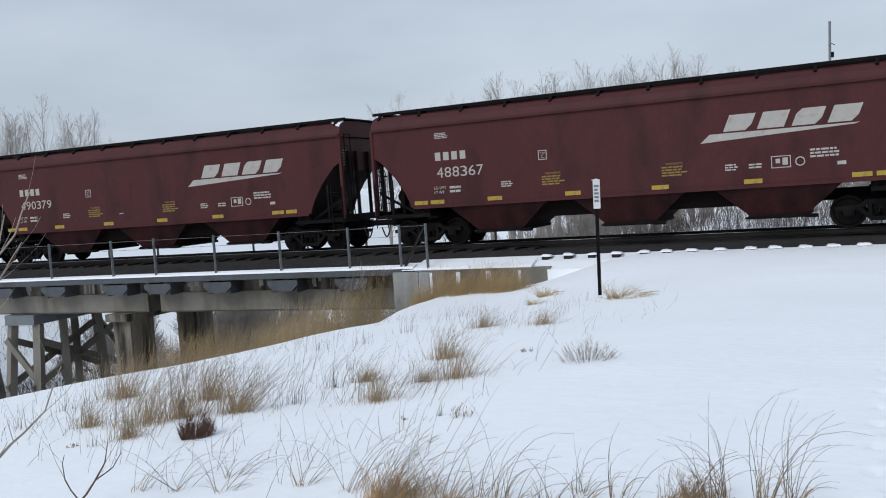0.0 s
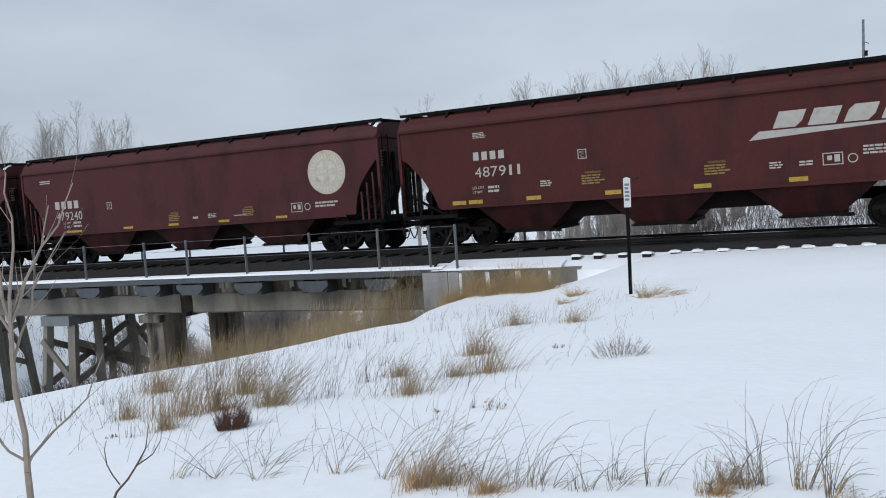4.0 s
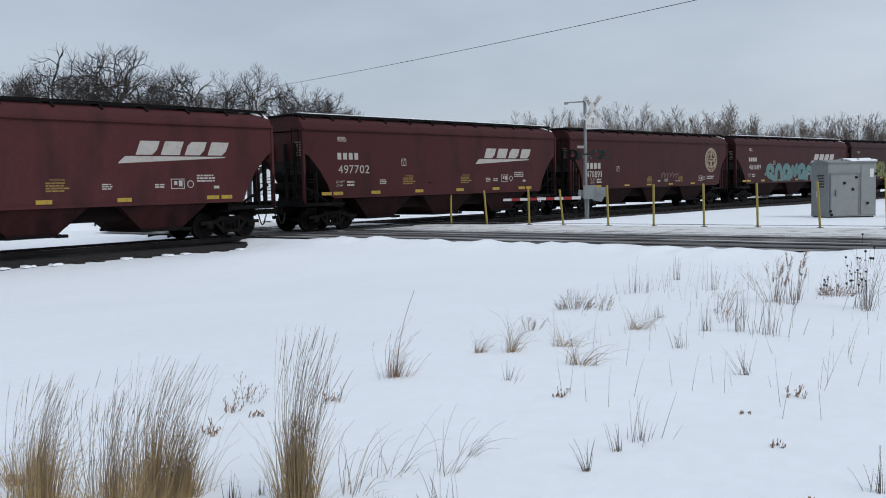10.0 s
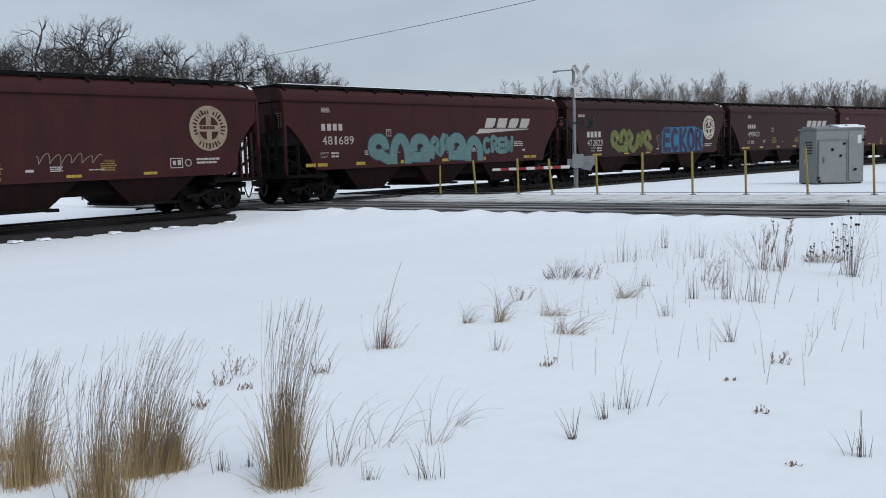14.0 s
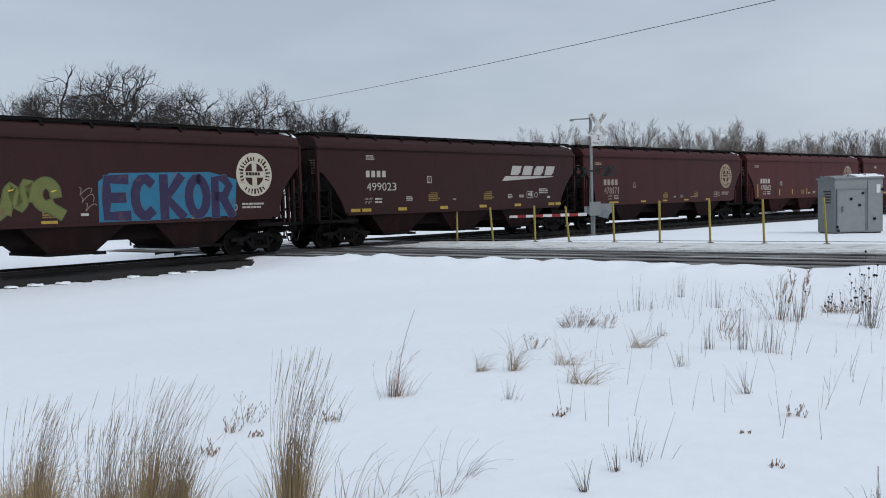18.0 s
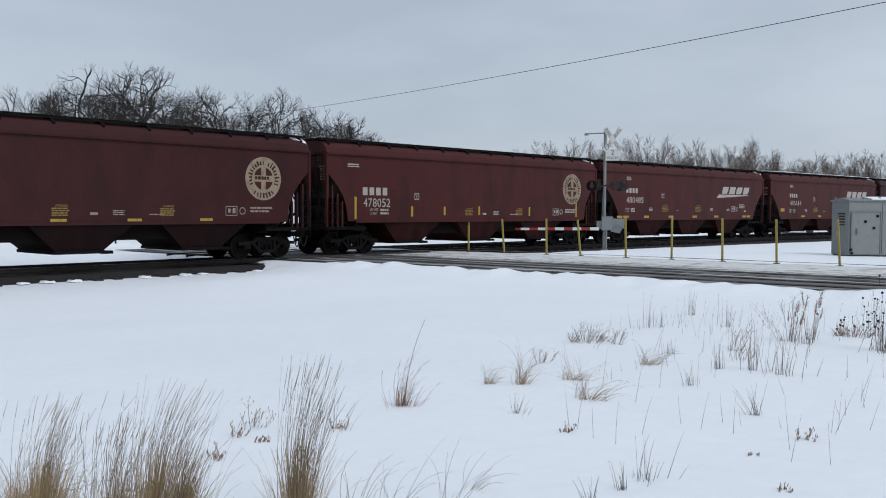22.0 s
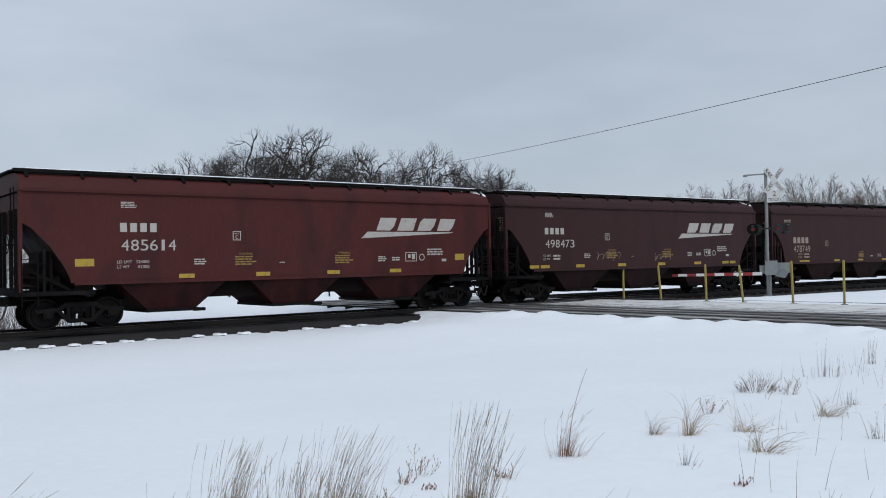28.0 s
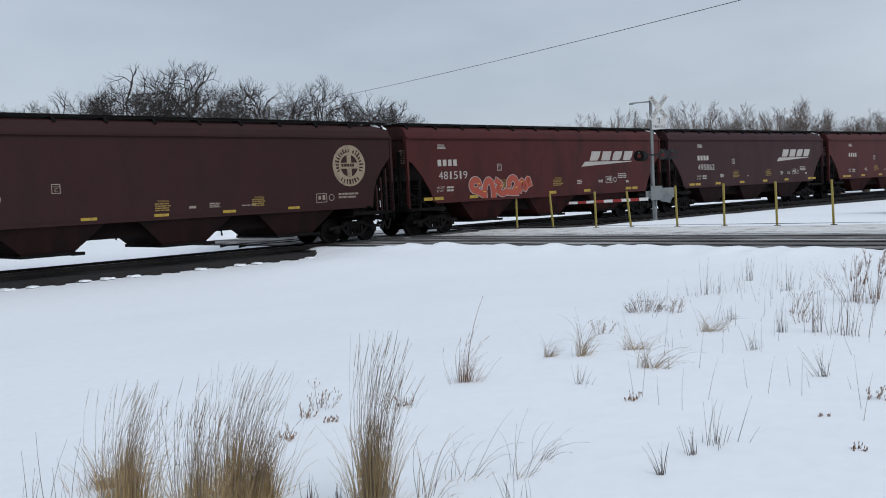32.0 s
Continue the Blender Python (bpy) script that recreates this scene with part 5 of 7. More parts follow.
# ---- bridge ----
def build_bridge():
    br = tagged(empty("railway_bridge"), "weathered concrete and steel railway bridge over a creek", "bridge", kind="structure")
    a, b = -64.0, -13.2
    part("deck", sweep([(-3.0, -0.78), (3.0, -0.78), (3.0, -0.50), (-3.0, -0.50)], a, b, 2.0), CONCRETE_DARK, br)
    part("deck_ballast", sweep([(-2.82, -0.52), (-2.82, -0.485), (2.82, -0.485), (2.82, -0.52)], a, b, 2.0), BALLAST, br)
    for s in (-1, 1):
        edge = part("edge_beam", sweep([(o, z) for o, z in ((s * 3.0, -0.75), (s * 3.16, -0.75), (s * 3.16, -0.57), (s * 3.0, -0.57))], a, b, 2.0), BRACKET, br)
        part("snow_cap", sweep([(s * 2.8, -0.50), (s * 3.17, -0.555), (s * 3.14, -0.49), (s * 2.95, -0.44), (s * 2.8, -0.46)], a, b, 1.0), SNOW_CAP, edge)
    for s in (-1, 1):
        for k, (s0, s1) in enumerate(((a, -24.95), (-24.35, -13.6))):
            part("girder", sweep([(s * 1.1, -1.98), (s * 2.3, -1.98), (s * 2.36, -1.92), (s * 2.36, -1.24), (s * 1.1, -1.24)], s0, s1, 2.0), GIRDER, br)
        part("fascia", sweep([(s * 2.1, -1.24), (s * 2.28, -1.24), (s * 2.28, -0.78), (s * 2.1, -0.78)], a, -13.6, 2.0), CONCRETE_DARK, br)
    # Pale lime streaks that run down the fascia.
    rnd = random.Random(3)
    g = Geo()
    for _ in range(150):
        c, _ = track_point(rnd.uniform(-50, -13.8), -2.284)
        w, z0 = rnd.uniform(0.015, 0.07), rnd.uniform(-1.23, -0.95)
        g.box(c.x - w, c.x + w, c.y - 0.004, c.y + 0.002, c.z + z0, c.z - 0.78)
    tagged(part("lime_streaks", g, STENCIL, br, "pale lime streaks on dark concrete"), kind="stuff")
    # Cantilever brackets, railing posts.
    xs = [-40.2, -37.4, -34.6, -31.8, -28.97, -25.85, -23.8, -21.08, -18.3, -15.57, -13.65, -12.7]
    for i, x in enumerate(xs):
        for s in (-1, 1):
            c, yaw = track_point(x, s * 3.08)
            o = part("railing_post", cached("rail_post", lambda: Geo().box(-0.035, 0.035, -0.03, 0.03, -0.62, 0.86).box(-0.01, 0.01, -0.06, 0.03, -0.62, 0.84).mesh("railing_post")), GREY_STEEL, br)
            o.matrix_basis = Matrix.Translation(c) @ pose(0, 0, 0, 0, 0, yaw)
            if x < -13.9:
                o = part("deck_bracket", cached("deck_bracket", lambda: Geo().plate([(-0.62, -0.82), (0.62, -0.82), (0.62, -0.98), (0.36, -1.2), (-0.36, -1.2), (-0.62, -0.98)], (-0.02, 0.08)).box(-0.5, -0.42, 0.08, 0.8, -1.25, -0.8).box(0.42, 0.5, 0.08, 0.8, -1.25, -0.8).mesh("deck_bracket")), BRACKET, br)
                o.matrix_basis = Matrix.Translation(c) @ pose(0, 0, 0, 0, 0, yaw + (0 if s < 0 else 180))
    for s in (-1, 1):
        c0, _ = track_point(-13.55, s * 3.08)
        c1, _ = track_point(-12.75, s * 3.08)
        part("railing_brace", Geo().bar(c0 + Vector((0, 0, -0.55)), c1 + Vector((0, 0, 0.75)), 0.06, 0.06), RAIL, br)
        for z in (0.15, 0.8):
            g = Geo()
            for p, q in zip(xs, xs[1:]):
                g.tube(track_point(p, s * 3.08, z)[0], track_point(q, s * 3.08, z - 0.0)[0], 0.008, n=4)
            part("railing_cable", g, GREY_STEEL, br)
    # Abutment with its wing walls.
    # Darker concrete here puts the shadow under the bridge into the colour.
    part("abutment", sweep([(-2.9, -6.0), (2.9, -6.0), (2.9, -0.80), (-2.9, -0.80)], -13.2, -11.8, 1.0), CONCRETE_DARK, br)
    for s in (-1, 1):
        part("wing_wall", sweep([(s * 2.9, -5.0), (s * 3.2, -5.0), (s * 3.2, -0.62), (s * 2.9, -0.62)], -12.6, -8.6, 1.0), CONCRETE, br)
        part("corner_pier", sweep([(s * 2.85, -5.0), (s * 3.26, -5.0), (s * 3.26, -0.66), (s * 2.85, -0.66)], -13.9, -13.0, 0.5), CONCRETE_PALE, br)
        part("corner_pier", sweep([(s * 2.85, -5.0), (s * 3.24, -5.0), (s * 3.24, -0.66), (s * 2.85, -0.66)], -12.96, -12.62, 0.5), CONCRETE_PALE, br)
        part("snow_cap", sweep([(s * 2.6, -0.63), (s * 3.2, -0.615), (s * 3.1, -0.54), (s * 2.6, -0.42)], -13.6, -9.2, 0.7), SNOW_CAP, br)
    part("snow_shoulder", sweep([(-3.2, -0.70), (-2.7, -0.52), (-2.2, -0.41), (-2.04, -0.375), (-1.98, -0.6), (-3.2, -1.4)], -13.3, -4.2, 0.6), SNOW_CAP, br)
    # Concrete pier and the steel pile bents.
    for o0, o1 in ((-2.5, -1.2), (1.2, 2.5)):
        part("pier", sweep([(o0, -7.0), (o1, -7.0), (o1, -2.27), (o0, -2.27)], -26.65, -25.8, 0.8), CONCRETE_DARK, br)
    part("pier_cap", sweep([(-2.75, -2.28), (2.75, -2.28), (2.75, -1.99), (-2.75, -1.99)], -26.78, -25.7, 0.8), CONCRETE_DARK, br)
    for sx in (-31.5, -40.0, -50.0):
        bent = part("bent_cap", sweep([(-2.6, -2.4), (2.6, -2.4), (2.6, -1.99), (-2.6, -1.99)], sx - 0.8, sx + 0.8, 0.8), GREY_STEEL, br)
        for row in (-0.7, 0.7):
            for off, lean in ((-2.3, -0.55), (-1.0, -0.15), (1.0, 0.15), (2.3, 0.55)):
                p0, _ = track_point(sx + row, off)
                p1, _ = track_point(sx + row * 1.2, off + lean)
                part("pile", Geo().bar(p0 + Vector((0, 0, -2.4)), p1 + Vector((0, 0, -7.2)), 0.32, 0.3), GIRDER, bent)
            for o0, o1, z0, z1 in ((-2.7, 2.3, -5.0, -3.0), (2.7, -2.3, -5.0, -3.0)):
                p0, p1 = track_point(sx + row, o0)[0], track_point(sx + row, o1)[0]
                part("sway_brace", Geo().bar(p0 + Vector((0, -0.2, z0)), p1 + Vector((0, -0.2, z1)), 0.12, 0.26), GIRDER, bent)
        for o0 in (-2.6, 2.6):
            p0, p1 = track_point(sx - 0.8, o0)[0], track_point(sx + 0.9, o0)[0]
            part("sway_brace", Geo().bar(p0 + Vector((0, 0, -3.0)), p1 + Vector((0, 0, -4.9)), 0.12, 0.26), GIRDER, bent)


build_bridge()


# ---- trees ----
BARK_BROWN = material("willow_bark", (0.13, 0.10, 0.085), 0.95, vary=0.2, scale=3, fine=20, bump=0.3)
BARK_SAP = material("sapling_bark", (0.3, 0.25, 0.21), 0.9, vary=0.2, scale=6, fine=30, bump=0.2)

def limb(g, twigs, rnd, p, d, length, r, level, rules):
    """One limb that bends as it grows and puts out smaller limbs."""
    segs, bend, split, up = rules["segs"][level], rules["bend"][level], rules["split"][level], rules["up"]
    deep = len(rules["segs"]) - 1
    q, step = Vector(p), length / segs
    for i in range(segs):
        d = (d + Vector((rnd.gauss(0, bend), rnd.gauss(0, bend), rnd.gauss(0, bend * 0.8) + up * 0.12))).normalized()
        n = q + d * step
        r2 = max(rules["least"], r * (1 - 0.62 * (i + 1) / segs))
        r1 = max(rules["least"], r * (1 - 0.62 * i / segs))
        (g if level <= rules["solid"] else twigs).tube(q, n, r1, r2, n=6 if level == 0 else 4 if level == 1 else 3)
        if level < deep and i + 1 >= segs * rules["bare"][level]:
            for _ in range(split):
                side = Vector((rnd.uniform(-1, 1), rnd.uniform(-1, 1), rnd.uniform(-0.35, 0.7))).normalized()
                nd = (d * rules["along"][level] + side * rules["out"][level]).normalized()
                limb(g, twigs, rnd, n, nd, length * rules["ratio"][level] * rnd.uniform(0.65, 1.1) * (1 - 0.35 * i / segs), r2 * 0.62, level + 1, rules)
        q = n


BRUSH = dict(segs=(6, 5, 4), bend=(0.1, 0.15, 0.2), split=(3, 3, 0), bare=(0.2, 0.2), along=(1.0, 1.0), out=(0.55, 0.6), ratio=(0.5, 0.5), up=0.6, solid=0, least=0.012, trunk=1.0)
LOW_BRUSH = dict(BRUSH, segs=(5, 4, 3), least=0.008)


def tree_meshes(seed, rules, height, r, stems=1, spread=0.0):
    rnd = random.Random(seed)
    trunk, crown = Geo(), Geo()
    for k in range(stems):
        a = 2 * math.pi * k / max(1, stems) + rnd.uniform(0, 1)
        d = Vector((math.cos(a) * spread, math.sin(a) * spread, 1)).normalized()
        limb(trunk, crown, rnd, Vector((math.cos(a) * spread * 0.5, math.sin(a) * spread * 0.5, -0.3)), d, height * rules["trunk"] * rnd.uniform(0.8, 1.05), r, 0, rules)
    top = max(v[2] for v in trunk.v + crown.v)
    out = []
    for name, g in (("trunk", trunk), ("crown", crown)):
        g.v = [(x * height / top, y * height / top, z * height / top) for x, y, z in g.v]
        me = bpy.data.meshes.new(name)
        me.from_pydata(g.v, [], g.f)
        out.append(me)
    return out


def oak_meshes(seed):
    """A gnarled oak, 10 m high: short bole, forked crooked limbs, a rounded crown of fine twigs."""
    rnd = random.Random(seed)
    trunk, crown = Geo(), Geo()
    wide = rnd.uniform(4.2, 5.2)

    def inside(p):
        return (p.x / wide) ** 2 + (p.y / wide) ** 2 + ((p.z - 5.4) / 4.5) ** 2

    def grow(p, d, length, r, depth):
        if inside(p + d * length) > 1.0:
            length, depth = max(0.45, length * 0.5), max(depth, 6)
        segs = 3 if depth < 6 else 2
        for i in range(segs):
            bend = 0.2 if depth < 5 else 0.26
            out = Vector((p.x, p.y, 0)) * 0.03
            d = (d + Vector((rnd.gauss(0, bend), rnd.gauss(0, bend), rnd.gauss(0.03, bend))) + out).normalized()
            q = p + d * length / segs
            ra, rb = max(0.0085, r * (1 - 0.25 * i / segs)), max(0.0085, r * (1 - 0.25 * (i + 1) / segs))
            (trunk if depth < 3 else crown).tube(p, q, ra, rb, n=5 if depth < 2 else 3)
            p = q
            if depth > 1 and rnd.random() < 0.42:
                spur = (d + Vector((rnd.uniform(-1, 1), rnd.uniform(-1, 1), rnd.uniform(-0.5, 1)))).normalized()
                crown.tube(p, p + spur * rnd.uniform(0.25, 0.6), 0.008, 0.006, n=3)
        if depth >= 8 or inside(p) > 1.05:
            for _ in range(3):
                t = (d + Vector((rnd.uniform(-0.9, 0.9), rnd.uniform(-0.9, 0.9), rnd.uniform(-0.5, 0.9)))).normalized()
                m = p + t * rnd.uniform(0.2, 0.4)
                crown.tube(p, m, 0.008, 0.007, n=3)
                t = (t + Vector((rnd.uniform(-0.7, 0.7), rnd.uniform(-0.7, 0.7), rnd.uniform(-0.3, 0.7)))).normalized()
                crown.tube(m, m + t * rnd.uniform(0.15, 0.4), 0.007, 0.005, n=3)
            return
        for _ in range(3 if rnd.random() < 0.22 else 2):
            side = Vector((rnd.uniform(-1, 1), rnd.uniform(-1, 1), rnd.uniform(-0.7, 0.8))).normalized()
            grow(p, (d + side * rnd.uniform(0.5, 0.95)).normalized(), length * rnd.uniform(0.68, 0.9), r * rnd.uniform(0.64, 0.8), depth + 1)

    bole = Vector((rnd.uniform(-0.2, 0.2), rnd.uniform(-0.2, 0.2), 2.6))
    trunk.tube((0, 0, -0.3), bole * 0.5, 0.27, 0.22, n=8).tube(bole * 0.5, bole, 0.22, 0.2, n=8)
    for k in range(6):
        t = 2 * math.pi * (k + rnd.uniform(-0.3, 0.3)) / 6
        flat_out = rnd.uniform(0.55, 1.3) if k % 3 else 0.25
        grow(bole - Vector((0, 0, rnd.uniform(0, 0.6))), Vector((math.cos(t) * flat_out, math.sin(t) * flat_out, 1)).normalized(), rnd.uniform(1.9, 2.6), 0.155, 1)
    top = max(v[2] for v in crown.v)
    out = []
    for name, g in (("trunk", trunk), ("crown", crown)):
        g.v = [(x * 10 / top, y * 10 / top, z * 10 / top) for x, y, z in g.v]
        me = bpy.data.meshes.new(name)
        me.from_pydata(g.v, [], g.f)
        out.append(me)
    return out


def feather_meshes(seed, stems, spread, reach, r, tip):
    """A slender bare tree 10 m high: straight stems with rising side limbs and fine straight twigs."""
    rnd = random.Random(seed)
    trunk, crown = Geo(), Geo()

    def turned(d, tilt):
        side = d.orthogonal().normalized()
        side.rotate(Matrix.Rotation(rnd.uniform(0, 2 * math.pi), 3, d))
        return (d * math.cos(tilt) + side * math.sin(tilt)).normalized()

    for k in range(stems):
        a = 2 * math.pi * (k + rnd.uniform(-0.3, 0.3)) / stems
        d = Vector((math.cos(a) * spread * rnd.uniform(0.3, 1), math.sin(a) * spread * rnd.uniform(0.3, 1), 1)).normalized()
        p, n, tall = Vector((0.25 * d.x, 0.25 * d.y, -0.3)), 16, rnd.uniform(0.82, 1.0) * 10
        for i in range(n):
            u = i / n
            d = (d + Vector((rnd.gauss(0, 0.04), rnd.gauss(0, 0.04), 0.03))).normalized()
            q = p + d * tall / n
            trunk.tube(p, q, max(tip, r * (1 - 0.92 * u)), max(tip, r * (1 - 0.92 * (u + 1 / n))), n=5)
            p = q
            if u < 0.2:
                continue
            for _ in range(3 if u < 0.8 else 4):
                b = turned(d, rnd.uniform(0.45, 0.85))
                b = (b + Vector((0, 0, 0.25))).normalized()
                size = reach * (1.22 - u) * rnd.uniform(0.55, 1.15)
                m, rb = p - d * rnd.random() * tall / n, max(tip, r * 0.4 * (1 - 0.9 * u))
                for j in range(4):
                    b = (b + Vector((rnd.gauss(0, 0.07), rnd.gauss(0, 0.07), 0.06))).normalized()
                    e = m + b * size / 4
                    crown.tube(m, e, max(tip, rb * (1 - 0.22 * j)), max(tip, rb * (0.78 - 0.22 * j)), n=3)
                    for _ in range(2 if j else 1):
                        t = turned(b, rnd.uniform(0.35, 0.75))
                        f = e + t * size * rnd.uniform(0.14, 0.36)
                        crown.tube(e, f, tip, tip * 0.7, n=3)
                        crown.tube(f, f + turned(t, 0.3) * size * rnd.uniform(0.08, 0.2), tip * 0.7, tip * 0.45, n=3)
                        crown.tube(f, f + turned(t, 0.6) * size * rnd.uniform(0.06, 0.16), tip * 0.6, tip * 0.4, n=3)
                    m = e
    top = max(v[2] for v in crown.v)
    out = []
    for name, g in (("trunk", trunk), ("crown", crown)):
        g.v = [(x * 10 / top, y * 10 / top, z * 10 / top) for x, y, z in g.v]
        me = bpy.data.meshes.new(name)
        me.from_pydata(g.v, [], g.f)
        out.append(me)
    return out


def plant(kind, meshes, x, y, turn, scale, bark, label, group, wide=1.0, sink=0.0):
    t = tagged(empty(kind, pose(x, y, ground_z(x, y) - sink, 0, 0, turn)), label, "tree" if "tree" in kind else "shrub", group)
    for name, me in zip(("trunk", "crown"), meshes):
        o = part(name, me, bark, t)
        o.scale = (scale * wide, scale * wide, scale)
    return t


def build_trees():
    rnd = random.Random(11)
    oaks = [oak_meshes(20 + k) for k in range(6)]
    # Oaks beyond the crossing: place, top height, width.
    rows = [(25.4, 76.0, 10.3, 0.5), (27.6, 75.3, 11.0, 0.6), (30.1, 74.3, 11.5, 0.8), (31.6, 71.4, 11.9, 0.8), (33.3, 70.2, 12.2, 0.85), (34.7, 67.0, 12.0, 0.8), (36.1, 63.7, 13.3, 1.0), (38.3, 61.4, 11.3, 0.7), (39.8, 60.2, 11.7, 0.7), (41.8, 57.7, 11.9, 0.85), (43.6, 55.2, 11.6, 0.65), (45.7, 50.8, 10.2, 0.95), (46.5, 47.6, 8.0, 0.6)]
    rows += [(31.0, 80.0, 11.2, 0.9), (43.2, 69.5, 11.4, 0.9), (47.6, 63.4, 11.0, 0.8)]
    for i, (x, y, top, wide) in enumerate(rows):
        h = top - ground_z(x, y)
        plant("oak_tree", oaks[i % 6], x, y, rnd.uniform(0, 360), h / 10, BARK_DARK, "bare dark oak tree with gnarled spreading limbs", "bare oaks beyond the crossing", 0.36 + 0.62 * wide)
    pops = [feather_meshes(40 + k, 2, 0.12, 3.3, 0.10, 0.0060) for k in range(4)]
    rows = [(-78.7, 61.7, 13.4), (-76.5, 64.4, 14.2), (-75.0, 66.0, 11.4), (-80.5, 60.0, 13.2), (-79.5, 63.0, 12.6), (-44.8, 87.1, 12.8), (-47.9, 85.5, 11.6), (-38.8, 90.0, 12.6), (-37.6, 90.4, 13.9), (-35.8, 91.2, 13.4), (-34.7, 91.6, 14.6), (-32.8, 92.3, 13.6), (-30.9, 92.9, 14.3), (-29.0, 93.5, 13.6), (-26.5, 94.3, 14.8), (-24.8, 94.8, 14.4), (-23.0, 95.2, 15.0), (-21.2, 95.6, 14.0), (-19.3, 96.0, 15.4), (-17.8, 96.4, 14.8), (-16.2, 96.6, 13.7), (-13.5, 97.0, 12.6)]
    rows += [(x + rnd.uniform(0.4, 1.6), y + rnd.uniform(3, 9), top + rnd.uniform(-1.0, 0.2)) for x, y, top in rows]
    for i, (x, y, top) in enumerate(rows):
        h = top * 1.01 - ground_z(x, y)
        plant("poplar_tree", pops[i % 4], x, y, rnd.uniform(0, 360), h / 10, BARK_GREY, "slender bare grey-brown poplar tree on a snowy bank", "bare poplars behind the track", rnd.uniform(0.85, 1.2))
    brush = [feather_meshes(60 + k, 9, 0.5, 2.7, 0.08, 0.0075) for k in range(3)]
    rows = [(109.2, 71.2, 13.5), (111.6, 67.4, 12.9), (113.5, 64.0, 11.4), (115.7, 60.1, 13.9), (117.5, 56.5, 12.0), (119.7, 51.7, 13.2), (121.1, 48.2, 12.6), (122.2, 45.5, 11.4), (123.0, 43.3, 10.7), (124.0, 40.3, 10.2), (124.8, 37.8, 10.8), (125.6, 35.0, 10.6), (126.3, 32.4, 11.0), (127.0, 30.0, 10.8), (127.4, 27.8, 9.6), (128.0, 25.0, 10.2), (112.5, 70, 11.5), (118.0, 59, 11.6), (128.0, 22.0, 10.4), (128.5, 19.0, 10.6)]
    rows += [(x + 4.5, y + rnd.uniform(-1.5, 2.5), top - rnd.uniform(0.5, 1.6)) for x, y, top in rows]
    for i, (x, y, top) in enumerate(rows):
        h = top - ground_z(x, y)
        plant("willow_shrub_tree", brush[i % 3], x, y, rnd.uniform(0, 360), h / 10, BARK_BROWN, "bare brown many-stemmed willow tree in a far row", "far row of bare willows", rnd.uniform(1.05, 1.4))
    # Brush on the bank behind the track, seen under the cars.
    low = [tree_meshes(80 + k, LOW_BRUSH, 3.0, 0.035, stems=5, spread=0.3) for k in range(3)]
    for k in range(150):
        x = -46 + 66 * (k + rnd.random()) / 150
        y = 36 + rnd.uniform(0, 18)
        if 12 < x < 40:
            continue
        plant("bare_shrub", low[k % 3], x, y, rnd.uniform(0, 360), rnd.uniform(0.7, 1.35), BARK_GREY, "bare thin-stemmed shrub in snow behind the track", "brush behind the track")
    for k in range(9):
        x, y = -30 + 4.6 * k, 44 + rnd.uniform(0, 14)
        plant("poplar_tree", pops[k % 4], x, y, rnd.uniform(0, 360), rnd.uniform(0.33, 0.46), BARK_GREY, "young bare sapling tree on the bank behind the track", "saplings behind the track")
    build_saplings()


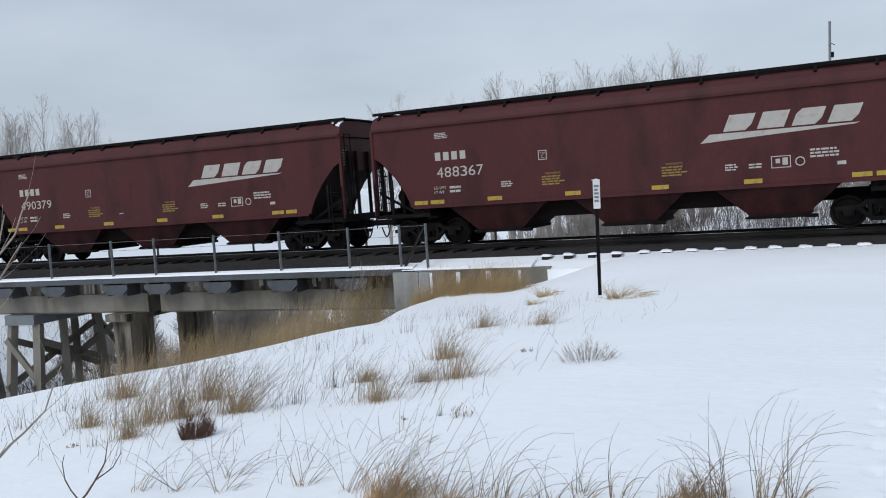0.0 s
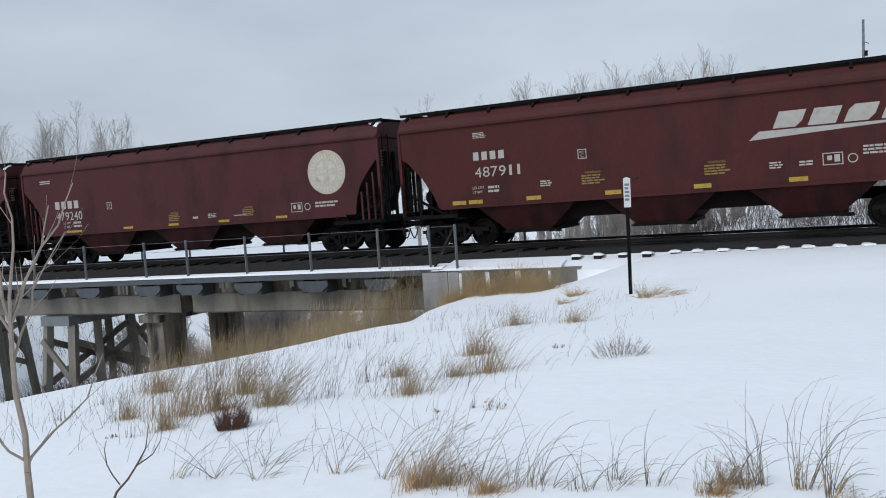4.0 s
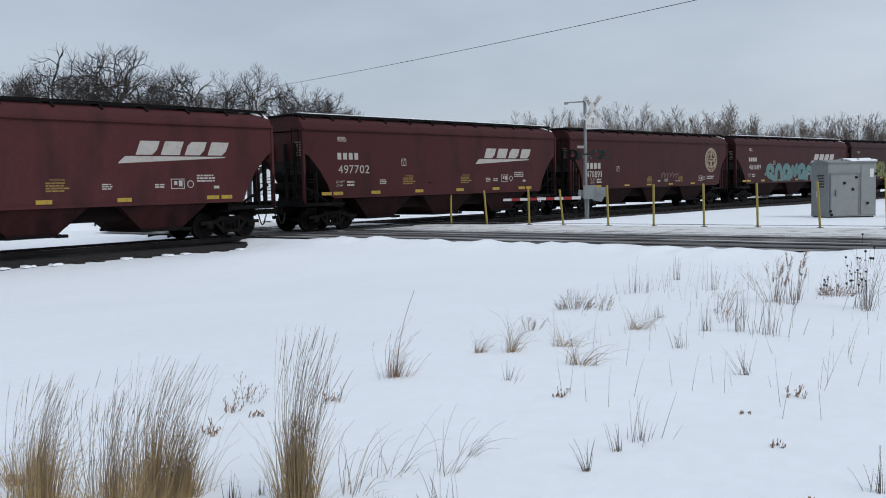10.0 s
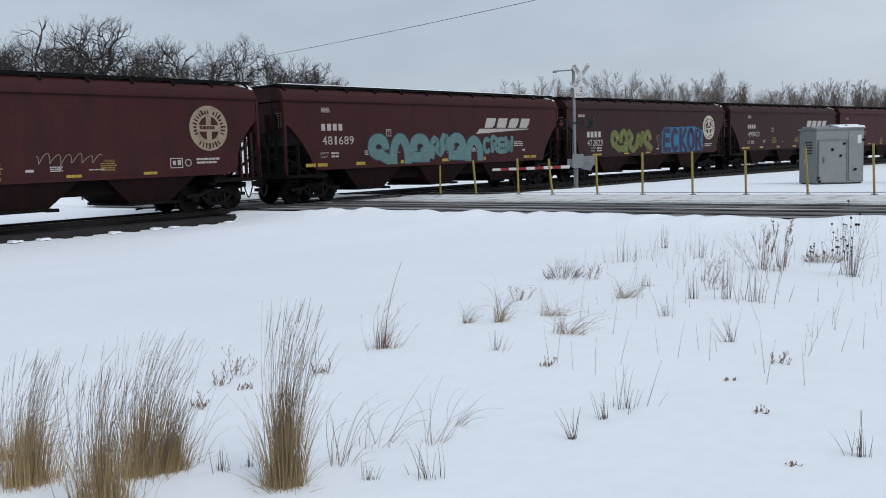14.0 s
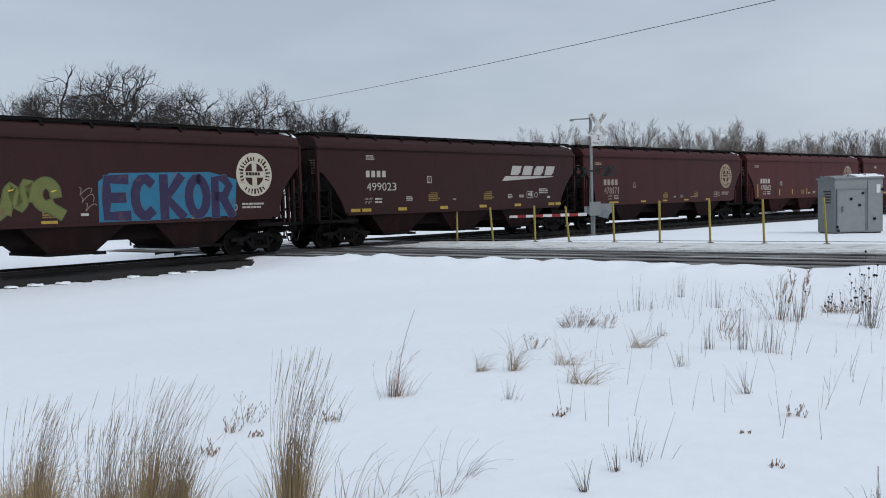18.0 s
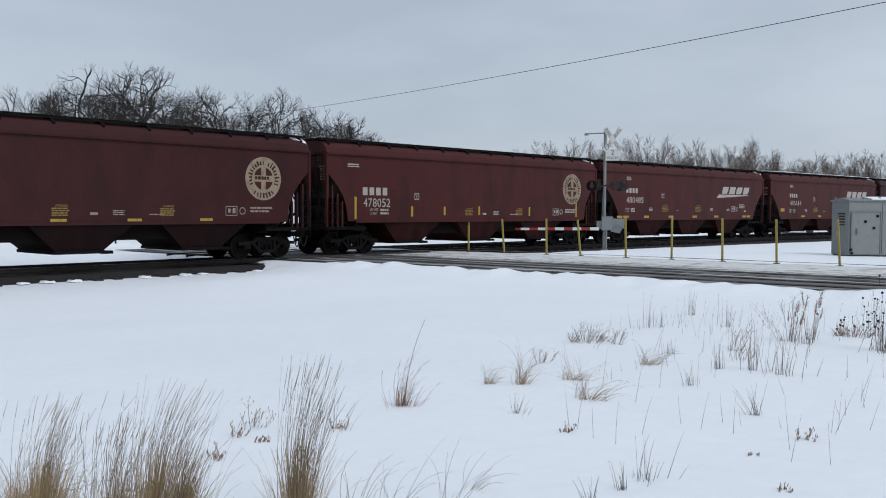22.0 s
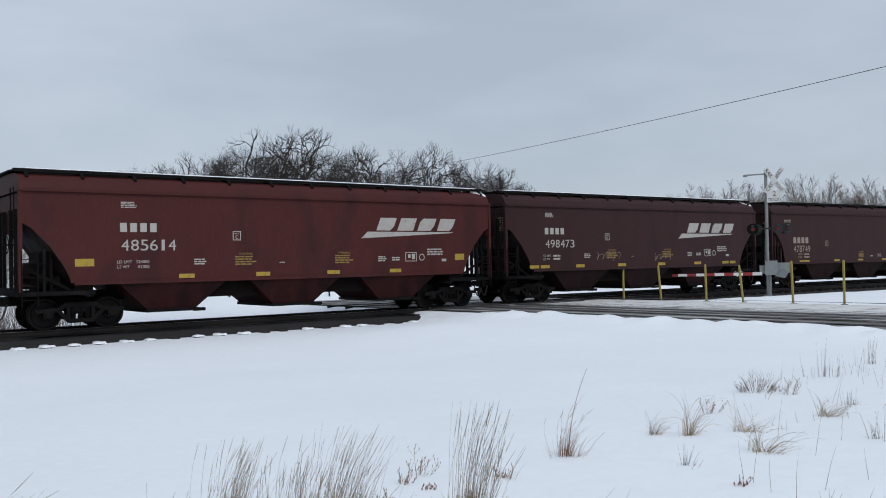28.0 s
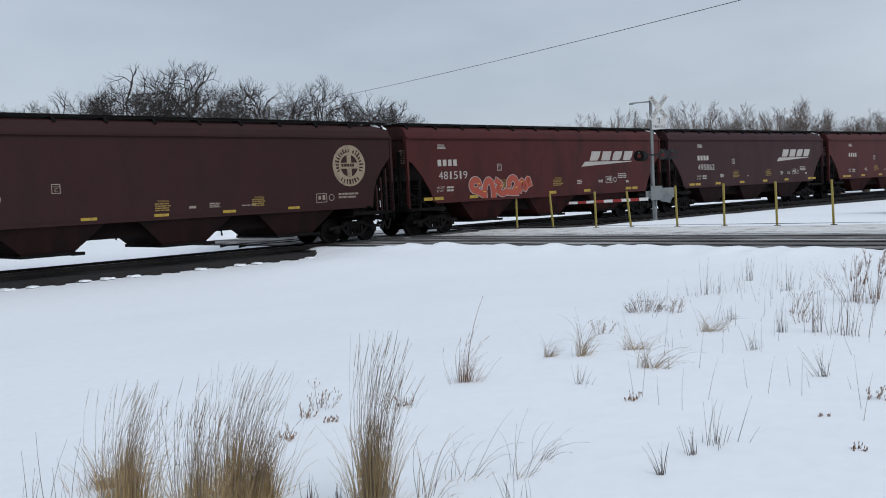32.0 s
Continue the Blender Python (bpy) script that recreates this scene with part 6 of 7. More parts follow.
def build_saplings():
    """Two bare saplings at the creek's edge beside the camera, built limb by limb."""
    rnd = random.Random(97)

    def crooked(g, pts, r0, r1, twigs):
        n = len(pts) - 1
        for k in range(n):
            a, b = Vector(pts[k]), Vector(pts[k + 1])
            m = a.lerp(b, 0.5) + Vector((rnd.gauss(0, 0.012), rnd.gauss(0, 0.02), rnd.gauss(0, 0.008)))
            ra, rb = r0 + (r1 - r0) * k / n, r0 + (r1 - r0) * (k + 1) / n
            g.tube(a, m, ra, (ra + rb) / 2, n=6).tube(m, b, (ra + rb) / 2, rb, n=6)
            for _ in range(twigs):
                p = m.lerp(b, rnd.random())
                d = ((b - a).normalized() + Vector((rnd.uniform(-0.9, 0.9), rnd.uniform(-0.9, 0.9), rnd.uniform(0, 0.6)))).normalized()
                q = p + d * rnd.uniform(0.08, 0.22)
                g.tube(p, q, rb * 0.55, rb * 0.35, n=4).tube(q, q + (d + Vector((0, 0, 0.35))).normalized() * rnd.uniform(0.05, 0.12), rb * 0.35, 0.0012, n=4)

    def stand(x, y, bark, label, trunk_pts, limbs, r):
        t = tagged(empty("sapling_tree", pose(x, y, ground_z(x, y), 0, 0, math.degrees(math.atan2(-x, y)))), label, "tree", "saplings by the creek")
        g = Geo()
        crooked(g, trunk_pts, r, r * 0.6, 0)
        part("trunk", g, bark, t)
        for pts, r0 in limbs:
            g = Geo()
            crooked(g, pts, r0, r0 * 0.3, 1)
            part("limb", g, bark, t)

    stand(-4.5, 3.17, BARK_SAP, "thin bare sapling tree with forked pale twigs", [(0, 0, -0.1), (0.01, 0, 0.35), (-0.01, 0.01, 0.8), (0, 0, 1.2)], [
        ([(0, 0, 1.2), (-0.03, 0.05, 1.5), (-0.09, 0.08, 1.85), (-0.08, 0.1, 2.1)], 0.012),
        ([(0, 0, 1.2), (0.03, -0.05, 1.5), (0.06, -0.05, 1.8), (0.05, -0.1, 2.05)], 0.011),
        ([(0, 0, 1.2), (0.1, 0.03, 1.45), (0.2, 0.08, 1.62), (0.26, 0.1, 1.86)], 0.010),
        ([(0, 0, 1.15), (-0.1, -0.04, 1.4), (-0.2, -0.08, 1.66), (-0.22, -0.1, 1.9)], 0.010),
        ([(0, 0, 1.2), (0.13, 0.04, 1.5), (0.3, 0.06, 1.74), (0.4, 0.06, 1.98)], 0.010),
        ([(0, 0, 1.0), (0.12, 0.02, 1.28), (0.2, 0.02, 1.5), (0.33, 0.0, 1.7)], 0.008),
        ([(0, 0, 1.3), (0.14, 0.1, 1.4), (0.26, 0.15, 1.52)], 0.006),
        ([(0, 0, 0.36), (0.12, 0.05, 0.5), (0.25, 0.08, 0.6), (0.37, 0.1, 0.7), (0.48, 0.1, 0.95)], 0.010),
        ([(0, 0, 0.42), (-0.1, 0.04, 0.52), (-0.2, 0.1, 0.72), (-0.3, 0.12, 0.9)], 0.009)], 0.022)
    stand(-4.13, 3.5, TWIG, "small dark leafless sapling tree in the snow", [(-0.1, 0, -0.1), (-0.02, 0, 0.14), (0.1, 0.01, 0.27)], [
        ([(0.1, 0.01, 0.27), (0.16, 0.02, 0.36), (0.19, 0.02, 0.5)], 0.006),
        ([(0.1, 0.01, 0.27), (0.2, 0.03, 0.32), (0.26, 0.03, 0.47)], 0.005),
        ([(0.0, 0, 0.18), (-0.06, 0.03, 0.3), (-0.05, 0.04, 0.44)], 0.005)], 0.009)


build_trees()


# ---- grasses and weeds ----
GRASS_REED = material("reddish_stalk", (0.2, 0.11, 0.06), 0.9, vary=0.3, scale=2, fine=10, bump=0.0, random=0.15)
BUR_BROWN = material("bur_brown", (0.105, 0.052, 0.036), 0.95, vary=0.4, scale=6, fine=30, bump=0.0)
BLACK_SEED = material("seed_head", (0.03, 0.02, 0.018), 0.95, vary=0.3, bump=0.3)
BALLAST_BROWN = material("creek_stone", (0.13, 0.11, 0.095), 0.95, vary=0.4, scale=2, fine=12, bump=0.6)

def blade(g, base, d, length, r, droop, rnd, segs=4, wind=(1, 0)):
    p = Vector(base)
    for i in range(segs):
        u = (i / segs) ** 1.5 * 2.6
        d = (d + Vector((wind[0] * droop * u, wind[1] * droop * u, -abs(droop) * 0.75 * u))).normalized()
        q = p + d * length / segs
        g.tube(p, q, r * (1 - 0.8 * i / segs), r * (1 - 0.8 * (i + 1) / segs) + 0.0002, n=3)
        p = q
    return p, d


def tuft_mesh(seed, kind, h, rad, lean, stems, thick=1.0):
    """Either the fine standing stems of a clump or its short leaves."""
    rnd = random.Random(seed + (0 if stems else 5000))
    g = Geo()
    n, r, droop, leaves, flare = KINDS[kind]
    r *= thick
    n = n if stems else leaves
    tilt = lean / max(h, 0.05)
    loose = kind in ("arc", "fan", "spray", "pale", "tuft", "stalk")
    foot = 0.74 if kind in ("blue", "tuft", "reed") else 1.3 if kind == "pale" else 1.15 if kind == "stalk" else 0.75 if kind == "shrub" else 0.8
    for i in range(n):
        a, q = rnd.uniform(0, 2 * math.pi), abs(rnd.gauss(0, 0.6)) if kind in ("pale", "tuft", "fan", "blue", "reed", "stalk") else math.sqrt(rnd.random())
        b = Vector((math.cos(a) * rad * q * foot, math.sin(a) * rad * q * foot * 0.8, -0.05))
        length = (h * rnd.uniform(0.3 if loose else 0.58, 1.1) if stems else h * (rnd.uniform(0.12, 0.62) if kind == "blue" else rnd.choice((0.15, 0.25, 0.35, 0.45, 0.6)) * rnd.uniform(0.75, 1.08))) * math.sqrt(1 + tilt * tilt)
        d = Vector((math.cos(a) * q * flare + tilt * 0.55 * rnd.uniform(0.4, 1.3) + rnd.gauss(0, 0.05), math.sin(a) * q * flare * 0.7, 1)).normalized()
        w = rnd.uniform(0.3, 1.6) * droop * (1 if tilt >= 0 else -1) * (1 if stems else 1.6)
        if loose and rnd.random() < 0.3:
            d = Vector((-d.x * rnd.uniform(0.1, 0.8), d.y, d.z)).normalized()
            w *= rnd.uniform(-0.8, 0.6)
        if kind == "blue" and not stems:
            w = math.cos(a) * q * 0.12
            if i % 11 == 0:
                d = Vector((math.cos(a) * 0.9 + 0.2, math.sin(a) * 0.9, rnd.uniform(0.5, 1.2))).normalized()
                length *= 0.55
        if kind in ("shrub", "bur"):
            length *= max(0.3, 1.05 - 0.5 * q)
        if kind == "mat":
            d = Vector((math.cos(a) + 0.5, math.sin(a), rnd.uniform(0.2, 0.9))).normalized()
        end, d2 = blade(g, b, d, length, r * rnd.uniform(0.7, 1.3) * (1 if stems else 1.25), w, rnd, 6 if stems else 4)
        if kind in ("blue", "reed", "tuft", "tall") and stems and rnd.random() < 0.6:
            g.tube(end - d2 * length * 0.12, end, r * 1.3, r * 0.4, n=3)
        if kind in ("weed", "shrub", "seed", "bur", "plume") and stems:
            for _ in range(34 if kind == "plume" else 7 if kind != "seed" else 5):
                u = rnd.uniform(0.7, 1.0) if kind == "plume" else rnd.uniform(0.3, 0.95)
                m = b.lerp(end, u)
                dd = (d + Vector((rnd.uniform(-1, 1), rnd.uniform(-1, 1), rnd.uniform(-0.2, 0.8)))).normalized()
                tip, _ = blade(g, m, dd, length * (rnd.uniform(0.04, 0.12) if kind == "plume" else rnd.uniform(0.12, 0.35)), r * 0.6, 0.05, rnd, 2)
                if kind == "weed":
                    g.tube(tip, tip + Vector((0.004, 0, 0.016)), 0.0035, 0.002, n=4)
    return g


def heads_mesh(seed, h, rad):
    rnd = random.Random(seed)
    g = Geo()
    for _ in range(13):
        p = Vector((rnd.gauss(0, rad), rnd.gauss(0, rad * 0.8), h * rnd.uniform(0.3, 1.02)))
        n, k = 6, 3
        s = rnd.uniform(0.010, 0.017)
        for j in range(k):
            a0, a1 = math.pi * j / k, math.pi * (j + 1) / k
            g.tube(p + Vector((0, 0, -s * math.cos(a0))), p + Vector((0, 0, -s * math.cos(a1))), max(0.002, s * math.sin(a0)), max(0.002, s * math.sin(a1)), n=n)
        g.tube(p - Vector((0, 0, 0.10)), p, 0.002, n=3)
    return g


# stems, thickness, droop, leaves, flare
KINDS = {"blue": (140, 0.0013, 0.05, 620, 0.10), "reed": (16, 0.0016, 0.09, 90, 0.45), "spray": (9, 0.0016, 0.15, 8, 0.4), "fan": (30, 0.0017, 0.2, 60, 0.5),
         "stalk": (14, 0.0021, 0.03, 8, 0.2), "weed": (6, 0.0024, 0.04, 6, 0.45), "plume": (7, 0.0024, 0.03, 6, 0.2), "seed": (6, 0.0022, 0.03, 10, 0.3), "shrub": (70, 0.0018, 0.0, 0, 1.1), "bur": (190, 0.0024, 0.05, 260, 0.45),
         "tuft": (80, 0.0015, 0.13, 300, 0.35), "arc": (9, 0.0022, 0.21, 10, 0.3), "pale": (125, 0.0018, 0.14, 150, 0.5), "mat": (180, 0.003, 0.25, 160, 1.0), "tall": (58, 0.0034, 0.08, 44, 0.24)}
BLUE = [
    (2.97, 3.15, 0.85, 0.11, 0.08), (2.71, 3.92, 0.7, 0.21, 0.18), (2.3, 4.26, 0.65, 0.17, 0.11),
    (2.29, 3.55, 0.66, 0.14, 0.02), (2.82, 3.83, 0.41, 0.07, 0.06), (1.16, 3.71, 0.57, 0.14, 0.1),
]
REED = [
    (5.53, 4.89, 0.51, 0.14, 0.09),
]
SPRAYS = [
    (3.34, 3.15, 0.52, 0.08, 0.3), (3.67, 3.21, 0.31, 0.12, 0.29), (3.86, 3.0, 0.41, 0.06, 0.21),
    (4.16, 3.09, 0.23, 0.06, 0.22), (4.63, 4.67, 0.34, 0.1, 0.06), (0.7, 4.32, 0.78, 0.06, 0.17),
    (0.82, 4.4, 0.46, 0.07, 0.26), (1.25, 4.45, 0.47, 0.09, 0.33), (1.55, 4.33, 0.23, 0.09, 0.23),
]
FAN = [
    (6.88, 4.68, 0.47, 0.08, 0.22), (7.31, 4.4, 0.22, 0.12, 0.31), (6.66, 3.85, 0.26, 0.13, 0.34),
    (8.6, 4.31, 0.26, 0.11, 0.26), (6.75, 4.96, 0.24, 0.06, 0.13),
]
STALK_EAST = [
    (11.75, 5.87, 0.63, 0.26, 0.03), (14.12, 6.39, 0.45, 0.08, 0.0), (8.91, 3.34, 0.52, 0.15, 0.0),
    (8.86, 3.04, 0.49, 0.16, 0.0), (12.46, 5.07, 0.51, 0.15, 0.0), (11.22, 3.58, 0.51, 0.18, 0.04),
    (11.18, 2.75, 0.81, 0.09, 0.0), (7.04, 2.58, 0.26, 0.04, -0.18), (5.0, 2.45, 0.31, 0.13, 0.09),
    (4.33, 2.41, 0.22, 0.01, -0.11), (4.74, 2.45, 0.22, 0.03, -0.03), (4.85, 1.12, 0.3, 0.03, -0.05),
    (8.76, 3.62, 0.34, 0.07, 0.0), (7.78, 3.46, 0.26, 0.05, -0.07), (9.48, 4.49, 0.22, 0.05, 0.06),
    (3.43, 2.67, 0.24, 0.07, -0.08), (2.95, 3.6, 0.18, 0.04, 0.01), (3.06, 3.52, 0.14, 0.05, 0.02),
]
STALK_EAST_FAR = [
    (5.86, 3.99, 0.18, 0.06, 0.08), (3.25, 2.87, 0.16, 0.03, 0.07), (1.73, 3.94, 0.64, 0.11, 0.05),
    (1.78, 3.71, 0.57, 0.05, 0.03),
]
STALK_WEST = [
    (-5.02, 6.87, 0.4, 0.16, 0.08), (-5.11, 7.7, 0.3, 0.12, 0.06), (-6.38, 7.95, 0.39, 0.17, 0.06),
    (-7.21, 8.46, 0.46, 0.21, 0.06), (-7.94, 8.56, 0.51, 0.25, 0.06), (-8.07, 7.32, 0.4, 0.2, 0.05),
    (-7.84, 6.6, 0.32, 0.18, 0.05), (-7.52, 5.77, 0.31, 0.17, 0.04), (-7.88, 11.45, 0.36, 0.3, 0.05),
    (-7.31, 11.89, 0.36, 0.31, 0.05), (-7.27, 13.35, 0.39, 0.33, 0.06), (-5.71, 8.96, 0.36, 0.12, 0.04),
    (-3.16, 6.24, 0.21, 0.05, 0.02), (-5.85, 5.16, 0.19, 0.07, 0.05),
]
WEED_EAST = [
    (4.29, 5.2, 0.23, 0.07, 0.02), (4.04, 5.06, 0.12, 0.05, 0.02), (4.03, 4.81, 0.08, 0.04, 0.02),
    (3.59, 4.7, 0.12, 0.09, 0.03), (4.68, 4.73, 0.13, 0.05, 0.02), (10.15, 4.04, 0.43, 0.1, 0.01),
    (9.44, 3.69, 0.27, 0.11, 0.01), (6.48, 2.05, 0.12, 0.08, 0.03), (5.32, 1.77, 0.06, 0.04, 0.01),
    (4.54, 1.35, 0.05, 0.05, 0.01), (9.91, 5.42, 0.2, 0.1, 0.04), (8.14, 5.3, 0.19, 0.08, 0.04),
    (5.61, 3.39, 0.09, 0.05, 0.02), (11.37, 3.87, 0.6, 0.11, -0.1), (5.88, 2.17, 0.06, 0.05, 0.02),
]
WEED_WEST = [
    (-6.08, 5.15, 0.07, 0.05, 0.01), (-2.96, 6.18, 0.12, 0.1, 0.04), (-3.39, 6.12, 0.06, 0.05, 0.01),
    (-3.74, 9.77, 0.1, 0.05, 0.01),
]
PLUME = [
    (11.6, 3.65, 0.63, 0.08, 0.03), (11.3, 3.78, 0.61, 0.1, 0.06),
]
SEED = [
    (11.0, 2.7, 0.86, 0.1, 0.01), (12.8, 3.27, 0.52, 0.1, 0.0),
]
SEEDLOW = [
    (12.39, 3.41, 0.27, 0.23, 0.0),
]
SHRUB = [
    (9.93, 5.83, 0.31, 0.23, 0.07), (-2.66, 8.71, 0.35, 0.29, 0.07),
]
TUFT = [
    (0.97, 4.14, 0.67, 0.11, 0.35), (-2.49, 4.15, 0.37, 0.2, 0.35), (1.36, 4.22, 0.21, 0.14, 0.31),
    (-0.25, 4.28, 0.11, 0.13, 0.16), (-0.87, 4.5, 0.13, 0.11, 0.16), (2.43, 4.76, 0.18, 0.18, 0.28),
    (-0.9, 4.32, 0.2, 0.13, 0.14), (-2.06, 4.1, 0.2, 0.14, 0.18),
]
ARC_EAST = [
    (0.21, 4.66, 0.5, 0.04, 0.03), (0.35, 4.05, 0.41, 0.02, -0.01), (0.47, 4.02, 0.23, 0.03, -0.05),
]
ARC_WEST = [
    (-0.49, 4.51, 0.62, 0.06, 0.18), (-0.36, 4.5, 0.35, 0.06, 0.25), (-0.75, 4.45, 0.56, 0.04, -0.03),
    (-0.88, 4.47, 0.39, 0.06, 0.26), (-1.21, 4.39, 0.41, 0.06, 0.18), (-1.44, 4.45, 0.48, 0.05, 0.05),
    (-1.43, 4.3, 0.25, 0.09, 0.27), (-1.56, 4.23, 0.37, 0.07, 0.21), (-1.87, 4.28, 0.54, 0.07, 0.18),
    (-1.95, 4.23, 0.38, 0.08, 0.25), (-1.76, 4.24, 0.26, 0.09, 0.27), (-3.21, 4.39, 0.36, 0.06, 0.46),
    (-2.81, 4.28, 0.4, 0.08, 0.37), (-2.2, 4.24, 0.44, 0.09, 0.25), (-2.3, 4.17, 0.52, 0.09, 0.19),
    (-4.36, 4.17, 0.36, 0.07, 0.22), (-4.05, 4.2, 0.21, 0.07, 0.4), (-3.72, 4.25, 0.19, 0.08, 0.43),
]
ARC_WEST_FAR = [
    (-3.87, 4.49, 0.19, 0.06, 0.34), (-0.52, 4.51, 0.66, 0.05, 0.17), (-0.36, 4.38, 0.48, 0.04, 0.27),
    (-0.7, 4.52, 0.54, 0.04, -0.05), (-0.82, 4.53, 0.31, 0.07, 0.19),
]
PALE = [
    (-6.03, 5.96, 0.59, 0.29, 0.29), (-5.86, 6.22, 0.52, 0.18, 0.21), (-5.74, 5.43, 0.25, 0.13, 0.1),
    (-5.42, 6.47, 0.41, 0.13, 0.48), (-4.14, 6.92, 0.35, 0.21, 0.13), (-4.9, 8.02, 0.21, 0.16, 0.06),
    (-3.85, 8.03, 0.48, 0.23, 0.21), (-4.71, 9.53, 0.36, 0.18, 0.12), (-5.92, 13.54, 0.33, 0.21, 0.17),
    (-4.8, 13.42, 0.26, 0.26, 0.17), (-4.17, 7.91, 0.2, 0.13, 0.17), (-7.67, 7.24, 0.42, 0.19, 0.19),
    (-6.32, 7.16, 0.43, 0.16, 0.24), (-6.65, 5.82, 0.26, 0.11, 0.11), (-2.39, 4.21, 0.13, 0.1, 0.19),
]
MAT = [
    (-7.03, 20.53, 0.42, 0.47, 0.14), (-6.57, 18.32, 0.19, 0.33, 0.2), (-4.51, 17.77, 0.23, 0.46, 0.52),
    (-5.0, 8.42, 0.11, 0.22, 0.06), (-6.11, 9.89, 0.05, 0.14, 0.05), (-4.26, 7.78, 0.05, 0.13, 0.08),
]
BUR = [
    (-5.06, 5.51, 0.3, 0.13, 0.05),
]

SPECIES = [
    (BLUE, "blue", GRASS, "grass_clump", "dense upright tan bluestem grass clump in snow", "grass clumps"),
    (TUFT, "tuft", GRASS_RUST, "grass_clump", "wind-bent tan grass clump in snow", "grass clumps"),
    (PALE, "pale", GRASS_PALE, "grass_clump", "pale dry grass clump drooping over snow", "grass clumps"),
    (MAT, "mat", GRASS, "grass_mat", "flattened mat of brown dry grass on snow", "grass clumps"),
    (REED, "reed", GRASS_REED, "grass_clump", "sparse reddish grass tuft with one tall stalk", "grass clumps"),
    (SPRAYS, "spray", GRASS_GREY, "grass_spray", "sparse arching grey-brown grass stems in snow", "grass stems"),
    (FAN, "fan", GRASS_STEM, "grass_spray", "low fan of leaning brown grass stems in snow", "grass stems"),
    (ARC_EAST + ARC_WEST + ARC_WEST_FAR, "arc", GRASS_GREY, "grass_spray", "few long arching grass stems in snow", "grass stems"),
    (STALK_EAST + STALK_EAST_FAR + STALK_WEST, "stalk", GRASS_GREY, "weed_stalk_clump", "thin upright dead weed stalks in snow", "weeds"),
    (WEED_EAST + WEED_WEST, "weed", GRASS_REED, "dead_weed", "branched dark brown dead weed in snow", "weeds"),
    (PLUME, "plume", GRASS_REED, "dead_weed", "tall dead goldenrod with feathery brown plume", "weeds"),
    (BUR, "bur", BUR_BROWN, "dead_weed", "dense dark red-brown dead weed clump in snow", "weeds"),
    (SHRUB, "shrub", SHRUB_TWIG, "bare_shrub", "low bare twiggy shrub half buried in snow", "weeds"),
    (SEED, "seed", GRASS_GREY, "seed_weed", "tall dead coneflower stalks with round seed heads", "weeds"),
    (SEEDLOW, "shrub", GRASS_REED, "seed_weed", "low bushy dead weed with dark round seed heads", "weeds"),
]


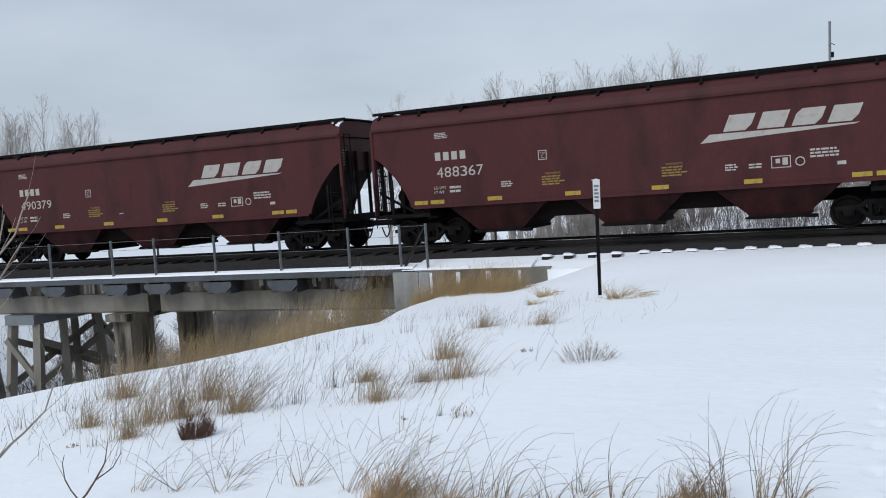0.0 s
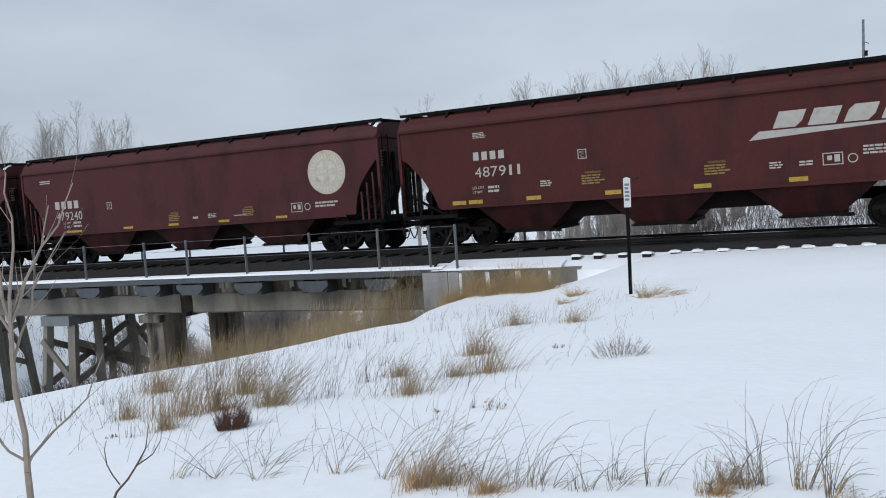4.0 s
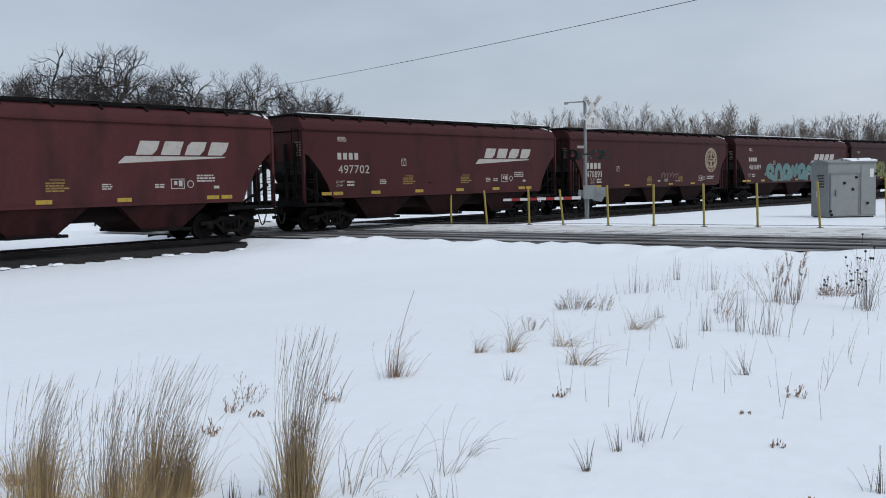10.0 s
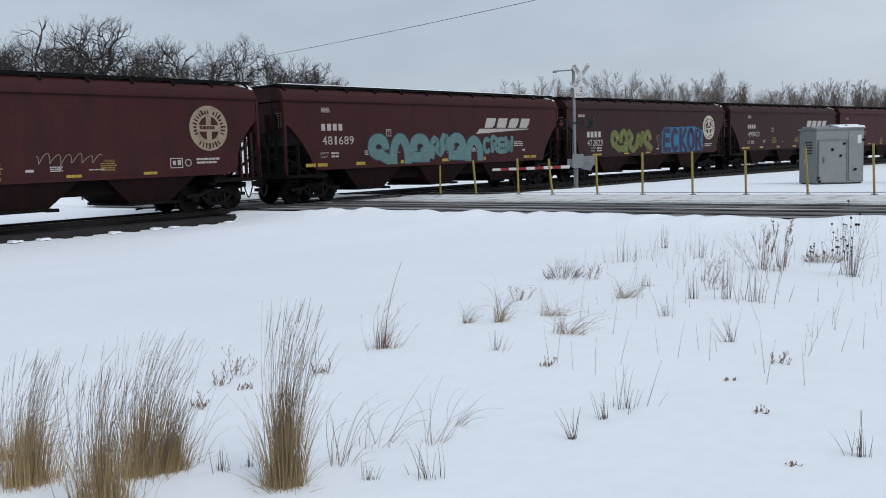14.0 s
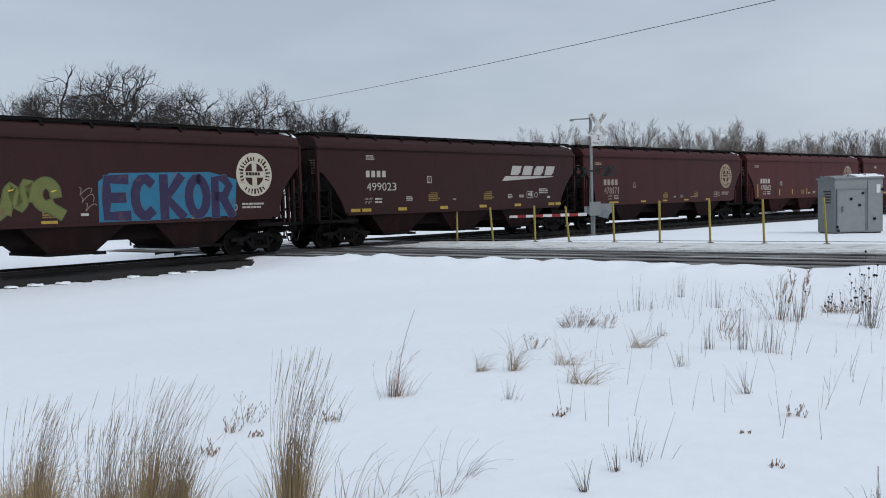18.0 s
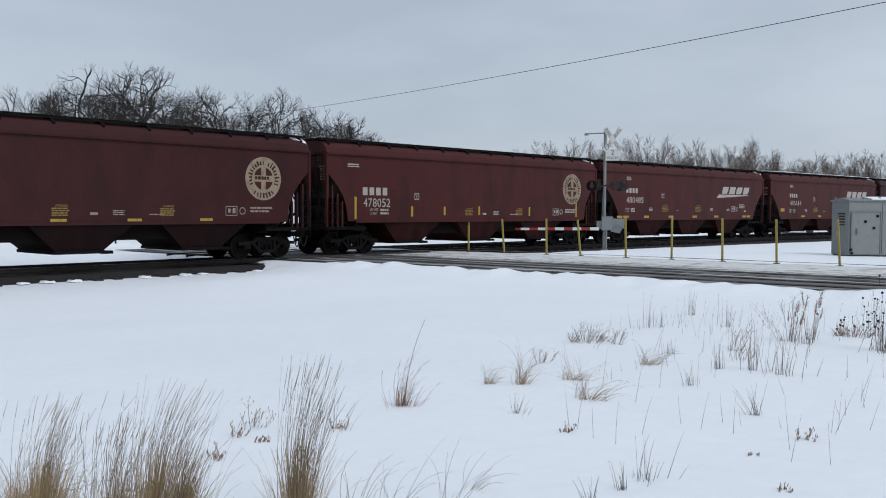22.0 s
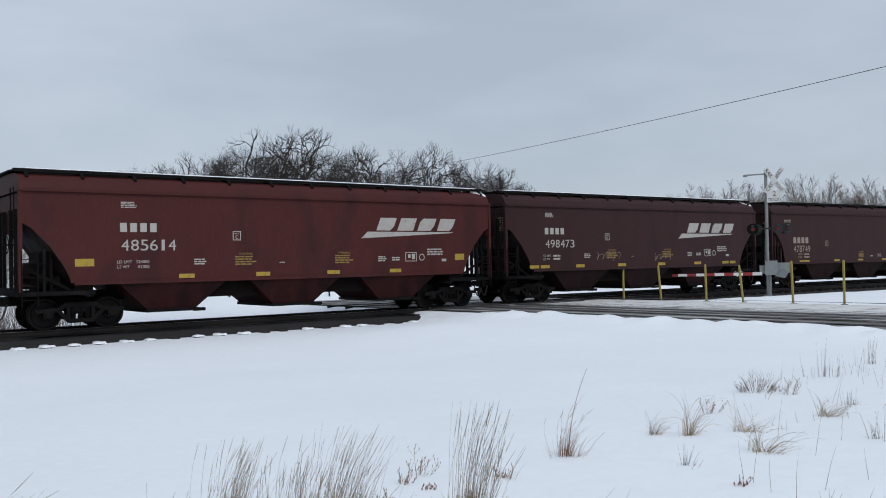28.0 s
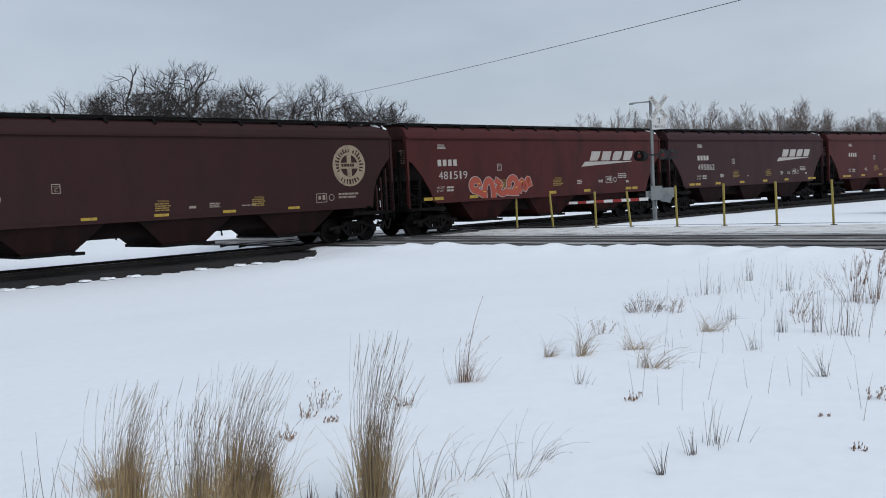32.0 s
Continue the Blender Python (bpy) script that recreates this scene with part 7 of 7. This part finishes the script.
def build_grass():
    seed = 300
    for rows, kind, mat, name, label, group in SPECIES:
        for x, y, h, rad, lean in rows:
            seed += 1
            # The lean follows the wind, to the right as the camera faces the clump.
            yaw = math.degrees(math.atan2(-x, y))
            ob = tagged(empty(name, pose(x, y, ground_z(x, y), 0, 0, yaw)), label, "grass" if "grass" in name else "weed", group)
            for stems, word in ((True, "stem_bundle"), (False, "leaf_bundle")):
                g = tuft_mesh(seed, kind, h * (1.25 if kind == "pale" else 1.0), rad, lean, stems, 1.3 if math.hypot(x, y) > 9 else 1.0)
                if not g.v:
                    continue
                me = bpy.data.meshes.new(word)
                me.from_pydata(g.v, [], g.f)
                tagged(part(word, me, STEM_GREY if stems and kind in ("blue", "tuft") else GRASS_STEM if stems and kind == "pale" else GRASS_PALE if not stems and kind in ("arc", "spray", "fan") else mat, ob), kind="stuff")
            if kind == "reed":
                g = Geo()
                p, d = Vector((0.02, 0, 0)), Vector((0.05, 0, 1))
                for k in range(6):
                    q = p + d.normalized() * h * 0.235
                    g.tube(p, q, 0.0032 - 0.0003 * k, 0.0029 - 0.0003 * k, n=5)
                    p, d = q, d + Vector((0.07, 0.01, 0))
                part("stalk", g, GRASS_REED, ob)
            if name == "seed_weed":
                tagged(part("seed_head_cluster", heads_mesh(seed, h, rad * 0.8), BLACK_SEED, ob), kind="stuff")
    # Tall reeds on the creek bank before the bridge, and grass against the wing wall.
    rnd = random.Random(9)
    beds = [(-11.5 - 0.22 * k + rnd.uniform(-0.4, 0.4), 17.0 + 0.11 * k + rnd.uniform(-1.2, 2.0), rnd.uniform(1.0, 1.5) + 0.025 * k, 0.5) for k in range(52)]
    beds += [(-14.8 - 0.35 * k, 22.4 + rnd.uniform(-0.8, 0.8), rnd.uniform(1.3, 1.9) + 0.02 * k, 0.45) for k in range(28)]
    beds += [(-13.9 - 0.21 * k, 23.5 + rnd.uniform(-0.3, 0.3), rnd.uniform(1.5, 2.2), 0.3) for k in range(16)]
    beds = [q for q in beds if not (-13.8 < q[0] < -12.2 and q[1] > 19.5)]
    for k, (x, y, h, rad) in enumerate(beds):
        ob = tagged(empty("reed_clump", pose(x, y, ground_z(x, y), 0, 0, rnd.uniform(-20, 20))), "tall tan reeds standing on the creek bank", "grass", "reeds by the bridge")
        for stems, word in ((True, "stem_bundle"), (False, "leaf_bundle")):
            g = tuft_mesh(700 + k, "tall", h, rad, 0.12, stems)
            me = bpy.data.meshes.new(word)
            me.from_pydata(g.v, [], g.f)
            tagged(part(word, me, GRASS_GOLD, ob), kind="stuff")
    # Long grass that droops along the wing wall.
    for k in range(17):
        x, y = -9.3 - 0.2 * k + rnd.uniform(-0.15, 0.15), 23.9 + rnd.uniform(-0.5, 0.5)
        if -13.4 < x < -12.5:
            continue
        ob = tagged(empty("grass_clump", pose(x, y, ground_z(x, y), 0, 0, 15)), "long tan grass drooping before a concrete wall", "grass", "grass by the wing wall")
        for stems, word in ((True, "stem_bundle"), (False, "leaf_bundle")):
            g = tuft_mesh(900 + k, "pale", rnd.uniform(0.55, 0.95), 0.3, rnd.uniform(0.35, 0.7), stems, 1.9)
            me = bpy.data.meshes.new(word)
            me.from_pydata(g.v, [], g.f)
            tagged(part(word, me, GRASS_PALE if k % 3 else GRASS, ob), kind="stuff")
    # Bare earth in the dry under the bridge.
    g = sweep([(-3.4, 0.0), (-1.7, 0.0), (0.0, 0.0), (1.7, 0.0), (3.4, 0.0)], -64, -13.3, 1.2, closed=False)
    g.v = [(x, y + 0.5 * noise.noise((x * 0.6, y, 2.0)), ground_z(x, y) + 0.05 + 0.08 * noise.noise((x, y, 5.0))) for x, y, _ in g.v]
    tagged(part("bare_earth", g, EARTH, smooth=True), "bare brown earth and leaf litter under the bridge", "earth", kind="structure")
    # Thin scattered stems over the snowy slope, too many to count.
    g = Geo()
    for _ in range(2600):
        x, y = rnd.uniform(-11.5, -3.0), rnd.uniform(4.5, 18)
        if rnd.random() < (0.35 + 0.07 * (-x - 3)) * smooth_step(-0.25, 0.35, noise.noise((x * 0.6, y * 0.45, 6.0))) * 1.5:
            z = ground_z(x, y)
            blade(g, (x, y, z - 0.02), Vector((rnd.gauss(0.15, 0.4), rnd.gauss(0, 0.3), 1)).normalized(), rnd.uniform(0.05, 0.42), 0.0019, rnd.uniform(-0.1, 0.3), rnd, 4)
    for _ in range(260):
        x, y = rnd.uniform(5.5, 14.5), rnd.uniform(1.5, 6.5)
        if y < 0.55 * x + 0.3:
            blade(g, (x, y, ground_z(x, y) - 0.02), Vector((rnd.gauss(0.05, 0.2), rnd.gauss(0, 0.2), 1)).normalized(), rnd.uniform(0.1, 0.42), 0.002, rnd.uniform(0.02, 0.12), rnd, 3)
    for x0, y0, spread, count in ((-6.2, 6.3, 0.6, 150), (-5.5, 6.9, 0.5, 90), (-7.3, 6.9, 0.5, 40), (-4.2, 7.2, 0.35, 60), (-6.6, 9.2, 0.7, 60), (-8.2, 8.2, 0.6, 60), (-4.9, 4.9, 0.5, 30), (-3.0, 5.0, 0.5, 30)):
        for _ in range(count):
            x, y = rnd.gauss(x0, spread), rnd.gauss(y0, spread * 0.8)
            blade(g, (x, y, ground_z(x, y) - 0.02), Vector((rnd.gauss(0.42, 0.35), rnd.gauss(0.1, 0.25), 1)).normalized(), rnd.uniform(0.15, 0.55), 0.0018, rnd.uniform(0.0, 0.25), rnd, 4)
    me = bpy.data.meshes.new("scattered_stems")
    me.from_pydata(g.v, [], g.f)
    tagged(part("scattered_stems", me, GRASS_GREY), "thin scattered dead grass stems over the snow", "grass", kind="stuff")
    g = Geo()
    for _ in range(3200):
        x, y = rnd.uniform(-48, 9), 32 + 26 * rnd.random() ** 1.5
        blade(g, (x, y, ground_z(x, y) - 0.02), Vector((rnd.gauss(0, 0.3), rnd.gauss(0, 0.3), 1)).normalized(), rnd.uniform(0.25, 1.1), 0.011, rnd.uniform(-0.1, 0.1), rnd, 2)
    for _ in range(6500):
        x, y = rnd.uniform(-62, -22), rnd.uniform(27, 46)
        blade(g, (x, y, ground_z(x, y) - 0.02), Vector((rnd.gauss(0, 0.4), rnd.gauss(0, 0.4), 1)).normalized(), rnd.uniform(0.3, 1.3), 0.014, rnd.uniform(-0.1, 0.1), rnd, 2)
    for _ in range(7000):
        x, y = rnd.uniform(-22, 10.5), 31.6 + 8 * rnd.random() ** 1.4
        if noise.noise((x * 0.35, y * 0.35, 2.0)) > -0.22:
            blade(g, (x, y, ground_z(x, y) - 0.02), Vector((rnd.gauss(0, 0.35), rnd.gauss(0, 0.3), 1)).normalized(), rnd.uniform(0.2, 1.0), 0.008, rnd.uniform(-0.1, 0.12), rnd, 2)
    me = bpy.data.meshes.new("bank_undergrowth")
    me.from_pydata(g.v, [], g.f)
    tagged(part("bank_undergrowth", me, BARK_BROWN), "dead brown undergrowth stems on the snowy bank", "undergrowth", kind="stuff")
    g = Geo()
    for _ in range(4200):
        x, y = rnd.uniform(-34, -11.5), rnd.uniform(9, 24)
        if -x > 11 + 0.06 * y:
            blade(g, (x, y, ground_z(x, y) - 0.02), Vector((rnd.gauss(0, 0.35), rnd.gauss(0, 0.35), 1)).normalized(), rnd.uniform(0.2, 0.85), 0.007, rnd.uniform(-0.1, 0.15), rnd, 2)
    for _ in range(1500):
        x, y = rnd.uniform(-27, -13.6), rnd.uniform(20.5, 28.5)
        blade(g, (x, y, ground_z(x, y) - 0.02), Vector((rnd.gauss(0.05, 0.25), rnd.gauss(0, 0.25), 1)).normalized(), rnd.uniform(0.4, 1.5), 0.008, rnd.uniform(-0.06, 0.12), rnd, 3)
    me = bpy.data.meshes.new("creek_undergrowth")
    me.from_pydata(g.v, [], g.f)
    tagged(part("creek_undergrowth", me, GRASS_STEM), "matted dead brown undergrowth on the creek bank", "undergrowth", kind="stuff")
    # Frost-bitten brush and stones on the creek banks.
    g = Geo()
    for _ in range(420):
        x, y = rnd.uniform(-44, -14), rnd.uniform(16, 40)
        z, s = ground_z(x, y), rnd.uniform(0.06, 0.28)
        n = 6
        ring = [(x + s * rnd.uniform(0.7, 1.2) * math.cos(2 * math.pi * k / n), y + s * rnd.uniform(0.7, 1.2) * math.sin(2 * math.pi * k / n)) for k in range(n)]
        top = [(x + (px - x) * 0.6, y + (py - y) * 0.6) for px, py in ring]
        g.add([(px, py, z - 0.1) for px, py in ring] + [(px, py, z + s * 0.5) for px, py in top], [(i, (i + 1) % n, n + (i + 1) % n, n + i) for i in range(n)] + [tuple(range(n, 2 * n))])
    tagged(part("creek_stones", g, BALLAST_BROWN), "dark stones showing through snow on creek banks", "stones", kind="stuff")


build_grass()


def motions():
    for mid, c in CARS:
        walk(c, [(t, car_pose(mid + run_at(t))) for t in range(33)])
    # Wheels roll while their car is near.
    mids = {c: mid for mid, c in CARS}
    for ob, w, c in WHEELSETS:
        near = [k / 15 for k in range(0, 481) if abs(mids[c] + run_at(k / 15)) < 34]
        if not near:
            continue
        times = sorted({0.0, 32.0, *near})
        turn, rows = 0.0, []
        for k, t in enumerate(times):
            if k and t - times[k - 1] < 0.1:
                turn -= math.degrees((run_at(times[k - 1]) - run_at(t)) / 0.457)
            rows.append((t, pose(w, 0, 0.457, 0, turn, 0)))
        walk(ob, rows)


motions()
